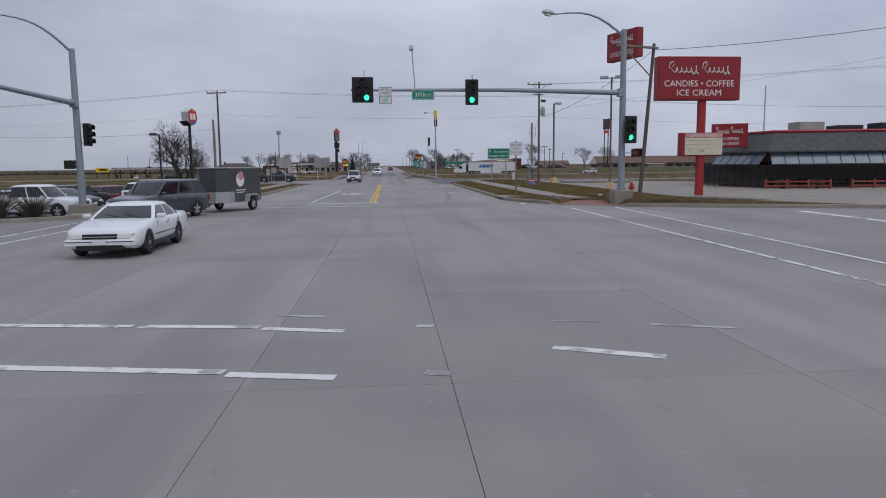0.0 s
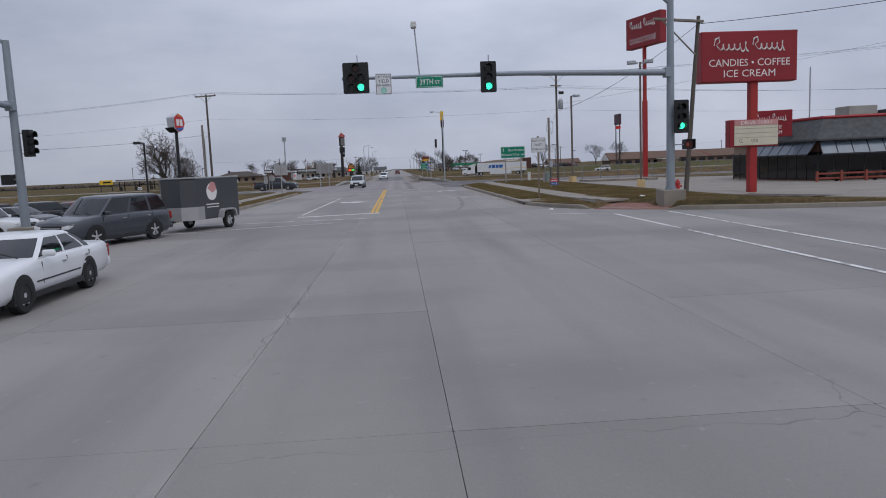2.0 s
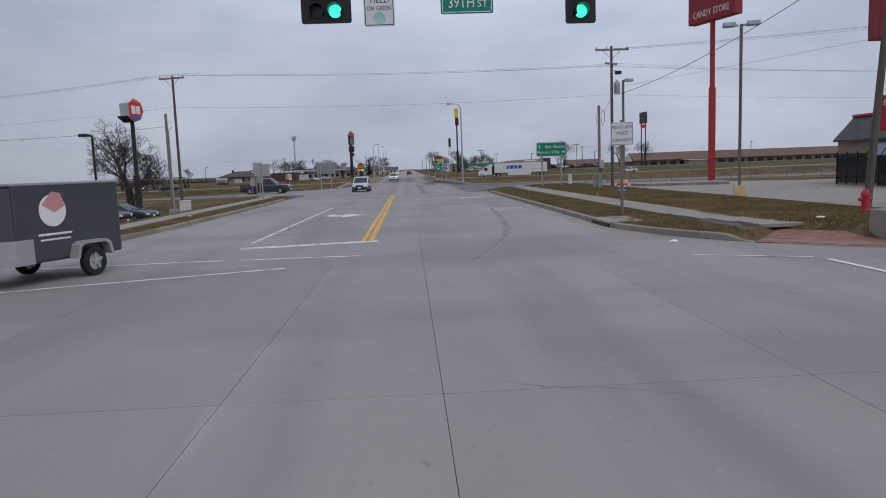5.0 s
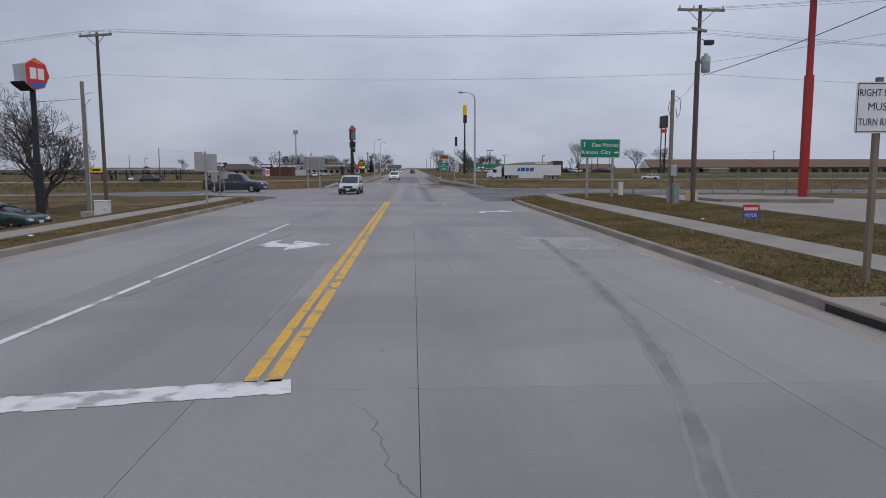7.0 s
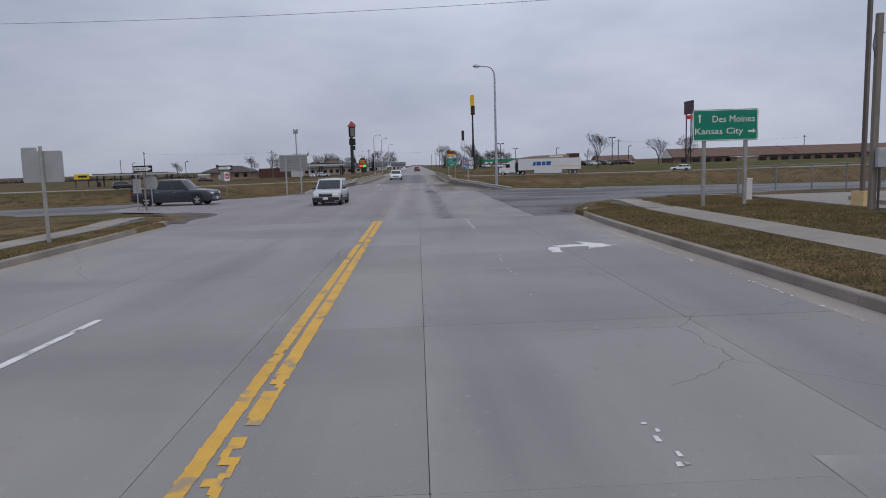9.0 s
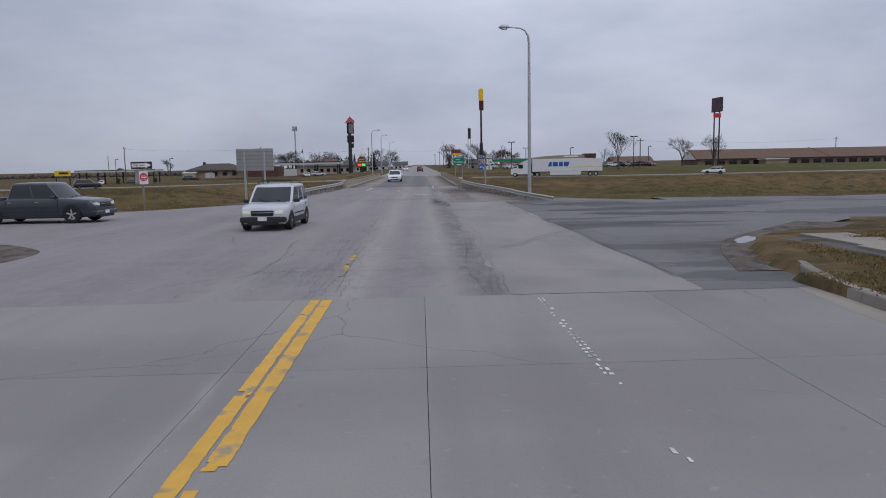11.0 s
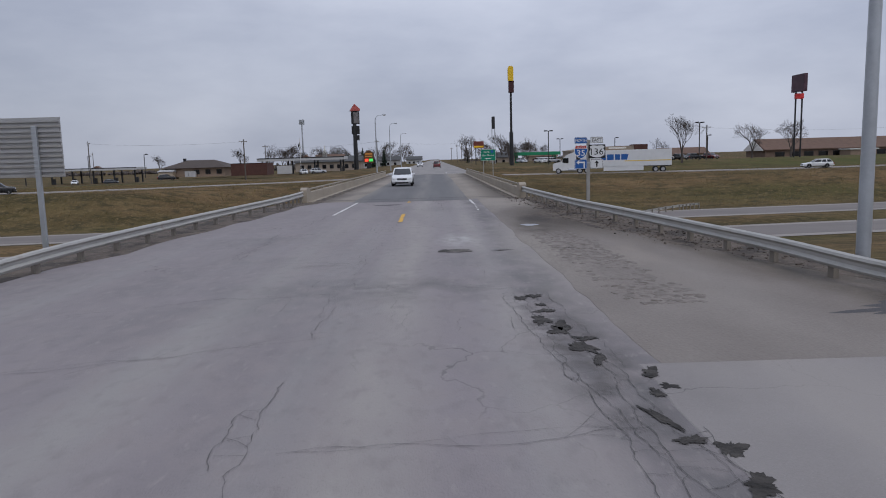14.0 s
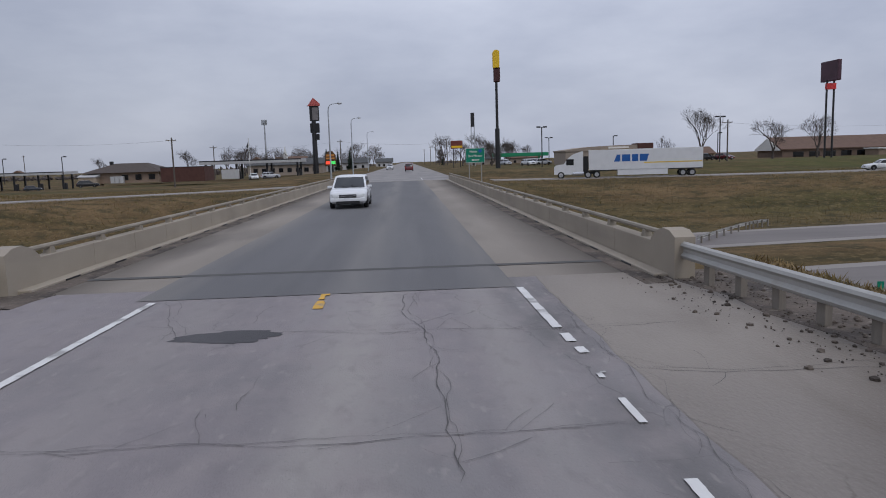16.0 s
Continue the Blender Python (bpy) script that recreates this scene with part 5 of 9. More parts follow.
part("lamp_arm", cobra(B(), (0, 0, 9.1), (-4.2, -0.9, 10.1), 0.7), MASTP, mast, smooth=True)
lamp_head(mast, -4.1, -0.9, 10.12, 192)
signal_head(mast, "signal_head", -14.38, -1.1, 6.15, [(0, 0.42, LENSOFF), (-0.2, 0.0, LENSOFF), (0.2, 0.0, LENSDK), (-0.2, -0.4, LENSDK), (0.2, -0.4, GREEN_ON)], 1.12, 1.32, 4)
signal_head(mast, "signal_head", -8.6, -1.05, 6.02, STACK(LENSDK, LENSDK, GREEN_ON, 0.4), 0.7, 1.34, 2)
signal_head(mast, "signal_head", 0.3, -0.5, 4.02, STACK(LENSDK, LENSDK, GREEN_ON, 0.42), 0.7, 1.5, 2)
ped_signal(mast, 0.75, -0.2, 2.75)
for z in (4.6, 3.7, 2.75):
    part("bracket", tube(B(), [(0, 0, z), (0.3, -0.4, z), (0.7, -0.2, z)] if z < 3 else [(0, 0, z), (0.3, -0.4, z)], 0.03, 6), GALV, mast)
for x, z in ((-14.3, 6.9), (-8.55, 6.75)):
    part("bracket", tube(B(), [(x, -0.85, 6.1), (x, -0.85, z + 0.25)], 0.025, 6), GALV, mast)
bm = B()
tube(bm, [(-11.6, -0.7, 6.15), (-11.75, -0.72, 8.3)], 0.035, 6)
part("camera_post", bm, GALV, mast)
bm = B()
box(bm, -11.9, -1.0, 8.25, -11.66, -0.5, 8.5, 0.04)
part("detector_camera", bm, CAB, mast, "white traffic detector camera")
plate = part("yield_plate", panel(0.7, 0.9, 0.05, -0.02, 0.0), SIGNW, mast, "white left turn sign plate", m=pose(-13.2, -1.0, 5.87))
bm = B()
for x0, z0, x1, z1 in ((-0.32, 0.41, 0.32, 0.425), (-0.32, -0.425, 0.32, -0.41), (-0.325, -0.425, -0.31, 0.425), (0.31, -0.425, 0.325, 0.425)):
    box(bm, x0, -0.024, z0, x1, -0.0205, z1)
part("border", bm, SIGNK, plate)
for s, z, h, w in (("LEFT TURN", 0.31, 0.10, 0.55), ("YIELD", 0.13, 0.13, 0.46), ("ON GREEN", -0.05, 0.10, 0.55)):
    text_part(plate, s, 0, -0.024, z, h, SIGNK, w)
part("green_spot", prism(B(), [(0.14 * math.cos(k * math.pi / 10), -0.27 + 0.14 * math.sin(k * math.pi / 10)) for k in range(20)], -0.023, -0.0205), mat("faded_green_disc", (0.30, 0.55, 0.47), 0.5, var=0.3, scale=5), plate)
plate = part("street_name_plate", panel(1.2, 0.5, 0.04, -0.02, 0.0), SIGNG, mast, "green street name sign", m=pose(-11.2, -1.0, 5.9))
bm = B()
for x0, z0, x1, z1 in ((-0.56, 0.205, 0.56, 0.22), (-0.56, -0.22, 0.56, -0.205), (-0.565, -0.22, -0.55, 0.22), (0.55, -0.22, 0.565, 0.22)):
    box(bm, x0, -0.024, z0, x1, -0.0205, z1)
part("border", bm, LETTER, plate)
text_part(plate, "39TH", -0.13, -0.024, 0.0, 0.24, LETTER, 0.58)
text_part(plate, "ST", 0.36, -0.024, -0.03, 0.16, LETTER, 0.24)

mast2 = thing("traffic_signal_mast", pose(-15.55, 40.2, -0.3), "grey traffic signal mast with street lamp on a concrete footing", "traffic signal")
part("footing", box(B(), -0.55, -0.55, -0.4, 0.55, 0.55, 0.7, 0.03), WALK, mast2, "square concrete footing")
part("pole", tube(B(), [(0, 0, 0.7), (0, 0, 8.95)], [0.2, 0.15], 14), MASTP, mast2, smooth=True)
part("arm", tube(B(), [(0, -0.1, 6.1), (-0.6, -6, 6.3), (-1.2, -11.0, 6.35)], [0.15, 0.11, 0.07], 12), MASTP, mast2, smooth=True)
part("arm_flange", box(B(), -0.2, -0.32, 5.88, 0.2, -0.05, 6.32, 0.02), MASTP, mast2)
part("lamp_arm", cobra(B(), (0, 0, 8.75), (-2.9, -1.6, 10.4), 0.6), MASTP, mast2, smooth=True)
lamp_head(mast2, -2.85, -1.55, 10.42, 209)
signal_head(mast2, "signal_head", 0.55, 0.1, 4.45, STACK(LENSDK, LENSDK, LENSDK), 0.44, 1.2, 0, 75, False)
signal_head(mast2, "signal_head", -0.75, -6.6, 6.3, STACK(LENSDK, LENSDK, LENSDK), 0.44, 1.2, 0, 80, False)
ped_signal(mast2, -0.5, -0.1, 2.85, 180, False)
for z in (4.9, 4.0, 2.85):
    part("bracket", tube(B(), [(-0.4 if z < 3 else 0, 0, z), (0.5 if z > 3 else 0, 0.08, z)], 0.03, 6), GALV, mast2)


# ---------- signs on posts ----------
def sign_thing(name, x, y, label, posts, height, base=None, wide=0.07, square=True, skin=None):
    z = land(x, y) if base is None else base
    e = thing(name, pose(x, y, z), label, "road sign")
    for px in posts:
        bm = B()
        if square:
            box(bm, px - wide / 2, 0.0, -0.4, px + wide / 2, wide, height, 0.006)
        else:
            tube(bm, [(px, 0.04, -0.4), (px, 0.04, height)], wide / 2, 10)
        part("post", bm, skin or (POSTG if square else GALV), e)
    return e


def frame_bars(w, h, t, inset, y, x=0.0, z=0.0):
    bm = B()
    a, b = w / 2 - inset, h / 2 - inset
    box(bm, x - a, y, z + b - t, x + a, y + 0.003, z + b)
    box(bm, x - a, y, z - b, x + a, y + 0.003, z - b + t)
    box(bm, x - a, y, z - b + t, x - a + t, y + 0.003, z + b - t)
    box(bm, x + a - t, y, z - b + t, x + a, y + 0.003, z + b - t)
    return bm


rl = sign_thing("lane_sign", 10.08, 49.95, "white turn lane sign on a grey timber post in grass", [0.0], 3.7, 0.24, 0.1, True, BROWNPOST)
p = part("plate", panel(0.9, 0.9, 0.04, -0.02, 0.0), SIGNW, rl, m=pose(0, -0.005, 3.16))
part("border", frame_bars(0.9, 0.9, 0.014, 0.02, -0.024), SIGNK, p)
for s, z, h, w in (("RIGHT LANE", 0.265, 0.125, 0.79), ("MUST", 0.02, 0.14, 0.45), ("TURN RIGHT", -0.25, 0.125, 0.79)):
    text_part(p, s, 0, -0.025, z, h, SIGNK, w)

gs = sign_thing("guide_sign", 14.15, 83.75, "green guide sign with white city names on two steel posts", [-0.82, 0.88], 3.75, 0.36, 0.13)
p = part("plate", panel(2.66, 1.24, 0.07, -0.03, 0.0), SIGNG, gs, "green guide sign plate", m=pose(0, -0.01, 3.22))
part("border", frame_bars(2.66, 1.24, 0.025, 0.02, -0.034), LETTER, p)
text_part(p, "Des Moines", 0.33, -0.036, 0.24, 0.26, LETTER, 1.72)
text_part(p, "Kansas City", -0.25, -0.036, -0.27, 0.32, LETTER, 1.95)
part("arrow", prism(B(), [(-1.13, 0.36), (-1.05, 0.44), (-0.97, 0.36), (-1.02, 0.36), (-1.02, 0.1), (-1.08, 0.1), (-1.08, 0.36)], -0.038, -0.034), LETTER, p)
part("arrow", prism(B(), [(0.93, -0.30), (1.12, -0.30), (1.12, -0.36), (1.24, -0.265), (1.12, -0.17), (1.12, -0.23), (0.93, -0.23)], -0.038, -0.034), LETTER, p)

yard = thing("yard_sign", pose(13.7, 61.8, land(13.7, 61.8)) @ Matrix.Scale(0.88, 4), "small red and blue campaign sign on wire legs in grass", "yard sign")
part("upper_panel", panel(0.68, 0.3, 0.01, -0.01, 0.0, 0, 0.62), SIGNR, yard, "red upper half")
part("lower_panel", panel(0.68, 0.26, 0.01, -0.01, 0.0, 0, 0.34), SIGNB, yard, "blue lower half")
bm = B()
for k in range(7):
    box(bm, -0.28 + 0.082 * k, -0.014, 0.54, -0.225 + 0.082 * k, -0.0105, 0.66)
part("name_bars", bm, LETTER, yard)
text_part(yard, "MAYOR", 0, -0.014, 0.34, 0.15, LETTER, 0.5)
bm = B()
for x in (-0.25, 0.25):
    part("wire_leg", tube(B(), [(x, 0.005, -0.1), (x, 0.005, 0.75)], 0.006, 5), GALV, yard)

bk = sign_thing("lane_sign", -10.25, 78.7, "bare grey back of a road sign on a post", [0.0], 3.1, 0.2, 0.09)
part("plate", panel(1.3, 1.0, 0.06, -0.02, 0.0), ALU, bk, m=pose(0, 0.12, 2.45))
part("rim_plate", panel(0.5, 0.14, 0.06, -0.018, 0.0), ALU, bk, m=pose(-0.4, 0.13, 3.0))


def one_way(x, y, base, yaw, extra):
    e = thing("one_way_sign", pose(x, y, base, 0, 0, yaw), "black one way sign with white arrow on a post", "road sign")
    part("post", box(B(), -0.045, 0.0, -0.4, 0.045, 0.08, 2.95, 0.005), GREYWOOD, e)
    p = part("plate", panel(1.0, 0.34, 0.03, -0.02, 0.0), SIGNK, e, "black one way plate", m=pose(0, -0.005, 2.75) @ Matrix.Diagonal((1.18, 1, 1.2, 1)))
    part("arrow", prism(B(), [(-0.45, -0.09), (0.18, -0.09), (0.18, -0.14), (0.46, 0.0), (0.18, 0.14), (0.18, 0.09), (-0.45, 0.09)], -0.024, -0.021), LETTER, p)
    text_part(p, "ONE WAY", -0.12, -0.027, 0, 0.11, SIGNK, 0.56)
    if extra == "dne":
        q = part("do_not_enter_plate", panel(0.52, 0.74, 0.03, -0.02, 0.0), SIGNW, e, "white do not enter plate", m=pose(0.09, -0.06, 2.05, 0, 0, 48))
        part("back_plate", panel(0.6, 0.74, 0.03, -0.02, 0.0), ALU, e, "grey back of a second plate", m=pose(-0.22, 0.1, 2.1, 0, 0, -30))
        part("disc", prism(B(), [(0.24 * math.cos(k * math.pi / 12), 0.03 + 0.24 * math.sin(k * math.pi / 12)) for k in range(24)], -0.024, -0.021), SIGNR, q)
        part("bar", box(B(), -0.17, -0.027, 0.0, 0.17, -0.0245, 0.06), LETTER, q)
        text_part(q, "DO NOT", 0, -0.028, 0.14, 0.06, LETTER, 0.25)
        text_part(q, "ENTER", 0, -0.028, -0.09, 0.06, LETTER, 0.25)
    return e


one_way(-15.35, 100.2, -0.15, -4, "")
one_way(-14.1, 114.3, -0.2, 2, "dne")
for x, y, w, h, z in ((-15.75, 100.0, 0.5, 0.9, 1.55), (-15.05, 100.5, 0.75, 0.75, 1.75)):
    e = thing("stop_sign", pose(x, y, -0.2), "grey back of a road sign on a thin post", "road sign")
    part("post", box(B(), -0.03, 0, -0.4, 0.03, 0.05, 2.5, 0.004), POSTG, e)
    part("plate", panel(w, h, 0.2 if h < 0.8 else 0.03, -0.02, 0.0), ALU, e, m=pose(0, 0.08, z + 0.2))

bb = thing("large_road_sign", pose(-10.95, 128.3, -0.5), "ribbed aluminium back of a large guide sign on two posts", "road sign")
part("plate", box(B(), -1.42, -0.02, 2.55, 1.42, 0.02, 4.25, 0.01), ALU, bb)
for k in range(12):
    part("rib", box(B(), -1.42, -0.07, 2.56 + 0.141 * k, 1.42, -0.02, 2.62 + 0.141 * k), ALU if k % 2 else POSTG, bb)
for px in (-0.78, 0.72):
    part("post", box(B(), px - 0.07, -0.16, -1.2, px + 0.07, -0.06, 4.0, 0.01), GALV, bb)

sh = thing("route_marker", pose(7.7, 138.05, -0.3), "route shield assembly on a grey post behind the guardrail", "road sign")
part("post", box(B(), -0.07, 0.0, -0.8, 0.07, 0.1, 3.2, 0.01), POSTG, sh)
for z in (2.2, 2.9):
    part("cross_bar", box(B(), -0.5, -0.01, z, 0.5, 0.0, z + 0.06), GALV, sh)


def plate_at(nm, w, h, x, z, m_, lab):
    return part(nm, panel(w, h, 0.03, -0.02, 0.0), m_, sh, lab, m=pose(x, -0.012, z))


p = plate_at("north_plate", 0.54, 0.27, -0.33, 3.18, SIGNB, "blue north plate")
text_part(p, "NORTH", 0, -0.024, 0, 0.13, LETTER, 0.46)
part("border", frame_bars(0.54, 0.27, 0.01, 0.012, -0.0235), LETTER, p)
SHIELD = [(0, -0.3), (0.12, -0.24), (0.24, -0.12), (0.285, 0.02), (0.27, 0.16), (0.22, 0.28), (0.1, 0.25), (0, 0.29), (-0.1, 0.25), (-0.22, 0.28), (-0.27, 0.16), (-0.285, 0.02), (-0.24, -0.12), (-0.12, -0.24)]
p = part("interstate_shield", prism(B(), SHIELD, -0.02, 0.0), LETTER, sh, "interstate shield in red and blue", m=pose(-0.33, -0.012, 2.7))
part("blue_field", prism(B(), [(0.93 * u, 0.93 * v - 0.005) for u, v in SHIELD if v < 0.13] and [(0, -0.28), (0.11, -0.225), (0.225, -0.11), (0.265, 0.02), (0.255, 0.12), (-0.255, 0.12), (-0.265, 0.02), (-0.225, -0.11), (-0.11, -0.225)], -0.024, -0.021), SIGNB, p)
part("red_field", prism(B(), [(0.25, 0.14), (0.205, 0.255), (0.1, 0.23), (0, 0.265), (-0.1, 0.23), (-0.205, 0.255), (-0.25, 0.14)], -0.024, -0.021), SIGNR, p)
text_part(p, "35", 0, -0.027, -0.05, 0.25, LETTER, 0.34)
text_part(p, "INTERSTATE", 0, -0.027, 0.19, 0.05, LETTER, 0.34)
p = plate_at("left_arrow_plate", 0.54, 0.4, -0.33, 2.17, SIGNB, "blue plate with a white left arrow")
part("arrow", prism(B(), [(-0.2, 0.08), (-0.08, 0.17), (-0.08, 0.11), (0.17, 0.11), (0.17, -0.15), (0.11, -0.15), (0.11, 0.05), (-0.08, 0.05), (-0.08, -0.01)], -0.024, -0.021), LETTER, p)
part("border", frame_bars(0.54, 0.4, 0.01, 0.012, -0.0235), LETTER, p)
p = plate_at("east_plate", 0.54, 0.27, 0.35, 3.18, SIGNW, "white east plate")
text_part(p, "EAST", 0, -0.024, 0, 0.13, SIGNK, 0.4)
part("border", frame_bars(0.54, 0.27, 0.012, 0.01, -0.0235), SIGNK, p)
p = plate_at("route_shield_backing", 0.72, 0.58, 0.36, 2.7, SIGNK, "black backing of the route shield")
part("shield", prism(B(), [(0, -0.26), (0.16, -0.24), (0.31, -0.16), (0.33, 0.0), (0.27, 0.12), (0.32, 0.2), (0.2, 0.255), (0, 0.24), (-0.2, 0.255), (-0.32, 0.2), (-0.27, 0.12), (-0.33, 0.0), (-0.31, -0.16), (-0.16, -0.24)], -0.025, -0.0205), SIGNW, p)
text_part(p, "136", 0, -0.03, -0.01, 0.27, SIGNK, 0.54)
p = plate_at("up_arrow_plate", 0.54, 0.4, 0.35, 2.17, SIGNW, "white plate with a black up arrow")
part("arrow", prism(B(), [(-0.03, -0.13), (0.03, -0.13), (0.03, 0.03), (0.1, 0.03), (0, 0.14), (-0.1, 0.03), (-0.03, 0.03)], -0.024, -0.021), SIGNK, p)
part("border", frame_bars(0.54, 0.4, 0.012, 0.01, -0.0235), SIGNK, p)

g2 = sign_thing("guide_sign", 10.1, 226, "green guide sign with white words on two posts", [-0.8, 0.8], 3.6, -0.9, 0.13)
p = part("plate", panel(2.5, 1.9, 0.08, -0.03, 0.0), SIGNG, g2, m=pose(0, -0.01, 3.6))
part("border", frame_bars(2.5, 1.9, 0.03, 0.02, -0.034), LETTER, p)
text_part(p, "North", -0.25, -0.036, 0.5, 0.28, LETTER, 0.9)
text_part(p, "Des Moines", 0, -0.036, -0.05, 0.28, LETTER, 1.9)
part("shield", prism(B(), [(0.65 + 0.8 * u, 0.55 + 0.8 * v) for u, v in SHIELD], -0.037, -0.034), SIGNB, p)
part("arrow", prism(B(), [(-0.5, -0.6), (-0.25, -0.45), (-0.25, -0.54), (0.5, -0.54), (0.5, -0.66), (-0.25, -0.66), (-0.25, -0.75)], -0.037, -0.034), LETTER, p)
mile = thing("mile_marker", pose(21.0, 162.6, land(21.0, 162.6)), "narrow green mile marker on a steel post", "road sign")
part("post", box(B(), -0.04, 0, -0.3, 0.04, 0.05, 1.2, 0.005), GALV, mile)
part("plate", panel(0.3, 0.9, 0.02, -0.02, 0, 0, 1.1), SIGNG, mile)


# ---------- poles, lamps and cables ----------
def insulators(bm, spots):
    for x, y, z in spots:
        tube(bm, [(x, y, z), (x, y, z + 0.05), (x, y, z + 0.13), (x, y, z + 0.17)], [0.02, 0.045, 0.045, 0.02], 8)


def utility_pole(x, y, base, height, label, yaw=0.0, arms=((0.35, 2.6),), lean=0.0, r=0.13):
    e = thing("utility_pole", pose(x, y, base, 0, lean, yaw), label, "utility pole", "utility poles")
    part("pole", tube(B(), [(0, 0, -0.8), (0, 0, height * 0.5), (0, 0, height)], [r, r * 0.86, r * 0.7], 12), WOOD, e, smooth=True)
    for drop, width in arms:
        z = height - drop
        part("crossarm", box(B(), -width / 2, -0.2, z - 0.07, width / 2, -0.09, z + 0.07, 0.01), GREYWOOD, e)
        bm = B()
        for s in (-1, 1):
            tube(bm, [(s * width * 0.28, -0.15, z - 0.05), (s * 0.05, -0.12, z - 0.65)], 0.02, 5)
        part("brace", bm, GREYWOOD, e)
        for u in (-1, -0.35, 1):
            bm = B()
            insulators(bm, [(u * width / 2 * 0.92, -0.15, z + 0.07)])
            part("insulator", bm, GALV, e)
    return e


def shoebox_lamp(x, y, base, height, label, yaw=0.0, foot=True, material=POSTG, two=False):
    e = thing("lot_lamp", pose(x, y, base, 0, 0, yaw), label, "lamp post", "parking lot lamps")
    part("post", box(B(), -0.08, -0.08, -0.4, 0.08, 0.08, height, 0.01), material, e)
    if foot:
        part("foot", prism(B(), [(-0.33, 0), (0.33, 0), (0.29, 0.82), (-0.29, 0.82)], -0.3, 0.3), YELLOWBASE, e, "yellow painted concrete foot", m=pose(0, 0, -0.1))
    bm = B()
    for s in ((1, -1) if two else (1,)):
        box(bm, -0.06 + (0.1 * s), -0.05, height - 0.12, 0.06 + 0.45 * s, 0.05, height)
        box(bm, min(0.3 * s, 1.0 * s), -0.26, height - 0.12, max(0.3 * s, 1.0 * s), 0.26, height + 0.14, 0.04, pose(0, 0, 0))
    part("lamp_head", bm, DARKM if material is DARKM else GALV, e)
    return e


pole_r = utility_pole(17.25, 75.7, 0.3, 10.7, "tall weathered wooden utility pole with a transformer", 2, ((0.28, 2.6),))
part("lower_crossarm", box(B(), -0.9, -0.26, 9.05, 0.7, -0.14, 9.18, 0.01), GREYWOOD, pole_r, m=pose(0.05, 0.1, 0.25, 0, -2.0, 40))
bm = B()
tube(bm, [(0.38, -0.1, 7.15), (0.38, -0.1, 7.2), (0.38, -0.1, 7.95), (0.38, -0.1, 8.02)], [0.2, 0.24, 0.24, 0.2], 16)
insulators(bm, [(0.32, -0.1, 8.0), (0.44, -0.1, 8.0)])
part("transformer", bm, mat("transformer_grey", (0.33, 0.35, 0.36), 0.45, var=0.08), pole_r, "grey pole transformer can", smooth=True)
bm = B()
tube(bm, [(0.12, -0.05, 8.9), (0.35, -0.3, 8.75)], 0.03, 6)
box(bm, 0.15, -0.6, 8.55, 0.6, -0.2, 8.8, 0.05)
part("flood_lamp", bm, DARKM, pole_r)
short = thing("service_pole", pose(17.15, 79.0, 0.32), "short grey squared timber service pole with meter box", "utility pole")
part("pole", box(B(), -0.095, -0.095, -0.5, 0.095, 0.095, 6.55, 0.02), GREYWOOD, short)
part("meter_box", box(B(), -0.05, -0.3, 1.5, 0.3, -0.14, 2.15, 0.02), GALV, short, "grey meter box")
bm = B()
tube(bm, [(0.1, -0.18, -0.2), (0.1, -0.18, 1.5)], 0.04, 8)
tube(bm, [(0.16, -0.1, 6.2), (0.4, -0.25, 6.0), (0.35, -0.3, 5.2), (0.22, -0.2, 4.9), (0.16, -0.16, 5.5)], 0.02, 5)
tube(bm, [(-0.2, -0.1, 5.9), (-0.32, -0.2, 5.5), (-0.2, -0.16, 5.1)], 0.02, 5)
part("service_cable", bm, WIRE, short)
for x, y, w, h, m_, lab in ((16.15, 75.4, 0.32, 1.02, PADGREEN, "grey-green utility pedestal beside the pole"), (15.82, 75.6, 0.16, 0.85, POSTG, "small grey utility pedestal beside the pole"), (11.9 + 4.5, 86.4, 0.3, 0.9, CAB, "slim white utility pedestal in the grass")):
    pd = thing("utility_pedestal", pose(x, y, land(x, y)), lab, "utility box")
    part("cabinet", box(B(), -w / 2, -w / 2, 0, w / 2, w / 2, h, 0.02), m_, pd)
    part("lid", box(B(), -w / 2 - 0.02, -w / 2 - 0.02, h, w / 2 + 0.02, w / 2 + 0.02, h + 0.05, 0.015), m_, pd)
shoebox_lamp(21.3, 85.9, land(21.3, 85.9), 9.7, "parking lot lamp on a dark brown post with yellow foot", 20, True, BRONZE)
shoebox_lamp(20.85, 62.3, land(20.85, 62.3), 9.9, "parking lot lamp on a dark brown post with yellow foot", -20, True, BRONZE, True)
lean = utility_pole(17.75, 46.2, land(17.75, 46.2), 9.7, "leaning weathered wooden pole with one side arm", 0, (), 4.2, 0.14)
bm = B()
box(bm, -2.55, -0.2, 9.35, 0.25, -0.1, 9.47, 0.01)
box(bm, -2.5, -0.06, 9.35, 0.25, 0.04, 9.47, 0.01)
tube(bm, [(-2.1, -0.16, 9.35), (-0.1, -0.14, 7.6)], 0.045, 6)
part("side_arm", bm, GREYWOOD, lean)
pole_l = utility_pole(-18.6, 84.8, -0.35, 11.4, "tall weathered wooden utility pole with crossarm", -18, ((0.2, 2.5),))
short2 = thing("service_pole", pose(-18.6, 82.3, -0.35), "short weathered timber service pole with conduit", "utility pole")
part("pole", tube(B(), [(0, 0, -0.5), (0, 0, 8.0)], [0.14, 0.11], 10), GREYWOOD, short2, smooth=True)
bm = B()
tube(bm, [(0.16, -0.05, 0), (0.16, -0.05, 6.6), (0.5, -0.1, 6.9)], 0.04, 8)
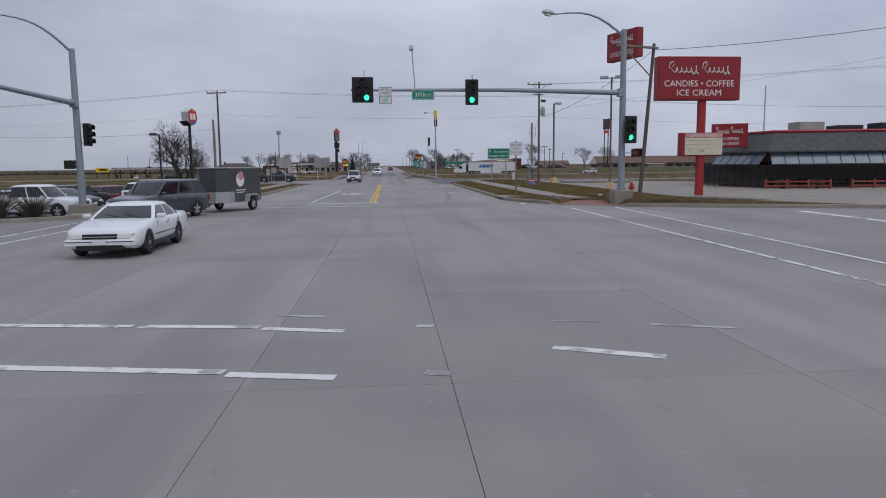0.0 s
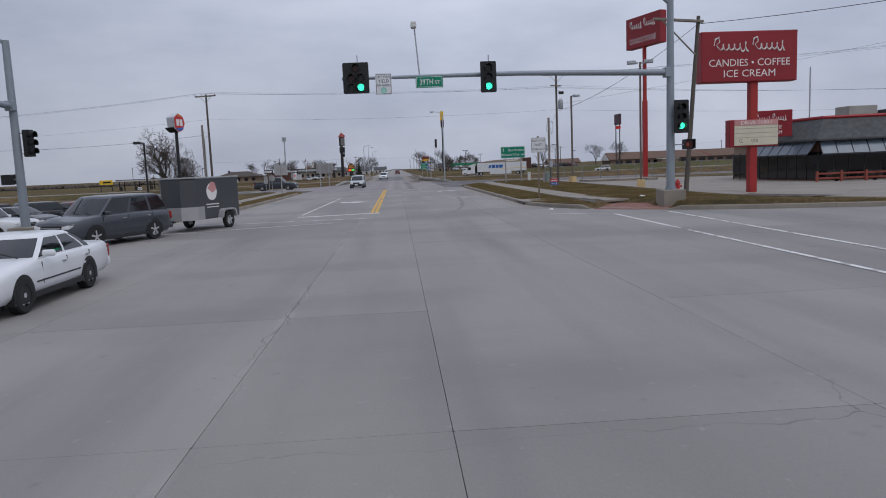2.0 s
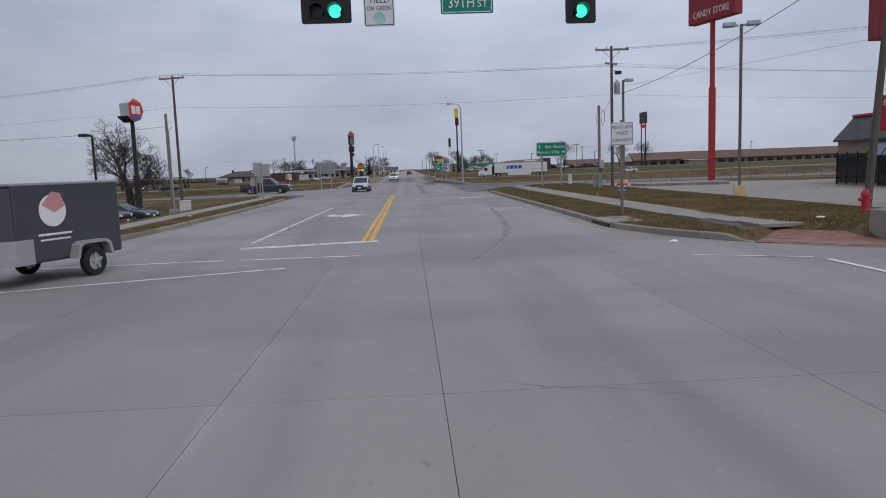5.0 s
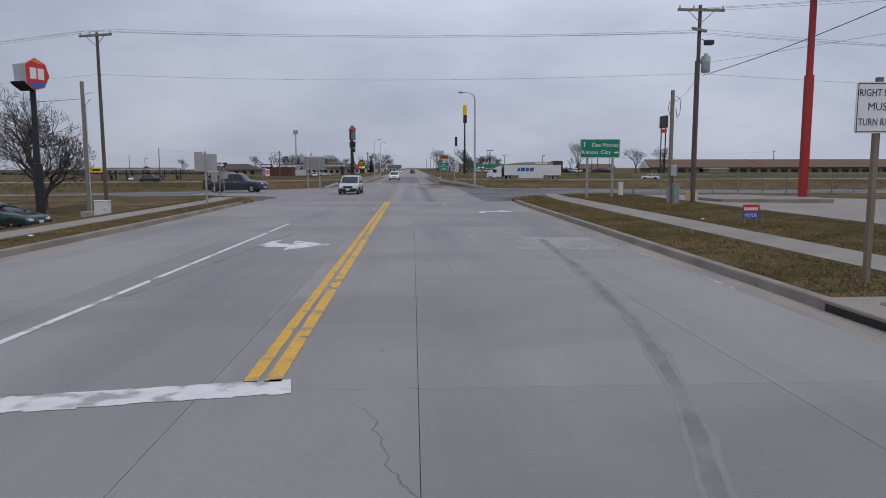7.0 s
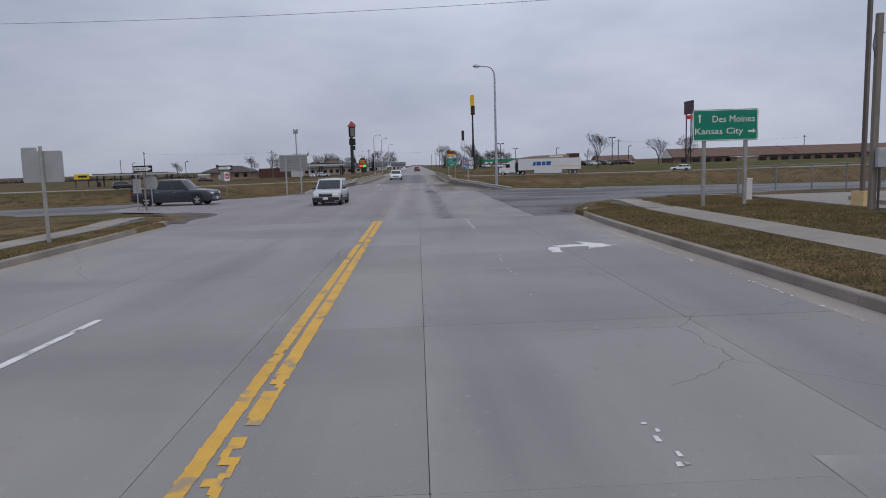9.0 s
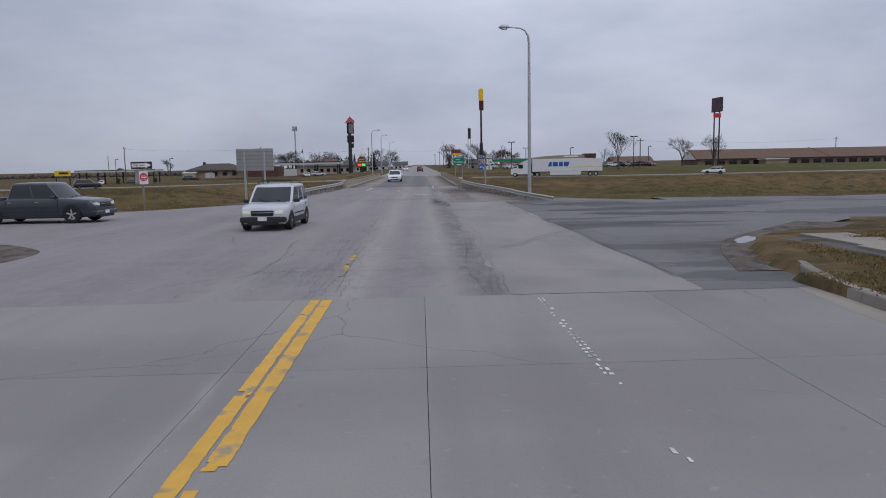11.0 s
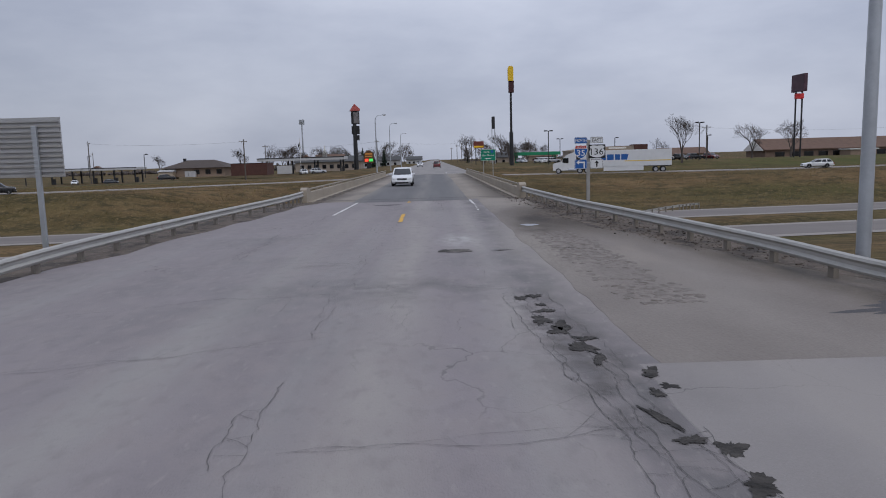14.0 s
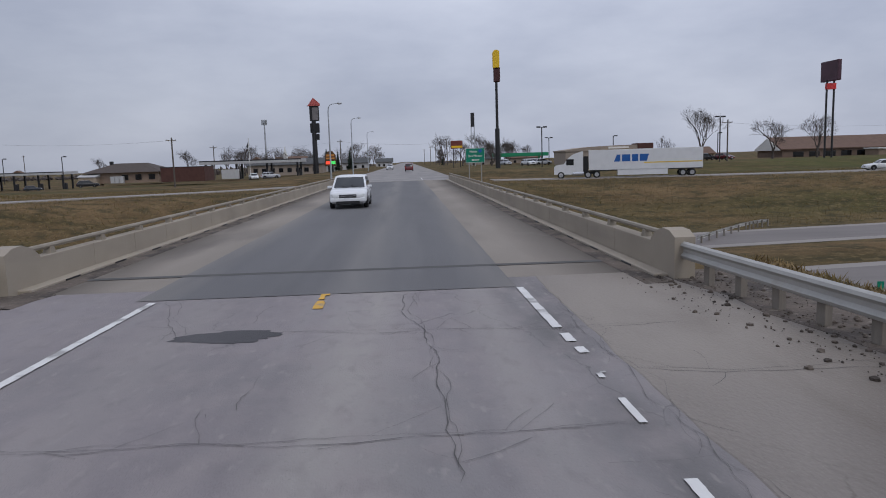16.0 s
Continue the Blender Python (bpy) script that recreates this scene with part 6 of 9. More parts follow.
tube(bm, [(0.1, -0.05, 7.2), (0.7, -0.1, 7.35)], 0.015, 5)
part("conduit", bm, GALV, short2)
cabn = thing("utility_cabinet", pose(-16.95, 80.4, land(-16.95, 80.4)), "white steel utility cabinet beside the sidewalk", "utility box")
part("cabinet", box(B(), -0.38, -0.3, -0.1, 0.38, 0.3, 1.15, 0.02), CAB, cabn)
part("lid", box(B(), -0.41, -0.33, 1.15, 0.41, 0.33, 1.21, 0.02), CAB, cabn)
part("door_handle", box(B(), 0.2, -0.33, 0.6, 0.24, -0.3, 0.75), GALV, cabn)
cab2 = thing("utility_pedestal", pose(-18.0, 80.9, land(-18.0, 80.9)), "low grey utility box beside the pole", "utility box")
part("cabinet", box(B(), -0.4, -0.25, 0, 0.4, 0.25, 0.5, 0.02), POSTG, cab2)
shoebox_lamp(-24.2, 81.0, -0.6, 6.6, "black parking lot lamp post", 180, False, DARKM)

lampr = thing("street_lamp", pose(9.1, 120.9, -0.55), "tall galvanised street lamp with a curved arm", "street lamp")
pts = [(0, 0, 0), (0, 0, 5), (0, 0, 10.6), (-0.05, 0, 11.1), (-0.25, 0, 11.45), (-0.6, 0, 11.62), (-1.3, 0, 11.68)]
part("pole", tube(B(), pts, [0.13, 0.11, 0.085, 0.07, 0.06, 0.05, 0.045], 12), GALV, lampr, smooth=True)
lamp_head(lampr, -1.25, 0, 11.68, 180, 2)
part("base_plate", tube(B(), [(0, 0, -0.3), (0, 0, 0.1)], 0.24, 12), GALV, lampr)
for y, x in ((223, -8.4), (262, -8.6), (320, -9.0)):
    copy_thing(lampr, pose(x, y, -0.9 if y < 240 else -0.3, 0, 0, 180) @ Matrix.Scale(0.9, 4))


def cable(bm, a, b, sag, r=0.014, n=14):
    a, b = Vector(a), Vector(b)
    r *= 0.62
    tube(bm, [a.lerp(b, k / n) - Vector((0, 0, 4 * sag * (k / n) * (1 - k / n))) for k in range(n + 1)], r, 4, False)


def hang(*a):
    bm = B()
    cable(bm, *a)
    tagged(new("overhead_cable", mesh_of("overhead_cable", bm, WIRE)), "dark sagging overhead cable between the poles", "cable", "overhead cables")


for dx, z, sg in ((-1.15, 11.2, 0.3), (-0.4, 11.2, 0.35), (1.15, 11.2, 0.35)):
    hang((-18.6 + dx * 0.95, 84.8 - dx * 0.3, z), (17.25 + dx * 0.1, 75.6 + dx * 0.2, 9.6 + 0.1 * dx), sg, 0.011)
    hang((-18.6 + dx * 0.95, 84.8 - dx * 0.3, z), (-75, 104 + dx, 10.6), 0.7, 0.011)
    hang((17.25 + dx, 75.7, 10.75), (75, 51 + dx, 12.6), 0.8, 0.011)
    hang((17.25 + dx * 0.1, 75.6, 9.6 + 0.1 * dx), (70, 78 + dx, 8.6), 0.6, 0.010)
hang((-18.6, 84.8, 8.4), (17.25, 75.7, 7.4), 0.35, 0.010)
hang((-18.6, 84.8, 8.4), (-75, 104, 8.0), 0.5, 0.010)
hang((17.25, 75.7, 7.4), (70, 78, 6.6), 0.5, 0.010)
hang((17.5, 75.6, 7.3), (18.45, 46.2, 9.6), 0.6, 0.028)
hang((18.45, 46.2, 9.6), (46, 34, 12.5), 0.8, 0.028)
hang((17.25, 75.7, 7.9), (48, 42, 11.5), 0.4, 0.012)
hang((17.25, 75.6, 7.3), (17.2, 79, 6.2), 0.25, 0.018)
hang((-18.6, 82.3, 6.6), (-50, 70, 6.2), 0.9, 0.02)


# ---------- guardrails and bridge ----------
W_BEAM = [(0.0, 0.155), (-0.055, 0.13), (-0.075, 0.085), (-0.02, 0.03), (-0.02, -0.03), (-0.075, -0.085), (-0.055, -0.13), (0.0, -0.155), (0.006, -0.15), (-0.045, -0.122), (-0.063, -0.083), (-0.01, -0.028), (-0.01, 0.028), (-0.063, 0.083), (-0.045, 0.122), (0.006, 0.15)]


def guardrail(path, label, mirror=1):
    e = thing("guardrail", pose(*path[0][:2], 0), label, "guardrail", "guardrails")
    o = Vector((*path[0][:2], 0))
    line = [Vector(p) - o for p in smooth_line(path, 5)]
    part("beam", sweep(B(), line, [(u * mirror, v) for u, v in W_BEAM]), RAIL, e, "weathered W-shaped steel beam")
    run, at = 0.0, 0.6
    post = mesh_of("post", box(B(), -0.055, -0.085, -1.3, 0.055, 0.085, 0.1, 0.012), GREYWOOD)
    total = sum((q - p).length for p, q in zip(line, line[1:]))
    for p, q in zip(line, line[1:]):
        seg = (q - p).length
        while run + seg >= at:
            t = (at - run) / seg
            c = p.lerp(q, t)
            d = (q - p).normalized()
            ob = new("post", post)
            ob.parent = e
            right = Vector((d.y, -d.x, 0)) * mirror
            ob.matrix_basis = Matrix.Translation(c + right * 0.09) @ Matrix.Rotation(math.atan2(d.y, d.x) - math.pi / 2, 4, "Z")
            at += 1.9 if at < total - 6.5 else 0.95
        run += seg
    return e


guardrail([(9.85, 116.2, 0.04), (8.9, 117.3, 0.2), (8.1, 119.0, 0.33), (7.85, 121.8, 0.39), (7.5, 126, 0.4), (7.05, 131.5, 0.4), (6.65, 136, 0.4), (6.15, 143, 0.46), (5.85, 146.9, 0.52)], "weathered steel guardrail on short posts along the shoulder")
guardrail([(-8.45, 119.0, 0.03), (-7.95, 121.0, 0.24), (-7.65, 123.5, 0.38), (-7.6, 127, 0.4), (-7.3, 134, 0.41), (-6.8, 140, 0.44), (-6.45, 143.5, 0.48), (-6.35, 147.4, 0.52)], "weathered steel guardrail on short posts along the shoulder", -1)
guardrail([(24.5, 189.5, -4.7), (30.0, 195.5, -4.65), (34.5, 199.9, -4.65), (36.6, 201.3, -4.7)], "low steel guardrail beside the highway")

bridge = thing("bridge", pose(0, 147, 0), "concrete road bridge over the sunken highway", "bridge")
part("deck", box(B(), -6.9, 0, -1.1, 6.6, 66.5, -0.05, 0.03), PARAPET, bridge, "concrete bridge deck")
for y in (21, 31.5, 44):
    bm = B()
    box(bm, -6.4, y - 0.6, -1.9, 6.1, y + 0.6, -1.1, 0.05)
    for x in (-5, 0, 4.7):
        tube(bm, [(x, y, -5.6), (x, y, -1.8)], 0.45, 14)
    part("pier", bm, PARAPET, bridge)


def parapet(x, y0, y1, side):
    """Concrete wall with a rail on brackets; side: +1 right of the road."""
    e = thing("bridge_parapet", pose(x, y0, 0), "tan concrete bridge parapet with a steel top rail", "bridge parapet", "bridge parapets")
    L = y1 - y0
    s = side
    part("kerb_step", box(B(), min(-0.28 * s, 0), 0.3, -0.3, max(-0.28 * s, 0), L, 0.06, 0.02), PARAPET, e)
    for k in range(int((L - 1.2) / 2.42)):
        y = 1.2 + 2.42 * k
        part("wall_panel", box(B(), min(0, 0.28 * s), y, -0.3, max(0, 0.28 * s), y + 2.41, 0.56, 0.015), PARAPET, e)
    part("end_block", prism(B(), [(0.0, -0.3), (0.0, 0.74), (0.25, 0.84), (0.6, 0.86), (0.95, 0.76), (1.2, 0.6), (1.2, -0.3)], min(-0.03 * s, 0.34 * s), max(-0.03 * s, 0.34 * s), "x"), PARAPET, e, "rounded concrete end block")
    part("top_rail", tube(B(), [(0.14 * s, 0.9, 0.72), (0.14 * s, L, 0.72)], 0.055, 8), RAILTAN, e, "weathered tan top rail")
    for k in range(int(L / 2.42)):
        part("rail_bracket", prism(B(), [(-0.12, 0.55), (0.12, 0.55), (0.05, 0.7), (-0.05, 0.7)], min(0.06 * s, 0.22 * s), max(0.06 * s, 0.22 * s), "x"), RAILTAN, e, m=pose(0, 1.9 + 2.42 * k, 0))
    for k in range(int(L / 2.42)):
        # solid black blocks drawn as slots, their inner shade put into the colour
        part("drain_slot", box(B(), min(-0.3 * s, -0.27 * s), 1.6 + 2.42 * k, -0.02, max(-0.3 * s, -0.27 * s), 2.2 + 2.42 * k, 0.045), BLACK, e)
    return e


parapet(5.75, 146.3, 213.4, 1)
parapet(-6.15, 147.2, 213.4, -1)


# ---------- shop signs ----------
def swash(bm, x, z, w, h, y):
    """Plain flowing pen loops in place of a trade name: a tall opening bow, then small even loops."""
    a, b, n = x - w / 2, x + w / 2, 5
    pts = [(a, z + h * 0.02), (a + 0.03 * w, z + h * 0.42), (a + 0.13 * w, z + h * 0.52), (a + 0.16 * w, z + h * 0.25), (a + 0.06 * w, z + h * 0.02), (a + 0.17 * w, z - h * 0.28)]
    for k in range(1, 12 * n + 1):
        t = k / (12 * n)
        pts.append((a + (0.18 + 0.8 * t) * w + 0.035 * w * math.sin(2 * math.pi * n * t), z - h * 0.1 - h * 0.2 * math.cos(2 * math.pi * n * t) * (1.6 if t > 1 - 1.1 / n else 1.0)))
    return tube(bm, [(u, y, v) for u, v in pts], [0.055 * h * (0.75 + 0.35 * math.sin(k * 1.1)) for k in range(len(pts))], 5)


def cabinet_sign(parent, w, h, depth, m, lines, trade=True, nm="cabinet"):
    c = part(nm, box(B(), -w / 2, 0, -h / 2, w / 2, depth, h / 2, 0.05), REDSIGN, parent, "red sign cabinet", m=m)
    part("face", panel(w - 0.12, h - 0.12, 0.05, -0.01, 0.004), REDSIGN, c)
    if trade:
        for u, ww in ((-0.19, 0.36), (0.2, 0.34)):
            part("trade_stroke", swash(B(), w * u, h * 0.22, w * ww, h * 0.3, -0.03), LETTER, c, "white flowing pen stroke")
    for s, z, hh, ww in lines:
        text_part(c, s, 0, -0.016, z, hh, LETTER, ww)
    return c


big = thing("pole_sign", pose(23.15, 49.2, land(23.15, 49.2)), "large red shop sign on a red post with white lettering", "shop sign")
part("post", box(B(), -0.23, -0.23, -0.4, 0.23, 0.23, 7.0, 0.02), REDPOST, big, "square red post")
zb = land(23.15, 49.2)
cabinet_sign(big, 5.98, 2.98, 0.75, pose(-0.4, -0.4, 8.12 - zb, 0, 0, 1), [("CANDIES • COFFEE", -0.35, 0.42, 5.05), ("ICE CREAM", -0.98, 0.42, 3.2)])
dt = part("letter_board_case", box(B(), -1.55, -0.3, 2.75 - zb, 1.5, 0.3, 4.4 - zb, 0.04), REDSIGN, big, "red case of the letter board")
part("board", panel(2.72, 1.2, 0.02, -0.325, -0.3, 0.1, 3.45 - zb), CREAM, dt, "cream letter board")
part("header", panel(2.72, 0.34, 0.02, -0.325, -0.3, 0.1, 4.2 - zb), PINK, dt, "faded pink header")
text_part(dt, "DRIVE-THRU", 0.1, -0.33, 4.2 - zb, 0.2, LETTER, 1.9)
text_part(dt, "CL", -0.85, -0.33, 3.12 - zb, 0.2, SIGNK, 0.24)
text_part(dt, "OSD", 0.0, -0.33, 3.12 - zb, 0.2, SIGNK, 0.42)
for k in range(3):
    part("letter_track", box(B(), -1.2, -0.332, 3.3 + 0.27 * k - zb, 1.4, -0.326, 3.325 + 0.27 * k - zb), POSTG, dt)

tall = thing("pole_sign", pose(30.5, 88.0, land(30.5, 88.0)), "tall red shop sign on a stepped red post", "shop sign")
part("lower_post", box(B(), -0.25, -0.25, -0.4, 0.25, 0.25, 9.1, 0.02), REDPOST, tall)
part("upper_post", box(B(), -0.18, -0.18, 9.1, 0.18, 0.18, 15.5, 0.02), REDPOST, tall)
cabinet_sign(tall, 6.0, 3.5, 0.9, pose(-0.25, -0.1, 17.0, 0, 0, -71), [("CANDY STORE", -0.95, 0.6, 4.6)])
islet = thing("sign_island", pose(27.0, 85.2, land(27, 85.2)), "raised concrete planting island round the sign post", "kerb island")
part("kerb_ring", prism(B(), [(-4.2, -0.8), (3.2, -1.6), (4.0, 0.2), (3.8, 4.6), (-3.6, 5.0), (-4.6, 2.0)], -0.3, 0.28, "z"), KERB, islet)

# ---------- the shop ----------
shop = thing("shop_building", pose(0, 0, 0), "low dark shop with mansard roof, tinted windows and red trim", "building")
WALL = [(35.1, 75.6), (35.3, 71.0), (36.2, 63.4), (48.0, 61.0), (66.0, 57.5)]
for i, ((ax, ay), (bx, by)) in enumerate(zip(WALL, WALL[1:])):
    L = math.hypot(bx - ax, by - ay)
    yaw = math.degrees(math.atan2(by - ay, bx - ax))
    side = part("wall", box(B(), 0, 0.0, -0.5, L, 0.25, 3.4), TANWALL if i == 0 else DKBRICK, shop, m=pose(ax, ay, 0, 0, 0, yaw))
    n = max(2, round(L / 1.25))
    for k in range(n):
        part("window_pane", box(B(), L * k / n + 0.04, -0.05, 0.05, L * (k + 1) / n - 0.04, -0.005, 2.25), DARKGLASS, side)
        part("mullion", box(B(), L * k / n - 0.035, -0.08, -0.2, L * k / n + 0.035, -0.0, 2.4), DARKM, side)
    if i > 0:
        for k in range(n):
            a, b = L * k / n + 0.03, L * (k + 1) / n - 0.03
            bm = B()
            vs = [bm.verts.new(p) for p in ((a, -1.0, 2.08), (b, -1.0, 2.08), (b, -0.1, 3.25), (a, -0.1, 3.25), (a, -0.98, 2.02), (b, -0.98, 2.02), (b, -0.08, 3.19), (a, -0.08, 3.19))]
            for f in ((0, 1, 2, 3), (7, 6, 5, 4), (0, 4, 5, 1), (1, 5, 6, 2), (2, 6, 7, 3), (3, 7, 4, 0)):
                bm.faces.new([vs[j] for j in f])
            part("awning_pane", bm, AWNGLASS, side, "sloped grey glazing")
            part("awning_bar", tube(B(), [(a - 0.03, -1.02, 2.07), (a - 0.03, -0.1, 3.27)], 0.035, 4), DARKM, side)
        part("awning_gutter", box(B(), -0.1, -1.08, 1.98, L + 0.1, -0.98, 2.1, 0.01), DARKM, side)
bm = B()
low = [Vector((x, y, 3.3)) for x, y in ((34.7, 75.6), (34.9, 70.8), (35.7, 62.8), (48.0, 60.4), (66.0, 56.9))]
high = [Vector((x, y, 5.0)) for x, y in ((36.3, 75.6), (36.5, 71.3), (37.2, 64.3), (48.4, 62.2), (66.3, 58.8))]
a, b = [bm.verts.new(v) for v in low], [bm.verts.new(v) for v in high]
c = [bm.verts.new(v + Vector((0, 0, -0.15))) for v in low]
for k in range(4):
    bm.faces.new((a[k], a[k + 1], b[k + 1], b[k]))
    bm.faces.new((c[k], c[k + 1], a[k + 1], a[k]))
part("mansard_roof", bm, SHINGLE, shop, "dark shingled mansard")
part("trim", tube(B(), [v + Vector((0, 0, 0.1)) for v in high], 0.14, 6), REDTRIM, shop, "red roof trim")
bm = B()
sheet(bm, [(v.x, v.y) for v in high] + [(75, 80), (40, 80)], 4.9)
part("flat_roof", bm, SHINGLE, shop)
bm = B()
sheet(bm, [(35.1, 75.6), (35.3, 71.0), (36.2, 63.4), (48.0, 61.0), (66.0, 57.5), (75, 80)], -0.05)
part("floor_slab", bm, KERB, shop)
cabinet_sign(shop, 3.3, 2.3, 0.4, pose(34.1, 66.9, 4.85, 0, 0, -26), [("COFFEE", -0.3, 0.28, 1.7), ("ICE CREAM", -0.75, 0.28, 1.7)], nm="wall_sign")
for x, y, w, h, m_ in ((42.5, 68, 2.6, 1.15, HVAC), (46.5, 68, 2.6, 0.8, DARKM), (50.0, 66.5, 3.0, 0.95, DARKM)):
    part("rooftop_unit", box(B(), x - w / 2, y - 1, 4.9, x + w / 2, y + 1, 5.0 + h, 0.04), m_, shop)
part("vent_pipe", tube(B(), [(37.6, 67, 4.9), (37.6, 67, 9.6)], 0.06, 8), GALV, shop)
fence = thing("rail_fence", pose(34.8, 61.2, -0.2), "low red-painted two-rail timber fence", "fence")
for k in range(9):
    part("post", box(B(), 1.75 * k - 0.08, -0.42 * k - 0.08, -0.2, 1.75 * k + 0.08, -0.42 * k + 0.08, 0.92, 0.01), FENCERED, fence)
for k in (0, 1, 2, 4, 5, 6, 7):
    for z in (0.35, 0.72):
        part("rail", box(B(), 0.0, -0.03, z - 0.07, 1.8, 0.03, z + 0.07, 0.01), FENCERED, fence, m=pose(1.75 * k, -0.42 * k, 0, 0, 0, -13.5))
shrub = B()
for k in range(260):
    r = rng(k)
    a, d = r.uniform(0, 6.28), r.uniform(0.2, 0.9)
    tube(shrub, [(0, 0, 0), (d * math.cos(a) * 0.5, d * math.sin(a) * 0.5, r.uniform(0.2, 0.6)), (d * math.cos(a), d * math.sin(a), r.uniform(0.4, 1.0))], [0.015, 0.01, 0.003], 3, False)
sh_me = mesh_of("shrub", shrub, BARK)
for x, y, z, s in ((36.6, 61.5, -0.15, 1.0), (39.2, 60.6, -0.15, 0.9), (-16.9, 33.9, -0.1, 1.75), (-18.6, 33.5, -0.15, 1.5), (-15.4, 34.6, 0.0, 1.3)):
    ob = new("bare_shrub", sh_me)
    ob.matrix_basis = pose(x, y, z, 0, 0, x * 40) @ Matrix.Scale(s, 4)
    tagged(ob, "bare brown leafless shrub", "shrub", "bare shrubs")
hyd = thing("fire_hydrant", pose(16.6, 44.6, land(16.6, 44.6)), "dark red fire hydrant in the grass", "hydrant")
part("barrel", tube(B(), [(0, 0, -0.1), (0, 0, 0.05), (0, 0, 0.06), (0, 0, 0.5)], [0.17, 0.17, 0.12, 0.12], 12), SIGNR, hyd, smooth=True)
part("bonnet", tube(B(), [(0, 0, 0.5), (0, 0, 0.55), (0, 0, 0.68), (0, 0, 0.75)], [0.16, 0.15, 0.09, 0.03], 12), REDPOST, hyd, smooth=True)
bm = B()
tube(bm, [(-0.22, 0, 0.38), (0.22, 0, 0.38)], 0.06, 8)
part("outlets", bm, SIGNR, hyd)

# ---------- hexagon sign over the left lot ----------
dq = thing("pole_sign", pose(-20.85, 80.9, -0.5), "red hexagonal restaurant sign on a black post", "shop sign")
part("post", tube(B(), [(0, 0, -0.3), (0, 0, 3.1), (0, 0, 3.15), (0, 0, 7.6)], [0.26, 0.26, 0.16, 0.16], 12), DARKM, dq)
hexa = [(-0.15, 1.1), (0.75, 0.75), (1.05, -0.05), (0.6, -0.85), (-0.2, -1.1), (-0.9, -0.7), (-1.0, 0.6)]
body = part("cabinet", prism(B(), hexa, 0.0, 1.0), mat("silver_sign_side", (0.5, 0.51, 0.53), 0.4, 0.3, var=0.2, scale=1.2), dq, "grey sign cabinet sides", m=pose(0.5, -0.35, 8.35, 0, 0, 72) @ Matrix.Scale(0.86, 4))
part("face", prism(B(), [(0.96 * u, 0.96 * v) for u, v in hexa], -0.03, -0.002), mat("bright_red_face", (0.55, 0.03, 0.03), 0.4, var=0.06), body, "red sign face")
part("orange_swoosh", prism(B(), [(-0.5, 0.85), (-0.1, 0.98), (0.62, 0.68), (0.2, 0.72)], -0.04, -0.031), mat("orange_face", (0.7, 0.25, 0.03), 0.4), body)
part("blue_swoosh", prism(B(), [(-0.75, -0.62), (-0.2, -0.98), (0.5, -0.75), (0.75, -0.45), (0.1, -0.62)], -0.04, -0.031), mat("blue_face", (0.02, 0.13, 0.5), 0.4), body)
bm = B()
for x in (-0.62, 0.02):
    part("white_mark", box(B(), x, -0.045, -0.35, x + 0.52, -0.032, 0.4), LETTER, body, "plain white mark")
part("dark_band", prism(B(), [(-1.02, -0.55), (-0.92, -0.72), (-0.2, -1.12), (-0.2, -0.95)], 0.1, 1.28), DARKM, body)


# ---------- vehicles ----------
def wheel_mesh(r, w):
    bm = B()
    prof = [(r * 0.62, -w / 2), (r * 0.92, -w / 2), (r, -w * 0.36), (r, w * 0.36), (r * 0.92, w / 2), (r * 0.62, w / 2)]
    n = 22
    rings = [[bm.verts.new((u, v_r * math.cos(a), v_r * math.sin(a))) for v_r, u in prof] for a in (2 * math.pi * k / n for k in range(n))]
    for k in range(n):
        p, q = rings[k], rings[(k + 1) % n]
        for j in range(len(prof)):
            bm.faces.new((p[j], p[(j + 1) % len(prof)], q[(j + 1) % len(prof)], q[j]))
    return mesh_of("tyre", bm, RUBBER, True)


def rim_mesh(r, w):
    bm = B()
    prism(bm, [(0.62 * r * math.cos(k * math.pi / 10), 0.62 * r * math.sin(k * math.pi / 10)) for k in range(20)], -w * 0.2, w * 0.2, "x")
    for k in range(5):
        a = 2 * math.pi * k / 5
        box(bm, -w * 0.46, -r * 0.08, r * 0.1, w * 0.46, r * 0.08, r * 0.6, 0.0, Matrix.Rotation(a, 4, "X"))
    prism(bm, [(0.15 * r * math.cos(k * math.pi / 6), 0.15 * r * math.sin(k * math.pi / 6)) for k in range(12)], -w * 0.48, w * 0.48, "x")
    return mesh_of("rim", bm, RIM)


WHEELS = {}


def add_wheels(e, spots, r, w=0.22):
    key = (round(r, 2), w)
    if key not in WHEELS:
        WHEELS[key] = (wheel_mesh(r, w), rim_mesh(r, w))
    for x, y in spots:
        t = new("tyre", WHEELS[key][0])
        t.parent, t.matrix_basis = e, pose(x, y, r)
        q = new("rim", WHEELS[key][1])
        q.parent = t


def pane(bm, c, inset, off, thick=0.012):
    """A thin pane inside four corners, lifted along their normal."""
    c = [Vector(v) for v in c]
    mid = sum(c, Vector()) / 4
    nrm = (c[1] - c[0]).cross(c[3] - c[0]).normalized()
    q = [v + (mid - v).normalized() * inset for v in c]
    o = [bm.verts.new(v + nrm * off) for v in q]
    i = [bm.verts.new(v + nrm * (off - thick)) for v in q]
    bm.faces.new(o)
    for k in range(4):
        bm.faces.new((o[k], i[k], i[(k + 1) % 4], o[(k + 1) % 4]))
    return bm


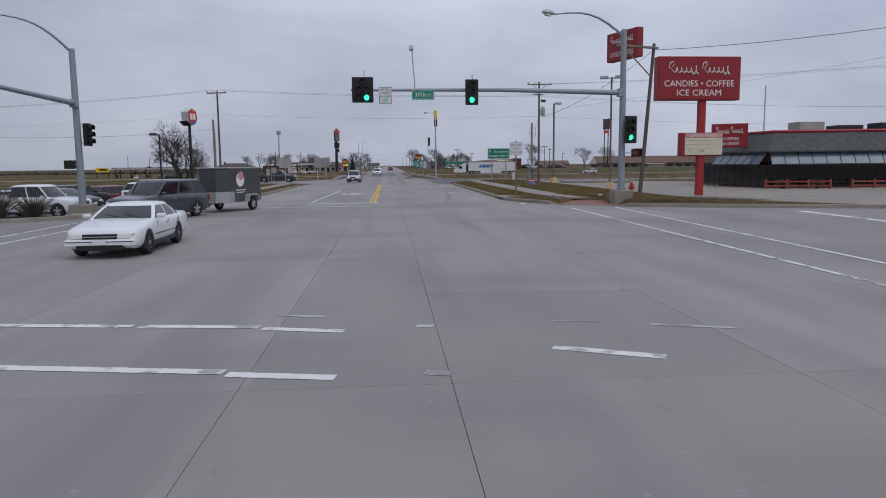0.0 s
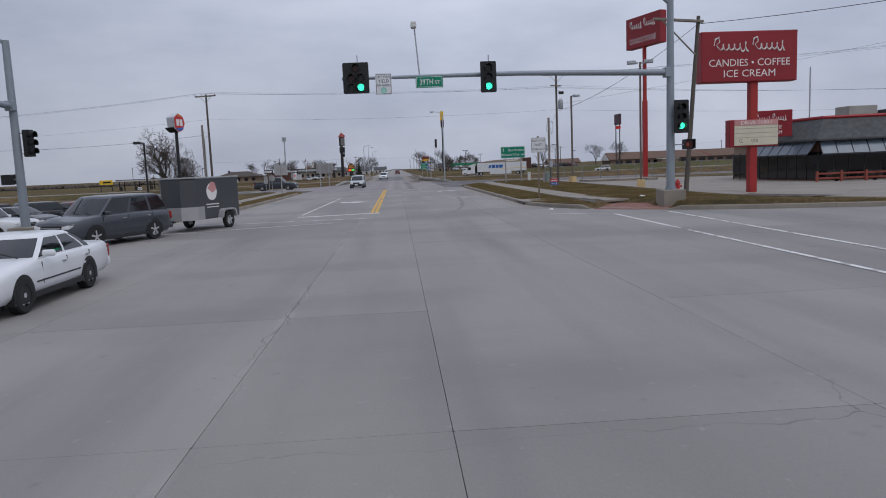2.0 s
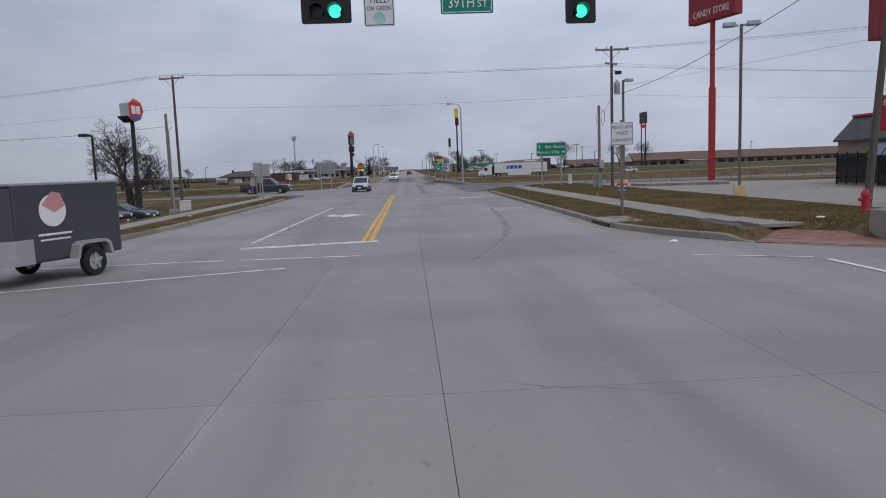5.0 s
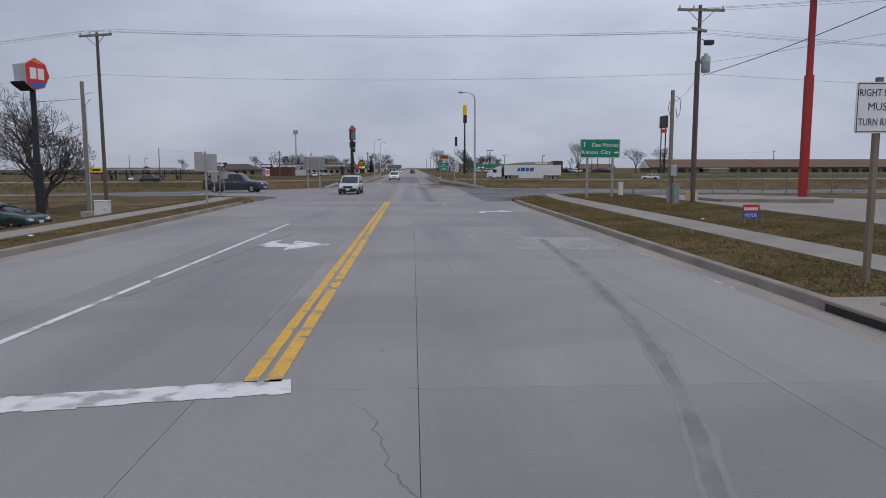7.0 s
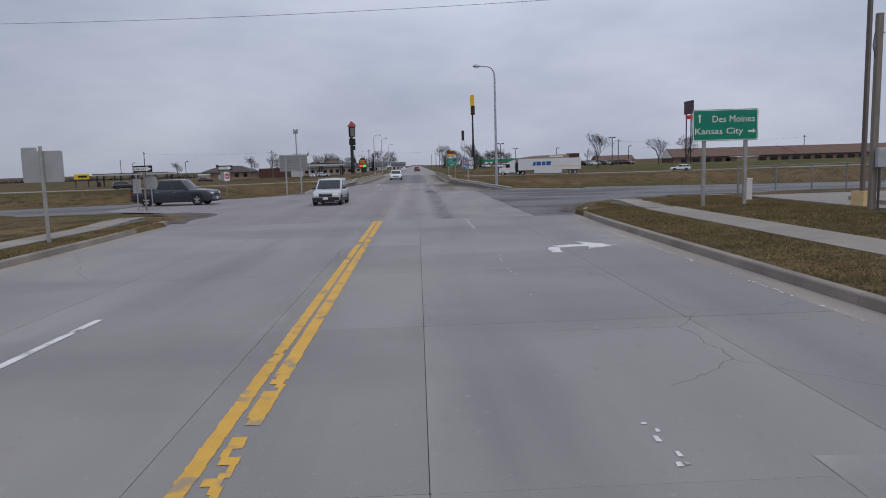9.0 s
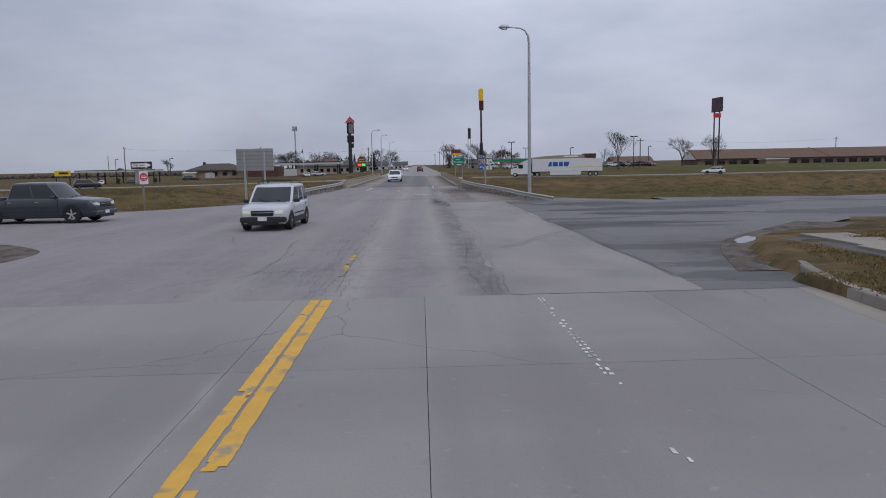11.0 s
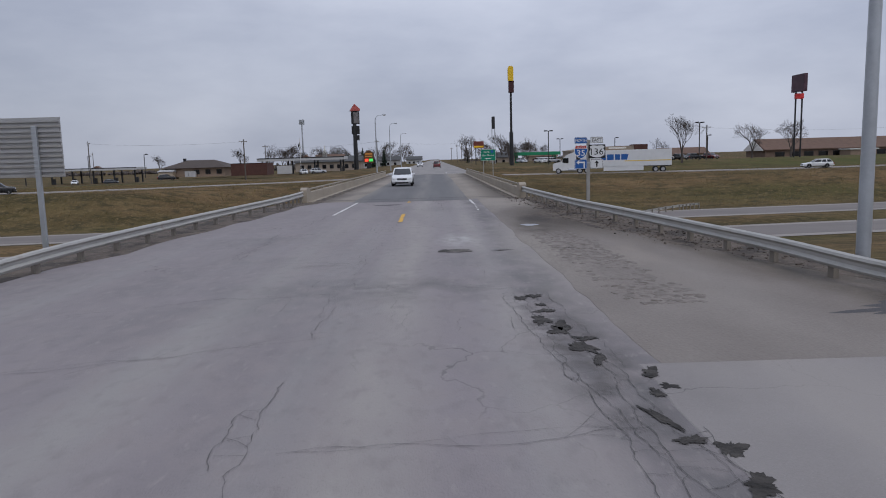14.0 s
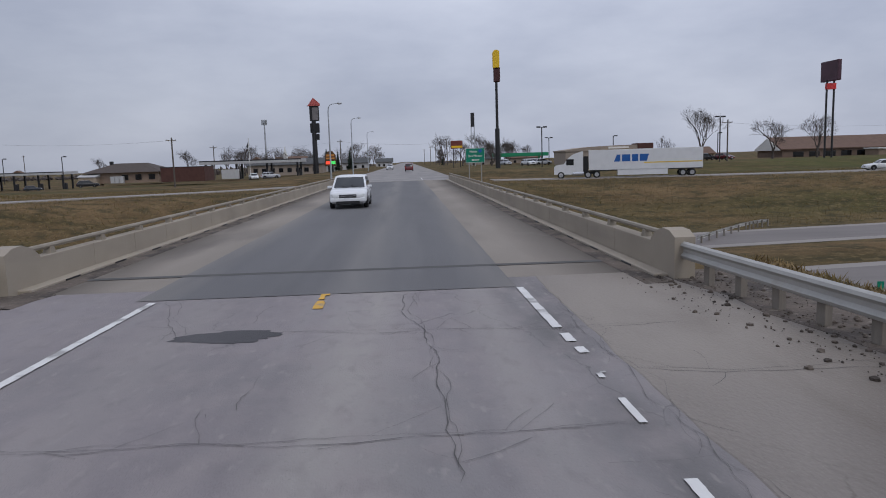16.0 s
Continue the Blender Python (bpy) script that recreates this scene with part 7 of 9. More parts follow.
def loft(bm, rings):
    vs = [[bm.verts.new(p) for p in ring] for ring in rings]
    n = len(vs[0])
    for p, q in zip(vs, vs[1:]):
        for k in range(n):
            bm.faces.new((p[k], p[(k + 1) % n], q[(k + 1) % n], q[k]))
    bm.faces.new(vs[0])
    bm.faces.new(vs[-1][::-1])
    return bm


def car(name, label, m, coat, L=4.7, W=1.85, H=1.7, belt=1.02, nose=0.85, ws=(1.15, 1.95), rear=(4.3, 4.62), deck=None, front_w=0.92, rear_w=3.75, wr=0.35, clad=False, split=(0.42, 0.72), category="car", tumble=0.8, bed=None, rack=False, chrome=False, lit=False, amber=False):
    """A car whose nose points to -y. ws: foot and head of the windscreen from the nose; rear: head and foot of the rear window."""
    e = thing(name, m, label, category)
    h = W / 2
    c = 0.24 + 0.3 * (wr - 0.33)
    deck = belt if deck is None else deck
    y0 = -L / 2
    hood = lambda t: nose + (belt - nose) * t
    tops = [(0.0, nose - 0.29, 0.74, c + 0.2), (0.012, nose - 0.2, 0.79, c + 0.14), (0.035, nose - 0.13, 0.835, c + 0.09), (0.08, nose - 0.07, 0.885, c + 0.05), (0.15, nose - 0.025, 0.93, c + 0.02), (0.27, nose + 0.008, 0.965, c), (0.42, nose + 0.02, 0.98, c), (ws[0] * 0.5, hood(0.5), 0.995, c), (ws[0] * 0.8, hood(0.8), 1.0, c), (ws[0], belt, 1.0, c), ((ws[0] + rear[1]) / 2, belt + 0.02, 1.005, c), (min(rear[1], L - 0.3), belt + 0.01, 1.0, c), (L - 0.22, deck, 0.97, c + 0.02), (L - 0.08, deck - 0.06, 0.92, c + 0.08), (L - 0.02, deck - 0.18, 0.86, c + 0.14), (L, deck - 0.3, 0.78, c + 0.22)]
    rings = []
    for u, t, f, b in tops:
        w = h * f
        y = y0 + u
        mid = b + (t - b) * 0.5
        half = [(w * 0.86, b), (w * 0.965, b + 0.09), (w * 0.99, b + (t - b) * 0.3), (w, mid), (w * 0.995, mid + (t - mid) * 0.45), (w * 0.975, t - 0.09), (w * 0.94, t - 0.035), (w * 0.88, t - 0.008), (w * 0.7, t + 0.008), (w * 0.4, t + 0.018)]
        rings.append([(x, y, z) for x, z in half] + [(0.0, y, t + 0.025)] + [(-x, y, z) for x, z in half[::-1]] + [(0.0, y, b)])
    part("body", loft(B(), rings), coat, e, smooth=True)

    def lamp(side, f0, f1, za, zb):
        """A lens that wraps round the corner of the nose, a little proud of the body."""
        bm, grid = B(), []
        for i in range(6):
            f = f0 + (f1 - f0) * i / 5
            plan = chain([(0.7, 0.0), (0.76, 0.012), (0.81, 0.035), (0.86, 0.08), (0.905, 0.15), (0.94, 0.27)], f)
            col = []
            for z in (za, za + (zb - za) * 0.33, za + (zb - za) * 0.67, zb):
                back = chain([(0.0, 0.2), (0.045, 0.15), (0.09, 0.08), (0.15, 0.035), (0.22, 0.012), (0.3, 0.0)], nose - z)
                col.append((side * f * h, y0 + max(plan, back) - 0.014, z))
            grid.append([bm.verts.new(p) for p in col] + [bm.verts.new((p[0] * 0.97, p[1] + 0.07, p[2])) for p in (col[3], col[0])])
        for a, b in zip(grid, grid[1:]):
            for k in range(6):
                bm.faces.new((a[k], a[(k + 1) % 6], b[(k + 1) % 6], b[k]))
        bm.faces.new(grid[0])
        bm.faces.new(grid[-1])
        bmesh.ops.recalc_face_normals(bm, faces=bm.faces[:])
        return bm

    old = H < 1.42
    # cabin: rings from the belt to the roof, panes and pillars cut from the same rings
    hb, ht = h * 0.93, h * tumble
    cuts = [0.0]
    for c_ in split:
        if c_ < 0.95:
            cuts += [c_ - 0.02, c_ + 0.02]
    cuts += [1.0]

    def ring(f, scale=1.0, lift=0.0):
        z = belt - 0.02 + f * (H - 0.07 - belt) + lift
        w = (hb + (ht - hb) * f ** 1.25) * scale
        yf = y0 + ws[0] + (ws[1] - ws[0]) * (f - 0.10 * f * (1 - f)) + (1 - scale) * 0.9
        yr = y0 + rear[1] + (rear[0] - rear[1]) * (f - 0.35 * f * (1 - f)) - (1 - scale) * 0.7
        a = w - 0.09
        right = [(w, yf + 0.16 + (yr - 0.14 - yf - 0.16) * t, z) for t in cuts]
        front = [(a * u, yf + 0.13 * abs(u) ** 2.4, z) for u in (-1, -0.6, -0.2, 0.2, 0.6, 1)]
        back = [(a * u, yr - 0.07 * u * u, z) for u in (1, 0.4, -0.4, -1)]
        left = [(-x_, y_, z_) for x_, y_, z_ in right[::-1]]
        return front + right + back + left

    levels = [0.0, 0.07, 0.35, 0.65, 0.92, 1.0]
    rings = [ring(f) for f in levels] + [ring(1.0, 0.95, 0.03), ring(1.0, 0.8, 0.055), ring(1.0, 0.5, 0.068)]
    n_f, n_s, n_b = 6, len(cuts), 4
    total = n_f + 2 * n_s + n_b
    shell, panes = B(), {}
    vs = [[shell.verts.new(p) for p in rg] for rg in rings]
    for k in range(len(rings) - 1):
        for m_ in range(total):
            q = (m_ + 1) % total
            where = None
            if 1 <= k <= 3:
                if m_ < n_f - 1:
                    where = ("windscreen", 0)
                elif n_f <= m_ < n_f + n_s - 1 and (m_ - n_f) % 2 == 0:
                    where = ("side_window", m_)
                elif n_f + n_s <= m_ < n_f + n_s + n_b - 1:
                    where = ("rear_window", 0)
                elif n_f + n_s + n_b <= m_ < total - 1 and (m_ - n_f - n_s - n_b) % 2 == 0:
                    where = ("side_window", m_)
            if where:
                panes.setdefault(where, []).append((rings[k][m_], rings[k][q], rings[k + 1][q], rings[k + 1][m_]))
            else:
                shell.faces.new((vs[k][m_], vs[k][q], vs[k + 1][q], vs[k + 1][m_]))
    shell.faces.new(vs[-1])
    bmesh.ops.delete(shell, geom=[v for v in shell.verts if not v.link_faces], context="VERTS")
    part("cabin", shell, coat, e, smooth=True)
    for (nm, _), quads in panes.items():
        bm = B()
        for quad in quads:
            bm.faces.new([bm.verts.new(p) for p in quad])
        bmesh.ops.remove_doubles(bm, verts=bm.verts[:], dist=0.001)
        part(nm, bm, CARGLASS, e, smooth=True)
    for s in (1, -1):
        x = h * 0.995 * s
        for u in (ws[0] + (rear[1] - ws[0]) * (split[0] - 0.05), ws[0] + (rear[1] - ws[0]) * (split[1] - 0.05)):
            part("door_handle", box(B(), x - 0.02, y0 + u - 0.1, belt - 0.19, x + 0.02, y0 + u + 0.06, belt - 0.15, 0.006), CHROME if chrome else coat, e)
        for u in (ws[0] + 0.2, ws[0] + (rear[1] - ws[0]) * split[0], ws[0] + (rear[1] - ws[0]) * split[1]):
            part("door_seam", box(B(), x - 0.012, y0 + u - 0.006, c + 0.2, x + 0.003, y0 + u + 0.006, belt - 0.08), PLASTIC, e)
        part("mirror", box(B(), min(x * 0.94, x + 0.19 * s), y0 + ws[0] + 0.3, belt + 0.0, max(x * 0.94, x + 0.19 * s), y0 + ws[0] + 0.41, belt + 0.13, 0.045), PLASTIC if clad else coat, e)
        part("sill", box(B(), x - 0.03, y0 + front_w + wr, c - 0.02, x + 0.012, y0 + rear_w - wr, c + (0.2 if clad else 0.09), 0.01), PLASTIC, e)
        part("side_moulding", box(B(), x - 0.02, y0 + front_w + wr + 0.15, c + (0.25 if old else 0.3), x + 0.012, y0 + rear_w - wr - 0.1, c + (0.28 if old else 0.36), 0.005), PLASTIC if clad or old else coat, e)
        for u in (front_w, rear_w):
            arch = [((wr + 0.05) * math.cos(k * math.pi / 12), (wr + 0.05) * math.sin(k * math.pi / 12)) for k in range(13)]
            # black half-discs stand in for the shade inside the wheel wells
            part("wheel_well_shade", prism(B(), [(y0 + u + p, wr + q) for p, q in arch] + [(y0 + u - wr - 0.05, wr - 0.14), (y0 + u + wr + 0.05, wr - 0.14)], min(x - 0.3 * s, x + 0.006 * s), max(x - 0.3 * s, x + 0.006 * s), "x"), BLACK, e)
        part("headlight", lamp(s, 0.5, 0.84, nose - 0.25, nose - 0.115), HEADLON if lit else HEADL, e, "clear headlight")
        part("turn_lamp", lamp(s, 0.845, 0.935, nose - 0.245, nose - 0.13), AMBER if amber else HEADL, e)
        part("tail_light", box(B(), min(s * h * 0.72, s * h * 0.93), y0 + L - 0.16, deck - 0.38, max(s * h * 0.72, s * h * 0.93), y0 + L - 0.005, deck - 0.1, 0.02), TAILL, e, "red tail light")
    part("grille", box(B(), -h * 0.46, y0 - 0.012, nose - 0.33, h * 0.46, y0 + 0.12, nose - 0.13, 0.02), BLACK, e, "black grille")
    part("grille_bar", box(B(), -h * 0.46, y0 - 0.025, nose - 0.215, h * 0.46, y0 + 0.05, nose - 0.19, 0.005), CHROME, e)
    part("front_bumper", box(B(), -h * 0.93, y0 - 0.05, c + 0.08, h * 0.93, y0 + 0.3, c + 0.28, 0.05), PLASTIC if clad else coat, e)
    if old:
        part("bumper_strip", box(B(), -h * 0.9, y0 - 0.056, c + 0.2, h * 0.9, y0 + 0.2, c + 0.225, 0.008), PLASTIC, e, "thin dark bumper strip")
    part("air_intake", box(B(), -h * 0.62, y0 - 0.055, c - 0.02, h * 0.62, y0 + 0.1, c + 0.13, 0.02), BLACK, e)
    part("rear_bumper", box(B(), -h * 0.93, y0 + L - 0.28, c + 0.1, h * 0.93, y0 + L + 0.04, c + 0.3, 0.05), PLASTIC if clad else coat, e)
    part("number_plate", box(B(), -0.16, y0 - 0.065, c + 0.14, 0.16, y0 - 0.045, c + 0.28), SIGNW, e, "plain pale plate")
    part("wiper", tube(tube(B(), [(0.1, y0 + ws[0] + 0.02, belt + 0.02), (-0.45, y0 + ws[0] + 0.18, belt + 0.13)], 0.012, 4), [(0.6, y0 + ws[0] + 0.02, belt + 0.02), (0.1, y0 + ws[0] + 0.18, belt + 0.13)], 0.012, 4), BLACK, e)
    if rack:
        for s in (-1, 1):
            part("roof_rail", tube(B(), [(s * ht * 0.85, y0 + ws[1] + 0.25, H), (s * ht * 0.85, y0 + ws[1] + 0.35, H + 0.08), (s * ht * 0.85, y0 + rear[0] - 0.35, H + 0.08), (s * ht * 0.85, y0 + rear[0] - 0.25, H)], 0.025, 6), PLASTIC, e)
        for u in (ws[1] + 0.7, rear[0] - 0.6):
            part("rack_bar", tube(B(), [(-ht * 0.85, y0 + u, H + 0.1), (ht * 0.85, y0 + u, H + 0.1)], 0.025, 6), PLASTIC, e)
    if bed:
        part("bed_well", box(B(), -h * 0.78, y0 + bed[0], belt - 0.1, h * 0.78, y0 + bed[1], belt + 0.03), BLACK, e, "dark open cargo bed")
        for s in (-1, 1):
            part("bed_rail", box(B(), min(s * h * 0.78, s * h * 0.97), y0 + bed[0] - 0.1, belt - 0.05, max(s * h * 0.78, s * h * 0.97), y0 + L - 0.08, belt + 0.07, 0.02), coat, e)
        part("tailgate", box(B(), -h * 0.9, y0 + L - 0.12, deck - 0.45, h * 0.9, y0 + L - 0.02, belt + 0.07, 0.02), coat, e)
    tw = h - 0.1
    add_wheels(e, [(s * tw, y0 + u) for s in (-1, 1) for u in (front_w, rear_w)], wr)
    return e


def z0(x, y):
    return max(land(x, y) + 0.05, 0.0) if abs(x) < 13 else land(x, y) + 0.05


car("sedan", "white older sedan with amber turn lamp on the crossing", pose(-6.4, 21.95, 0.002, 0, 0, 1), P_WHITE, 5.1, 1.9, 1.38, 0.93, 0.78, (1.5, 2.25), (3.55, 4.15), 0.95, 0.95, 3.75, 0.33, split=(0.47, 0.88), tumble=0.72, chrome=True, amber=True)
car("suv", "slate grey family SUV towing a trailer", pose(-9.6, 34.4, 0.002, 0, 0, -24), P_GREY, 4.86, 2.0, 1.82, 1.12, 0.98, (1.15, 1.85), (4.35, 4.75), None, 0.98, 3.8, 0.38, split=(0.38, 0.72), tumble=0.82, chrome=True)
car("pickup_truck", "dark slate crew cab pickup truck waiting at the ramp", pose(-15.5, 106.3, 0.0, 0, 0, 86), P_SLATE, 5.8, 2.0, 1.85, 1.12, 1.02, (1.45, 2.05), (3.85, 4.05), None, 1.05, 4.65, 0.39, split=(0.5, 0.98), tumble=0.8, bed=(4.15, 5.6), category="pickup truck", chrome=True)
car("suv", "silver compact SUV with black lower cladding and roof rack", pose(-3.87, 101.2, 0.002, 0, 0, -3), P_SILVER, 4.1, 1.78, 1.68, 0.98, 0.88, (1.0, 1.72), (3.6, 3.95), None, 0.75, 3.25, 0.34, True, split=(0.4, 0.73), tumble=0.84, rack=True, lit=True)
car("suv", "white compact SUV driving over the bridge", pose(-1.78, 170.5, 0.012, 0, 0, 0), P_WHITE, 4.5, 1.85, 1.62, 0.96, 0.82, (1.0, 1.9), (4.0, 4.4), None, 0.85, 3.55, 0.36, split=(0.4, 0.72), tumble=0.8)
car("suv", "white compact SUV parked on the lot", pose(-17.0, 56.2, z0(-17.0, 56.2), 0, 0, 84), P_WHITE, 4.5, 1.85, 1.66, 1.05, 0.92, (1.0, 1.85), (4.0, 4.4), None, 0.85, 3.55, 0.36, split=(0.4, 0.72), tumble=0.8)
car("suv", "dark maroon SUV parked on the lot", pose(-19.3, 68.3, z0(-19.3, 68.3), 0, 0, 84), P_MAROON, 5.0, 1.95, 1.85, 1.1, 1.0, (1.3, 1.95), (4.55, 4.9), None, 0.95, 3.85, 0.38, split=(0.36, 0.68), tumble=0.84)
car("sedan", "dark green sedan parked on the lot", pose(-19.6, 74.3, z0(-19.6, 74.3), 0, 0, 80), P_GREEN, 4.8, 1.85, 1.4, 0.92, 0.75, (1.3, 2.1), (3.4, 4.1), 0.93, 0.9, 3.6, 0.33, split=(0.48, 0.9), tumble=0.72)
car("suv", "dark red SUV parked on the lot", pose(-22.6, 63.0, z0(-22.6, 63.0), 0, 0, 150), P_RED, 4.7, 1.85, 1.7, 1.05, 0.95, (1.1, 1.85), (4.2, 4.6), None, tumble=0.82)
car("suv", "black SUV parked on the lot", pose(-23.6, 58.6, z0(-23.6, 58.6), 0, 0, 150), P_BLACK, 4.7, 1.85, 1.7, 1.05, 0.95, (1.1, 1.85), (4.2, 4.6), None, tumble=0.82)
car("suv", "maroon SUV parked on the lot", pose(-26.0, 57.0, z0(-26.0, 57), 0, 0, 150), P_MAROON, 4.7, 1.85, 1.7, 1.05, 0.95, (1.1, 1.85), (4.2, 4.6), None, tumble=0.82)
car("sedan", "black sedan parked on the lot", pose(-20.4, 49.0, z0(-20.4, 49), 0, 0, 70), P_BLACK, 4.7, 1.82, 1.45, 0.95, 0.8, (1.2, 2.0), (3.5, 4.15), 0.95, split=(0.48, 0.9), tumble=0.74)
car("pickup_truck", "white crew cab pickup truck parked on the lot", pose(-18.6, 41.6, z0(-18.6, 41.6), 0, 0, 82), P_WHITE, 5.5, 1.95, 1.85, 1.12, 1.02, (1.4, 2.0), (3.7, 3.9), None, 1.0, 4.4, 0.39, split=(0.5, 0.98), tumble=0.8, bed=(4.0, 5.3), category="pickup truck")
car("hatchback", "silver hatchback parked on the lot", pose(-21.0, 45.5, z0(-21, 45.5), 0, 0, 80), P_SILVER, 4.4, 1.8, 1.5, 0.98, 0.82, (1.0, 1.9), (3.7, 4.2), None, tumble=0.78)
car("station_wagon", "white station wagon on the far ramp", pose(67.5, 229.0, -1.05, 0, 0, -102), P_WHITE, 4.9, 1.85, 1.55, 0.95, 0.8, (1.3, 2.1), (4.3, 4.75), None, tumble=0.78)
car("suv", "dark SUV on the far ramp", pose(-61.3, 208.0, land(-61.3, 208.0) + 0.14, 0, 0, 120), P_BLACK, 4.7, 1.85, 1.75, 1.05, 0.95, (1.1, 1.85), (4.2, 4.6), None, tumble=0.82)
car("suv", "red SUV far along the road", pose(1.6, 290, 0.02, 0, 0, 180), P_RED, 4.7, 1.85, 1.75, 1.05, 0.95, (1.1, 1.85), (4.2, 4.6), None, tumble=0.82)
car("sedan", "white sedan far along the road", pose(-3.6, 330, 0.02, 0, 0, 0), P_WHITE, 4.7, 1.82, 1.45, 0.95, 0.8, (1.2, 2.0), (3.5, 4.15), 0.95, tumble=0.74)

# enclosed trailer behind the grey SUV
tr = thing("cargo_trailer", pose(-7.5, 39.5, 0.002, 0, 0, -20) @ Matrix.Diagonal((0.93, 1, 0.98, 1)), "charcoal enclosed cargo trailer with bare aluminium stone guard", "trailer")
part("box_body", box(B(), -1.0, -1.5, 0.5, 1.0, 1.65, 2.35, 0.06), P_TRAILER, tr)
part("nose_wedge", prism(B(), [(-1.0, -1.51), (-0.5, -2.0), (0.5, -2.0), (1.0, -1.51)], 0.5, 2.25, "z"), P_TRAILER, tr)
part("stone_guard", prism(B(), [(-1.012, -1.05), (-1.012, -1.52), (-0.5, -2.02), (0.5, -2.02), (1.012, -1.52), (1.012, -1.05)], 0.5, 1.08, "z"), ALU, tr, "bare aluminium stone guard")
part("roof_trim", box(B(), -1.02, -1.55, 2.3, 1.02, 1.67, 2.37, 0.02), ALU, tr)
part("drawbar", box(B(), -0.06, -3.2, 0.42, 0.06, -1.9, 0.52), BLACK, tr)
for s in (-1, 1):
    part("fender", prism(B(), [(-0.1, 0.5), (0.0, 0.82), (0.15, 0.9), (0.85, 0.9), (1.0, 0.82), (1.1, 0.5), (1.0, 0.5), (0.93, 0.76), (0.82, 0.83), (0.18, 0.83), (0.07, 0.76), (0.0, 0.5)], min(s * 1.0, s * 1.26), max(s * 1.0, s * 1.26), "x"), ALU, tr)
    part("logo_disc", prism(B(), [(-0.45 + 0.38 * math.cos(k * math.pi / 12), 1.7 + 0.38 * math.sin(k * math.pi / 12)) for k in range(24)], min(s * 1.002, s * 1.008), max(s * 1.002, s * 1.008), "x"), LETTER, tr, "round white emblem")
    part("logo_stripes", prism(B(), [(-0.75, 1.85), (-0.45, 2.15), (-0.2, 2.1), (-0.1, 1.8), (-0.4, 1.65)], min(s * 1.009, s * 1.013), max(s * 1.009, s * 1.013), "x"), PINK, tr, "pink emblem shape")
    bm = B()
    box(bm, min(s * 1.002, s * 1.006), -0.9, 1.12, max(s * 1.002, s * 1.006), 0.05, 1.17)
    box(bm, min(s * 1.002, s * 1.006), -0.85, 1.0, max(s * 1.002, s * 1.006), 0.0, 1.04)
    part("caption_bars", bm, LETTER, tr)
add_wheels(tr, [(-1.13, 0.5), (1.13, 0.5)], 0.36, 0.2)

# articulated lorry on the far ramp, nose to -y of its own
lorry = thing("articulated_lorry", pose(31.5, 236.15, -1.08, 0, 0, -104), "white articulated lorry with a long box trailer", "lorry")
part("trailer_box", box(B(), -1.3, -3.6, 1.15, 1.3, 12.3, 4.05, 0.03), P_WHITE, lorry, "white box trailer")
part("trailer_skirt", box(B(), -1.25, 0.5, 0.35, 1.25, 7.5, 1.15, 0.02), P_WHITE, lorry)
part("trailer_frame", box(B(), -1.2, -3.4, 1.0, 1.2, 12.2, 1.16), DARKM, lorry)
part("cab", loft(B(), [[(x, y, z) for x, z in ((-1.2, 0.6), (1.2, 0.6), (1.2, t), (-1.2, t))] for y, t in ((-8.6, 1.7), (-8.4, 1.95), (-7.2, 2.15), (-6.6, 3.0), (-5.9, 3.5), (-4.6, 3.95), (-4.4, 3.95))]), P_WHITE, lorry, "white tractor cab", smooth=False)
for s in (-1, 1):
    part("side_window", box(B(), min(1.195 * s, 1.21 * s), -6.85, 1.95, max(1.195 * s, 1.21 * s), -5.75, 2.85), CARGLASS, lorry)
    part("fuel_tank", tube(B(), [(1.0 * s, -5.9, 0.72), (1.0 * s, -4.3, 0.72)], 0.3, 12), CHROME, lorry)
    # solid black boxes paint the shade between cab and trailer
    part("cab_shadow_gap", box(B(), min(0.9 * s, 1.15 * s), -4.38, 0.9, max(0.9 * s, 1.15 * s), -3.65, 3.2), BLACK, lorry, "black filler box painting the shade behind the cab")
    part("emblem_stroke", prism(B(), [(0.0, 2.3), (4.6, 2.3), (4.9, 3.3), (0.4, 3.3)], min(1.302 * s, 1.31 * s), max(1.302 * s, 1.31 * s), "x"), SIGNB, lorry, "blue emblem block")
    part("emblem_gap", box(box(box(B(), min(1.311 * s, 1.315 * s), 0.9, 2.25, max(1.311 * s, 1.315 * s), 1.1, 3.35), min(1.311 * s, 1.315 * s), 2.3, 2.25, max(1.311 * s, 1.315 * s), 2.5, 3.35), min(1.311 * s, 1.315 * s), 3.4, 2.25, max(1.311 * s, 1.315 * s), 3.6, 3.35), P_WHITE, lorry)
    part("yellow_stripe", box(B(), min(1.302 * s, 1.308 * s), 4.2, 2.0, max(1.302 * s, 1.308 * s), 12.2, 2.15), mat("yellow_stripe", (0.7, 0.5, 0.06), 0.5) if s > 0 else P_WHITE, lorry)
part("windscreen", pane(B(), [(-1.1, -7.15, 2.2), (1.1, -7.15, 2.2), (1.1, -6.65, 2.95), (-1.1, -6.65, 2.95)], 0.05, 0.02), CARGLASS, lorry)
part("grille", box(B(), -0.6, -8.66, 0.8, 0.6, -8.58, 1.6, 0.02), BLACK, lorry)
part("chassis", box(B(), -0.5, -8.2, 0.55, 0.5, -2.0, 0.95), BLACK, lorry)
add_wheels(lorry, [(s * 1.08, y) for s in (-1, 1) for y in (-7.6, -3.7, -2.45, 9.6, 10.85)], 0.51, 0.3)


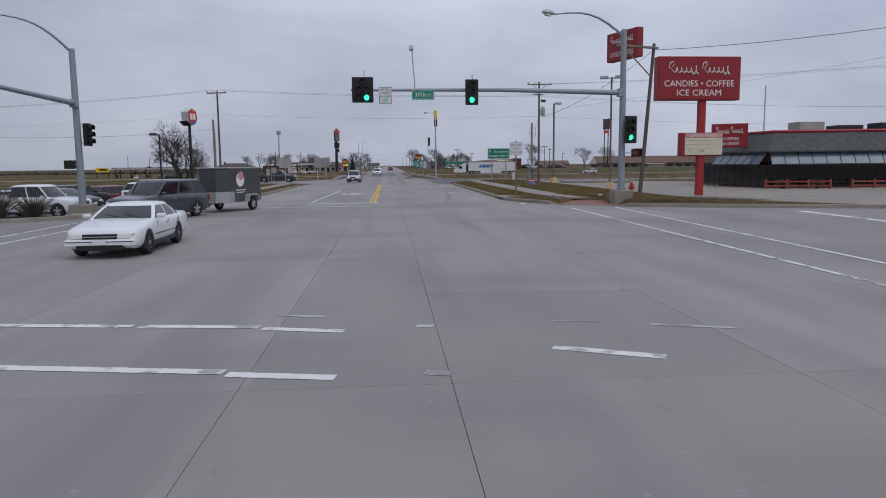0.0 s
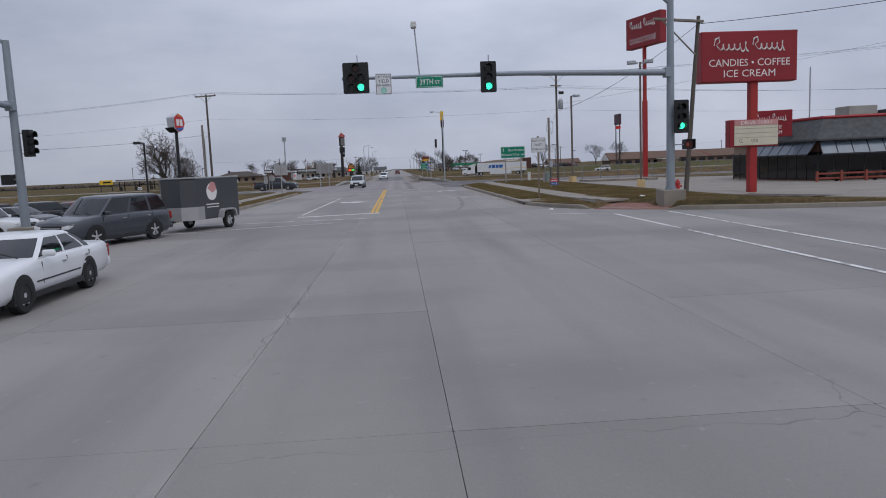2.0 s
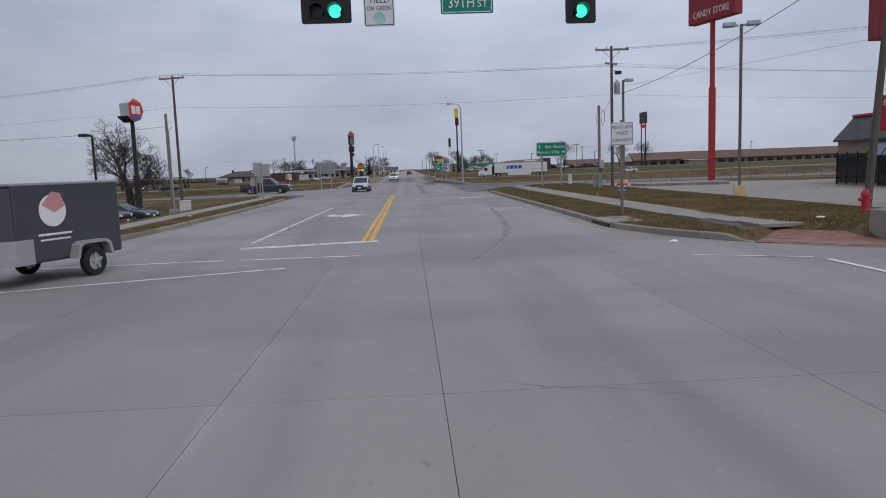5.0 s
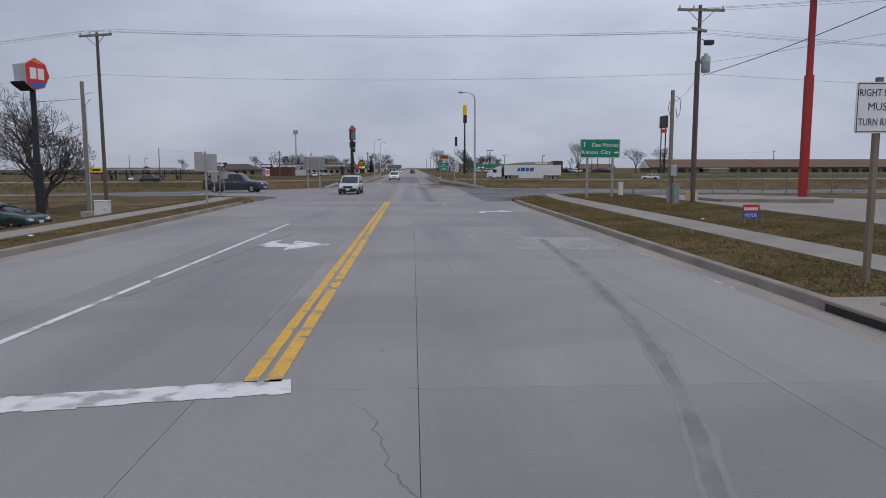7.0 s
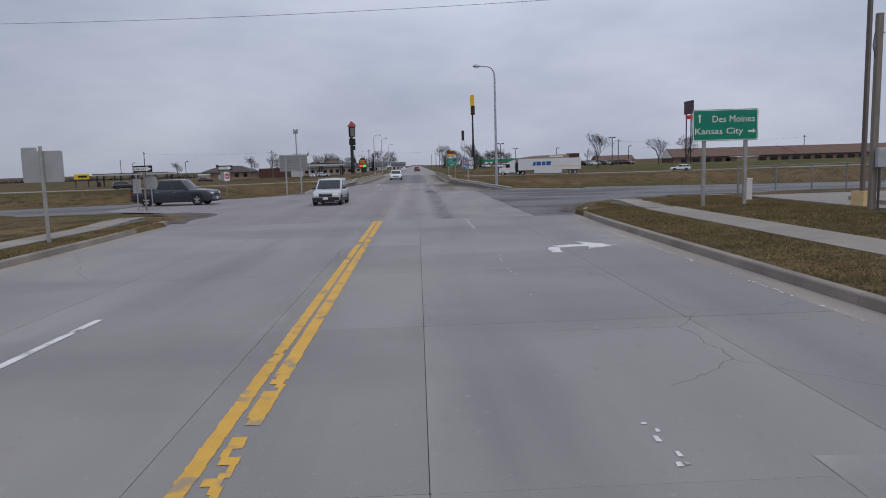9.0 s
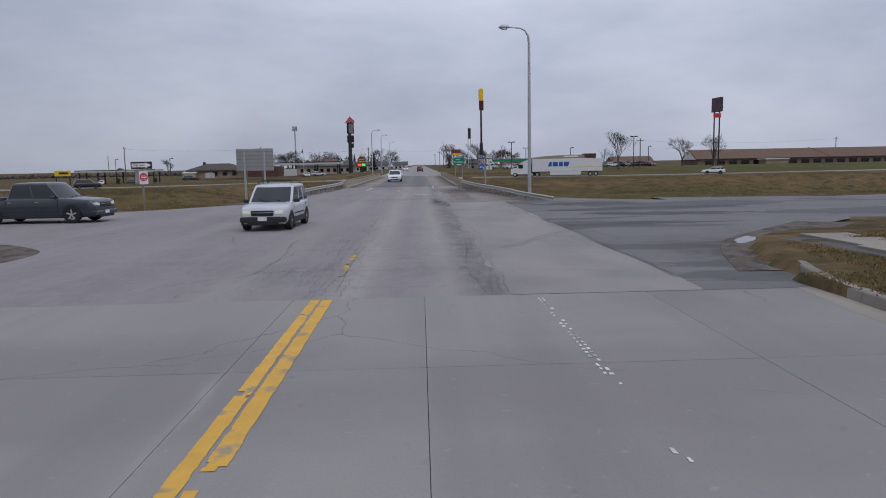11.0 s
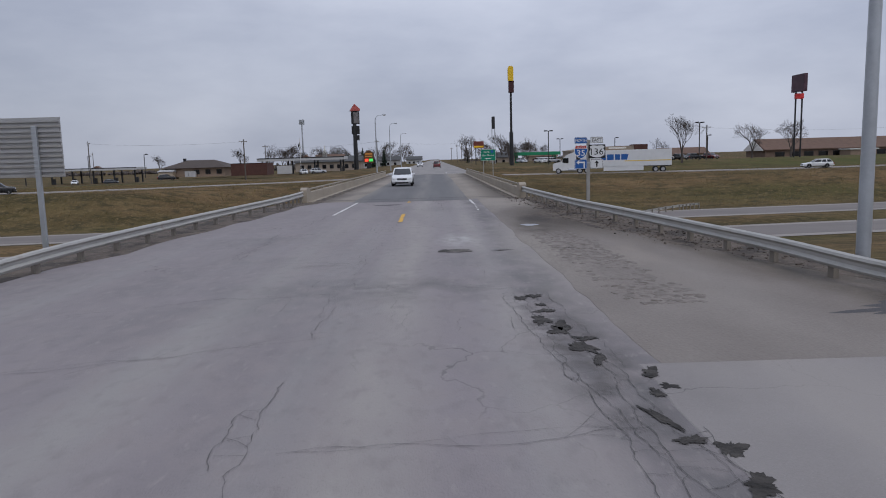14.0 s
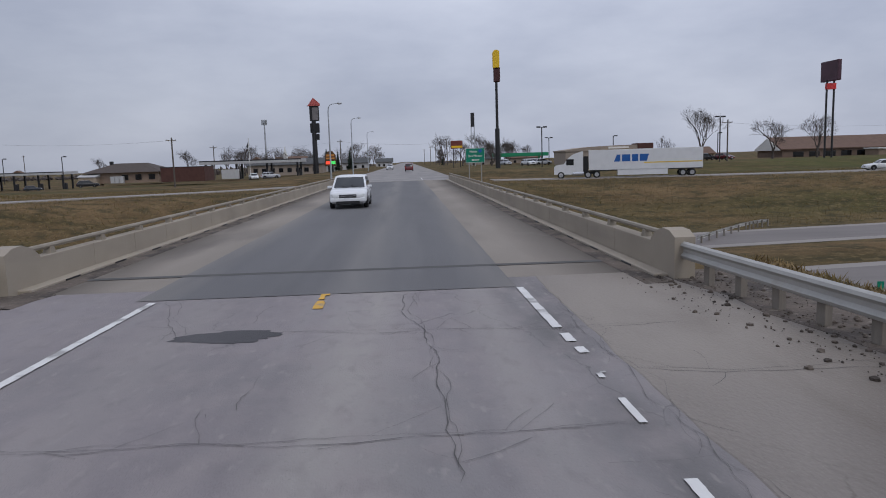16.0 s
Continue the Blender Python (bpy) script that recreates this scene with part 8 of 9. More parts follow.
# ---------- bare trees ----------
def bare_tree(seed, height, spread_=0.55, depth=6, trunk_r=0.028, low=0.25, least=0.008, lift=0.2, thin=0.64):
    """Meshes of a leafless tree: trunk with limbs, and a crown of fine twigs."""
    r = rng(seed)
    wood, twigs = B(), B()

    def grow(p, d, length, rad, level):
        q = p + d * length
        mid = p.lerp(q, 0.5) + Vector((r.uniform(-1, 1), r.uniform(-1, 1), r.uniform(-0.4, 0.6))) * length * 0.07
        bm = wood if level < 2 else twigs
        rad = max(rad, least)
        tube(bm, [p, mid, q], [rad, rad * 0.85, rad * 0.68], 6 if level < 2 else 3, False)
        if level >= depth:
            return
        kids = 3 if level < 5 else r.choice((2, 2, 3))
        for k in range(kids):
            a = 2 * math.pi * (k + r.uniform(0, 0.8)) / kids
            side = d.orthogonal().normalized()
            side = Matrix.Rotation(a, 3, d) @ side
            open_ = spread_ * r.uniform(0.6, 1.3)
            nd = (d * math.cos(open_) + side * math.sin(open_) + Vector((0, 0, lift))).normalized()
            start = p.lerp(q, r.uniform(0.45, 1.0)) if k else q
            grow(start, nd, length * r.uniform(0.66, 0.86), rad * (thin if k == 0 else 0.72 * thin), level + 1)

    grow(Vector((0, 0, -0.2)), Vector((r.uniform(-0.05, 0.05), r.uniform(-0.05, 0.05), 1)).normalized(), height * low, height * trunk_r, 0)
    top = max(v.co.z for v in twigs.verts)
    s = height / top
    for bm in (wood, twigs):
        for v in bm.verts:
            v.co *= s
    return mesh_of("trunk", wood, BARK), mesh_of("crown", twigs, TWIG)


def plant(meshes, x, y, z, s, yaw, label, group):
    e = thing("bare_tree", pose(x, y, z, 0, 0, yaw) @ Matrix.Scale(s, 4), label, "tree", group)
    for nm, me in zip(("trunk", "crown"), meshes):
        ob = new(nm, me)
        ob.parent = e
    return e


T_NEAR = bare_tree(5, 8.6, 0.7, 8, 0.016, 0.09, 0.0045, 0.14, 0.66)
T_TALL = bare_tree(11, 11.0, 0.46, 7, 0.018, 0.2, 0.007)
T_WIDE = bare_tree(29, 9.5, 0.44, 7, 0.018, 0.17, 0.007, 0.1)
T_THIN = bare_tree(31, 10.0, 0.4, 5, 0.02, 0.26)
plant(T_NEAR, -23.9, 86.8, -0.6, 1.0, 40, "bare spreading tree with dark twigs behind the sign post", "")
plant(T_TALL, 54.3, 258.6, -0.1, 1.0, 20, "tall bare tree on the grass slope", "roadside bare trees")
plant(T_WIDE, 81, 284, 0.1, 1.0, 70, "bare spreading tree near the motel", "roadside bare trees")
plant(T_WIDE, 90, 282, 0.1, 1.05, 200, "bare spreading tree near the motel", "roadside bare trees")
plant(T_THIN, 60, 294, 0.0, 0.65, 10, "small bare tree on the grass slope", "roadside bare trees")
plant(T_THIN, 64, 300, 0.0, 0.6, 90, "small bare tree on the grass slope", "roadside bare trees")
r = rng(4)
for k in range(40):
    side = -1 if k < 24 else 1
    x = r.uniform(-85, -11) if side < 0 else r.uniform(13, 60)
    y = r.uniform(400, 640) if side < 0 else r.uniform(345, 640)
    plant((T_TALL, T_WIDE, T_THIN)[k % 3], x, y, -1.0, r.uniform(0.75, 1.35), r.uniform(0, 360), "bare tree in the distance along the road", "distant bare trees")
for x, y, s in ((-38, 350, 0.9), (-53, 372, 1.1), (-74, 380, 1.0), (-125, 430, 0.9), (-20, 395, 0.8), (25, 330, 0.9), (18, 345, 1.0), (32, 352, 0.9), (23.5, 318, 0.8)):
    plant(T_WIDE, x, y, -0.6, s, x * 7, "bare tree behind the buildings", "distant bare trees")


def conifer(seed, h):
    rr = rng(seed)
    bm = B()
    for k in range(420):
        t = rr.random() ** 0.7
        a, rad = rr.uniform(0, 6.28), (1 - t) * h * 0.24 * rr.uniform(0.5, 1.1)
        p = Vector((0, 0, 0.4 + t * h * 0.95))
        q = p + Vector((rad * math.cos(a), rad * math.sin(a), -0.12 * h * rr.uniform(0.1, 0.5)))
        tube(bm, [p, p.lerp(q, 0.6), q], [0.02, 0.14, 0.02], 3, False)
    return mesh_of("needles", bm, mat("dark_needles", (0.018, 0.03, 0.02), 0.9, var=0.4))


NEEDLES = conifer(3, 7.0)
stem = mesh_of("stem", tube(B(), [(0, 0, -0.3), (0, 0, 6.5)], [0.16, 0.04], 6), BARK)
for x, y, s in ((-22, 372, 1.0), (-18.5, 380, 1.1), (-33, 385, 0.9), (-28, 392, 1.2), (16, 420, 0.8)):
    e = thing("conifer", pose(x, y, -0.8) @ Matrix.Scale(s, 4), "small dark evergreen tree in the distance", "tree", "distant evergreens")
    for nm, me in (("stem", stem), ("needles", NEEDLES)):
        ob = new(nm, me)
        ob.parent = e

# far hedgerow on the horizon
bm = B()
r = rng(9)
for k in range(1500):
    x = r.uniform(-520, 520)
    y = r.uniform(640, 700) if abs(x) > 20 else r.uniform(900, 950)
    if -18 < x < 18:
        continue
    h = r.uniform(1, 5) * (1.2 if abs(x) < 150 else 0.65)
    tube(bm, [(x, y, -4), (x + r.uniform(-1, 1), y, h * 0.5 - 3), (x + r.uniform(-2, 2), y, h - 3)], [r.uniform(0.6, 1.5), r.uniform(1.0, 2.2), 0.2], 4, False)
tagged(new("distant_woods", mesh_of("distant_woods", bm, TWIG)), "grey-brown leafless woods along the horizon", "woods", kind="stuff")

# ---------- tall roadside signs beyond the highway ----------
YELLOWP = mat("yellow_sign_face", (0.75, 0.48, 0.02), 0.45, var=0.06)
arch = thing("pole_sign", pose(19.1, 272, -0.2), "very tall dark sign post with a yellow panel on top", "roadside sign")
part("lower_pole", tube(B(), [(0, 0, -0.3), (0, 0, 8.2), (0, 0, 8.25), (0, 0, 17.2)], [0.5, 0.45, 0.28, 0.24], 12), DARKM, arch)
part("yellow_panel", panel(1.25, 3.6, 0.55, -0.5, 0.5, 0, 21.4), YELLOWP, arch, "rounded yellow panel")
part("dark_panel", box(B(), -0.5, -0.5, 17.2, 0.7, 0.5, 19.9, 0.05), mat("maroon_panel", (0.05, 0.012, 0.012), 0.5), arch)
rrs = thing("pole_sign", pose(-22.3, 317, -0.6), "tall dark stacked sign tower with a red roof", "roadside sign")
part("pole", tube(B(), [(0, 0, -0.3), (0, 0, 9), (0, 0, 19)], [0.75, 0.6, 0.5], 8), DARKM, rrs)
part("red_roof", prism(B(), [(-1.6, 17.6), (-1.3, 17.6), (0.2, 19.6), (1.7, 18.2), (1.7, 17.6)], -0.8, 0.8), mat("salmon_roof", (0.45, 0.10, 0.09), 0.6), rrs, "salmon red roof cap")
part("upper_panel", box(B(), -0.9, -0.5, 13.8, 1.45, 0.5, 17.5, 0.05), BLACK, rrs)
part("upper_face", panel(1.5, 3.2, 0.1, -0.54, -0.5, 0.55, 15.6), mat("dim_sign_face", (0.16, 0.15, 0.15), 0.5, var=0.3, scale=1), rrs)
part("middle_panel", box(B(), -0.9, -0.5, 10.8, 1.4, 0.5, 13.2, 0.05), BLACK, rrs)
part("lower_panel", box(B(), -0.4, -0.5, 9.0, 1.3, 0.5, 10.5, 0.05), BLACK, rrs)
small = thing("pole_sign", pose(-18.6, 318, -0.6), "brown restaurant sign with a lit red and green board", "roadside sign")
part("legs", box(B(), -0.7, -0.2, -0.3, 0.7, 0.2, 2.2), DARKM, small)
part("panel", prism(B(), [(-1.4, 2.2), (1.4, 2.2), (1.4, 5.0), (0.6, 6.0), (-0.6, 6.0), (-1.4, 5.0)], -0.3, 0.3), mat("brown_sign", (0.10, 0.05, 0.02), 0.5), small)
part("orange_letters", box(box(B(), -1.0, -0.34, 4.7, 1.0, -0.3, 5.2), -1.1, -0.34, 4.0, 1.1, -0.3, 4.4), mat("orange_letters", (0.6, 0.25, 0.05), 0.5), small)
part("red_lamp_board", box(B(), -1.2, -0.35, 2.7, -0.1, -0.3, 3.5), glow("red_board", (1.0, 0.08, 0.04), 0.8), small, "lit red board")
part("green_lamp_board", box(B(), 0.1, -0.35, 2.7, 1.25, -0.3, 3.5), glow("green_board", (0.08, 0.8, 0.15), 0.6), small, "lit green board")
motel_sign = thing("pole_sign", pose(86.7, 273, 0.1), "tall dark motel sign on two posts", "roadside sign")
for x in (-0.75, 0.75):
    part("post", tube(B(), [(x, 0, -0.3), (x, 0, 15.6)], 0.2, 8), DARKM, motel_sign)
part("panel", box(B(), -2.6, -0.4, 15.4, 2.6, 0.4, 19.4, 0.06), mat("dim_purple_panel", (0.07, 0.03, 0.045), 0.5, var=0.3, scale=0.6), motel_sign, "dark maroon panel", m=pose(0, 0, 0, 0, 0, -86))
part("red_box", box(B(), -0.9, -0.4, 13.8, 1.0, 0.4, 15.0, 0.05), glow("dull_red_board", (0.5, 0.03, 0.03), 0.15), motel_sign)
slim = thing("pole_sign", pose(19.8, 330, -0.4), "slim dark sign on two thin posts", "roadside sign")
for x in (-0.45, 0.45):
    part("post", tube(B(), [(x, 0, -0.3), (x, 0, 12)], 0.12, 6), GALV, slim)
part("panel", box(B(), -0.5, -0.4, 11.6, 0.5, 0.4, 15.4, 0.05), DARKM, slim)
fuel = thing("pole_sign", pose(14.2, 316, -0.3), "red and yellow price sign on two posts", "roadside sign")
for x in (-0.9, 0.9):
    part("post", tube(B(), [(x, 0, -0.3), (x, 0, 5.6)], 0.12, 6), DARKM, fuel)
part("panel", box(B(), -1.5, -0.3, 5.4, 1.5, 0.3, 7.4, 0.05), mat("dull_red_panel", (0.16, 0.04, 0.03), 0.5, var=0.3), fuel)
part("yellow_strip", box(B(), -1.4, -0.34, 5.6, 1.4, -0.3, 6.1), YELLOWP, fuel)
monument = thing("low_sign", pose(-40, 300, -0.6), "low pale monument sign before the filling station", "roadside sign")
part("slab", box(B(), -2.0, -0.3, 0, 2.0, 0.3, 2.2, 0.05), CANWHITE, monument)
for x, y, h, two in ((27.1, 268, 8.2, True), (38.5, 317, 7.5, True), (60.1, 264, 9.0, True), (50.5, 300, 7.0, False), (76, 300, 7, False), (-78, 300, 6.0, False), (-108, 330, 6.5, False)):
    shoebox_lamp(x, y, -0.3, h, "far parking lot lamp with shoebox heads", 10, False, DARKM, two)
for x, y, h in ((-88, 290, 10), (-40.5, 262, 8.5), (-17, 330, 9.5), (16, 390, 10), (13.5, 430, 10), (13, 480, 10), (62.5, 266, 9), (150, 320, 10), (-150, 420, 10), (-57, 350, 9.5), (12, 560, 10)):
    utility_pole(x, y, -0.8, h, "distant wooden utility pole", x * 3, ((0.5, 2.2),), 0, 0.16)
hang((-88, 290, 8.6), (-40.5, 262, 7.2), 0.6, 0.02)
hang((-17, 330, 8.2), (16, 390, 8.6), 0.8, 0.025)
hang((62.5, 266, 7.6), (150, 320, 8.6), 1.0, 0.02)
hang((-57, 350, 8.0), (-17, 330, 8.2), 0.8, 0.02)
cell = thing("cell_tower", pose(-92.4, 609, -1), "tall thin cell tower with antennas on top", "tower")
part("mast", tube(B(), [(0, 0, 0), (0, 0, 33)], [0.7, 0.4], 8), GALV, cell)
bm = B()
for k in range(6):
    a = k * math.pi / 3
    box(bm, 1.6 * math.cos(a) - 0.25, 1.6 * math.sin(a) - 0.25, 30, 1.6 * math.cos(a) + 0.25, 1.6 * math.sin(a) + 0.25, 33.5)
    tube(bm, [(0, 0, 31.5), (1.6 * math.cos(a), 1.6 * math.sin(a), 31.5)], 0.1, 4)
part("antenna_ring", bm, GALV, cell)
flag = thing("flagpole", pose(-36.5, 305, -0.5), "thin white flagpole with a small dark flag", "flagpole")
part("pole", tube(B(), [(0, 0, 0), (0, 0, 9.5)], 0.07, 6), CAB, flag)
part("flag", prism(B(), [(-0.05, 8.6), (-0.6, 7.4), (-0.3, 7.0), (-0.05, 7.6)], -0.02, 0.02), DARKM, flag)


# ---------- far buildings ----------
def windows(parent, wall, x0, x1, n, z0_, z1_, y, w=1.2):
    for k in range(n):
        c = x0 + (x1 - x0) * (k + 0.5) / n
        win = part("window", box(B(), c - w / 2, y - 0.06, z0_, c + w / 2, y + 0.02, z1_, 0.01), DARKM, parent)
        part("pane", box(B(), c - w / 2 + 0.07, y - 0.075, z0_ + 0.07, c + w / 2 - 0.07, y - 0.055, z1_ - 0.07), DARKGLASS, win)


def gabled(parent, x0, x1, y0_, y1_, base, eave, ridge, roof, over_=0.5):
    bm = B()
    ym = (y0_ + y1_) / 2
    ring = [(y0_ - over_, eave), (ym, ridge), (y1_ + over_, eave), (y1_ + over_, eave - 0.2), (y0_ - over_, eave - 0.2)]
    prism(bm, ring, x0 - over_, x1 + over_, "x")
    return part("roof", bm, roof, parent)


motel = thing("motel", pose(92, 300, -0.9), "long low motel with brown shingle roof", "building")
part("wall", box(B(), 0, 0, 0, 140, 12, 3.2), mat("dark_tan_wall", (0.15, 0.105, 0.08), 0.85, var=0.2, scale=0.8), motel)
gabled(motel, 0, 140, 0, 12, 0, 3.2, 6.2, BROWNROOF)
part("gable_end", prism(B(), [(-0.3, 2.9), (6, 6.0), (12.3, 2.9)], -0.75, -0.6, "x"), CAB, motel, "white gable end")
windows(motel, None, 2, 138, 34, 0.9, 2.5, 0.0, 2.6)
part("roof_ridge_trim", prism(B(), [(36, 6.3), (36.5, 6.3), (44, 3.4), (43.5, 3.4)], -0.75, -0.7), REDTRIM, motel)
porch = thing("porch_annex", pose(112, 294, -0.9), "small annex with a pale flat roof before the motel", "building")
part("wall", box(B(), 0, 0, 0, 7, 5, 2.6), TANWALL, porch)
part("roof", box(B(), -0.4, -0.4, 2.6, 7.4, 5.2, 2.9, 0.05), CAB, porch)
diner = thing("restaurant_building", pose(36, 287, -0.4), "low taupe restaurant with curved parapet", "building")
part("wall", box(B(), 0, 0, 0, 19, 12, 3.9, 0.03), TAUPE, diner)
part("parapet_band", prism(B(), [(-0.2, 3.9), (5, 4.5), (12, 4.7), (19.2, 4.7), (19.2, 3.6), (-0.2, 3.6)], -0.2, 12.2), TAUPE, diner)
part("tower", box(B(), 16, -0.6, 0, 19.4, 4, 5.0, 0.03), DKBRICK, diner)
part("yellow_awning", box(B(), 8.5, -0.7, 2.9, 14.5, 0.0, 3.5, 0.05), YELLOWP, diner, "yellow awning strip")
part("name_bar", box(B(), 9.5, -0.3, 4.0, 14.0, -0.2, 4.4), LETTER, diner)
windows(diner, None, 1, 15, 7, 0.9, 2.4, 0.0, 1.5)
station = thing("green_canopy_station", pose(26, 330, -0.4), "filling station canopy with green fascia", "canopy")
part("fascia", box(B(), 0, 0, 3.0, 15, 8, 4.0, 0.04), GREENCAN, station)
for x, y in ((1.5, 1.5), (13.5, 1.5), (1.5, 6.5), (13.5, 6.5)):
    part("column", box(B(), x - 0.2, y - 0.2, 0, x + 0.2, y + 0.2, 3.0), GREENCAN, station)


def fuel_canopy(x, y, base, L, h, label):
    e = thing("filling_station_canopy", pose(x, y, base), label, "canopy", "filling station canopies")
    part("roof_slab", box(B(), 0, 0, h - 0.9, L, 9, h, 0.04), CANWHITE, e, "pale canopy fascia")
    part("dark_fascia_line", box(B(), -0.02, -0.03, h - 0.25, L + 0.02, 0, h + 0.02), DARKM, e)
    n = max(3, round(L / 6))
    for k in range(n):
        for yy in (1.5, 7.5):
            xx = 1.2 + (L - 2.4) * k / (n - 1)
            part("column", box(B(), xx - 0.22, yy - 0.22, 0, xx + 0.22, yy + 0.22, h - 0.9), DARKM, e)
        p_ = part("fuel_pump", box(B(), 0.7 + (L - 2.4) * k / (n - 1) + 0.9, 1.1, 0, 1.4 + (L - 2.4) * k / (n - 1) + 0.9, 1.9, 1.9, 0.03), DARKM, e)
    part("roof_dormer", prism(B(), [(L * 0.52, h), (L * 0.56, h + 0.7), (L * 0.6, h)], 0, 2), BROWNROOF, e)
    return e


fuel_canopy(-132.2, 349, -2.9, 31, 5.3, "long pale filling station canopy on dark columns")
fuel_canopy(-50, 310, -0.9, 25, 4.7, "pale filling station canopy on dark columns")
ysign = thing("yellow_sign", pose(-136.6, 349, -2.9), "yellow roadside sign on two posts", "roadside sign")
for x in (-2.6, 2.6):
    part("post", box(B(), x - 0.15, -0.15, -0.3, x + 0.15, 0.15, 5.2), DARKM, ysign)
part("panel", box(B(), -3.0, -0.3, 3.3, 3.0, 0.2, 5.4, 0.04), YELLOWP, ysign)
part("dark_letters", box(B(), -1.3, -0.34, 4.0, 2.3, -0.3, 4.8), DARKM, ysign, "plain dark bar")
store = thing("brown_store", pose(-63.8, 304, -0.7) @ Matrix.Diagonal((1, 1, 0.82, 1)), "low brick store with brown hip roof", "building")
part("wall", box(B(), -8.0, -6, 0, 8.0, 6, 3.0), TANWALL, store)
bm = B()
loft(bm, [[(-9, -7, 2.9), (9, -7, 2.9), (9, 7, 2.9), (-9, 7, 2.9)], [(-3.5, -0.8, 5.5), (3.5, -0.8, 5.5), (3.5, 0.8, 5.5), (-3.5, 0.8, 5.5)]])
part("hip_roof", bm, mat("dark_brown_roof", (0.075, 0.06, 0.052), 0.9, var=0.15, bump=0.2, fine=6), store)
part("chimney", box(B(), -4.6, -1.5, 4.0, -3.9, -0.8, 6.1), DARKM, store)
windows(store, None, -1, 8, 3, 0.8, 2.3, -6.0, 1.4)
for x in (-2.5, -1.5, -0.5):
    part("vending_machine", box(B(), x, -6.9, 0, x + 0.9, -6.1, 1.9, 0.04), CANWHITE, store, "pale machine at the wall")
shed = thing("shed", pose(-72.9, 296, -1.2), "small tan shed with a pale roof", "shed")
part("wall", box(B(), 0, 0, 0, 3.9, 4, 2.2), mat("tan_siding", (0.40, 0.32, 0.24), 0.8), shed)
gabled(shed, 0, 3.9, 0, 4, 0, 2.2, 2.7, CANWHITE, 0.2)
wallb = thing("dark_brick_building", pose(-47.7, 276, -0.4), "windowless dark red brick block", "building")
part("wall", box(B(), 0, 0, 0, 8.6, 7, 2.85, 0.02), DKBRICK, wallb)
part("coping", box(B(), -0.05, -0.05, 2.85, 8.65, 7.05, 2.95), DARKM, wallb)
church = thing("church", pose(-47.6, 420, -0.8), "small pale church with a white steeple", "church")
part("wall", box(B(), -4, -3, 0, 8, 9, 3.5), CANWHITE, church)
gabled(church, -4, 8, -3, 9, 0, 3.5, 6.5, BROWNROOF)
part("steeple", loft(B(), [[(x * s, y * s, z) for x, y in ((-1, -1), (1, -1), (1, 1), (-1, 1))] for z, s in ((5.0, 0.9), (7.4, 0.9), (7.5, 0.6), (10.5, 0.05))]), CAB, church, "white steeple")
gray = thing("grey_building", pose(-46, 345, -0.8), "grey low building with gabled roof behind the canopy", "building")
part("wall", box(B(), 0, 0, 0, 22, 10, 3.2), TAUPE, gray)
gabled(gray, 0, 22, 0, 10, 0, 3.2, 5.0, SHINGLE)
windows(gray, None, 1, 21, 8, 0.9, 2.2, 0.0, 1.3)
for x, y, w, d, h, rf, lab in ((-32, 372, 9, 8, 2.8, BROWNROOF, "small far house with brown roof"), (-24, 410, 10, 8, 3.0, SHINGLE, "small far house with dark roof"), (22, 372, 10, 8, 3.0, SHINGLE, "grey far house with dark roof"), (40, 400, 12, 8, 3.0, BROWNROOF, "far house with brown roof"), (70, 320, 14, 8, 2.6, BROWNROOF, "low brown house beside the motel"), (-14, 480, 8, 8, 3, SHINGLE, "small far house with dark roof")):
    e = thing("house", pose(x, y, -0.7), lab, "house", "far houses")
    part("wall", box(B(), 0, 0, 0, w, d, h), TAUPE if x > 0 else CANWHITE, e)
    gabled(e, 0, w, 0, d, 0, h, h + 1.8, rf)
    windows(e, None, 0.5, w - 0.5, 3, 0.9, 2.0, 0.0, 1.0)
for k, (x, y, c_) in enumerate(((30, 300, P_WHITE), (33.5, 301, P_SILVER), (58, 290, P_GREY), (61.5, 291, P_WHITE), (65, 290, P_BLACK), (69, 291, P_BLACK), (73, 290, P_RED), (-70, 294, P_BLACK), (-36, 306, P_WHITE), (-32, 306, P_SILVER), (-118, 340, P_WHITE), (-106, 340, P_GREY), (28, 325, P_SILVER), (36, 325, P_WHITE))):
    car("parked_car", "small parked car in the distance", pose(x, y, land(x, y) + 0.02, 0, 0, 90 * (k % 2) + 20), c_, 4.6, 1.85, 1.6, 1.0, 0.88, (1.1, 1.85), (4.0, 4.4), None, tumble=0.8, category="car")

# ---------- chain link fence ----------
cl = thing("chain_link_fence", pose(20.2, 95.5, 0), "chain link fence on steel posts beyond the lot", "fence")
n = 20
for k in range(n + 1):
    x, y = 2.6 * k, 0.75 * k
    zz = land(20.2 + x, 95.5 + y) if y + 95.5 < 97 else -0.15
    part("post", tube(B(), [(x, y, zz - 0.3), (x, y, 1.75)], 0.045 if k % 4 else 0.06, 6), FENCEWIRE, cl)
part("top_rail", tube(B(), [(0, 0, 1.7), (2.6 * n, 0.75 * n, 1.7)], 0.03, 6), FENCEWIRE, cl)
bm = B()
for k in range(150):
    t = k * 52 / 150
    for s in (-1, 1):
        a_, b_ = t, t + s * 1.75
        if 0 <= b_ <= 52:
            tube(bm, [(a_, a_ * 0.2885, -0.05), (b_, b_ * 0.2885, 1.68)], 0.004, 3, False)
tagged(part("wire_mesh", bm, FENCEWIRE, cl), kind="stuff")

# ---------- grass blades and litter of the verges ----------
r = np.random.default_rng(7)


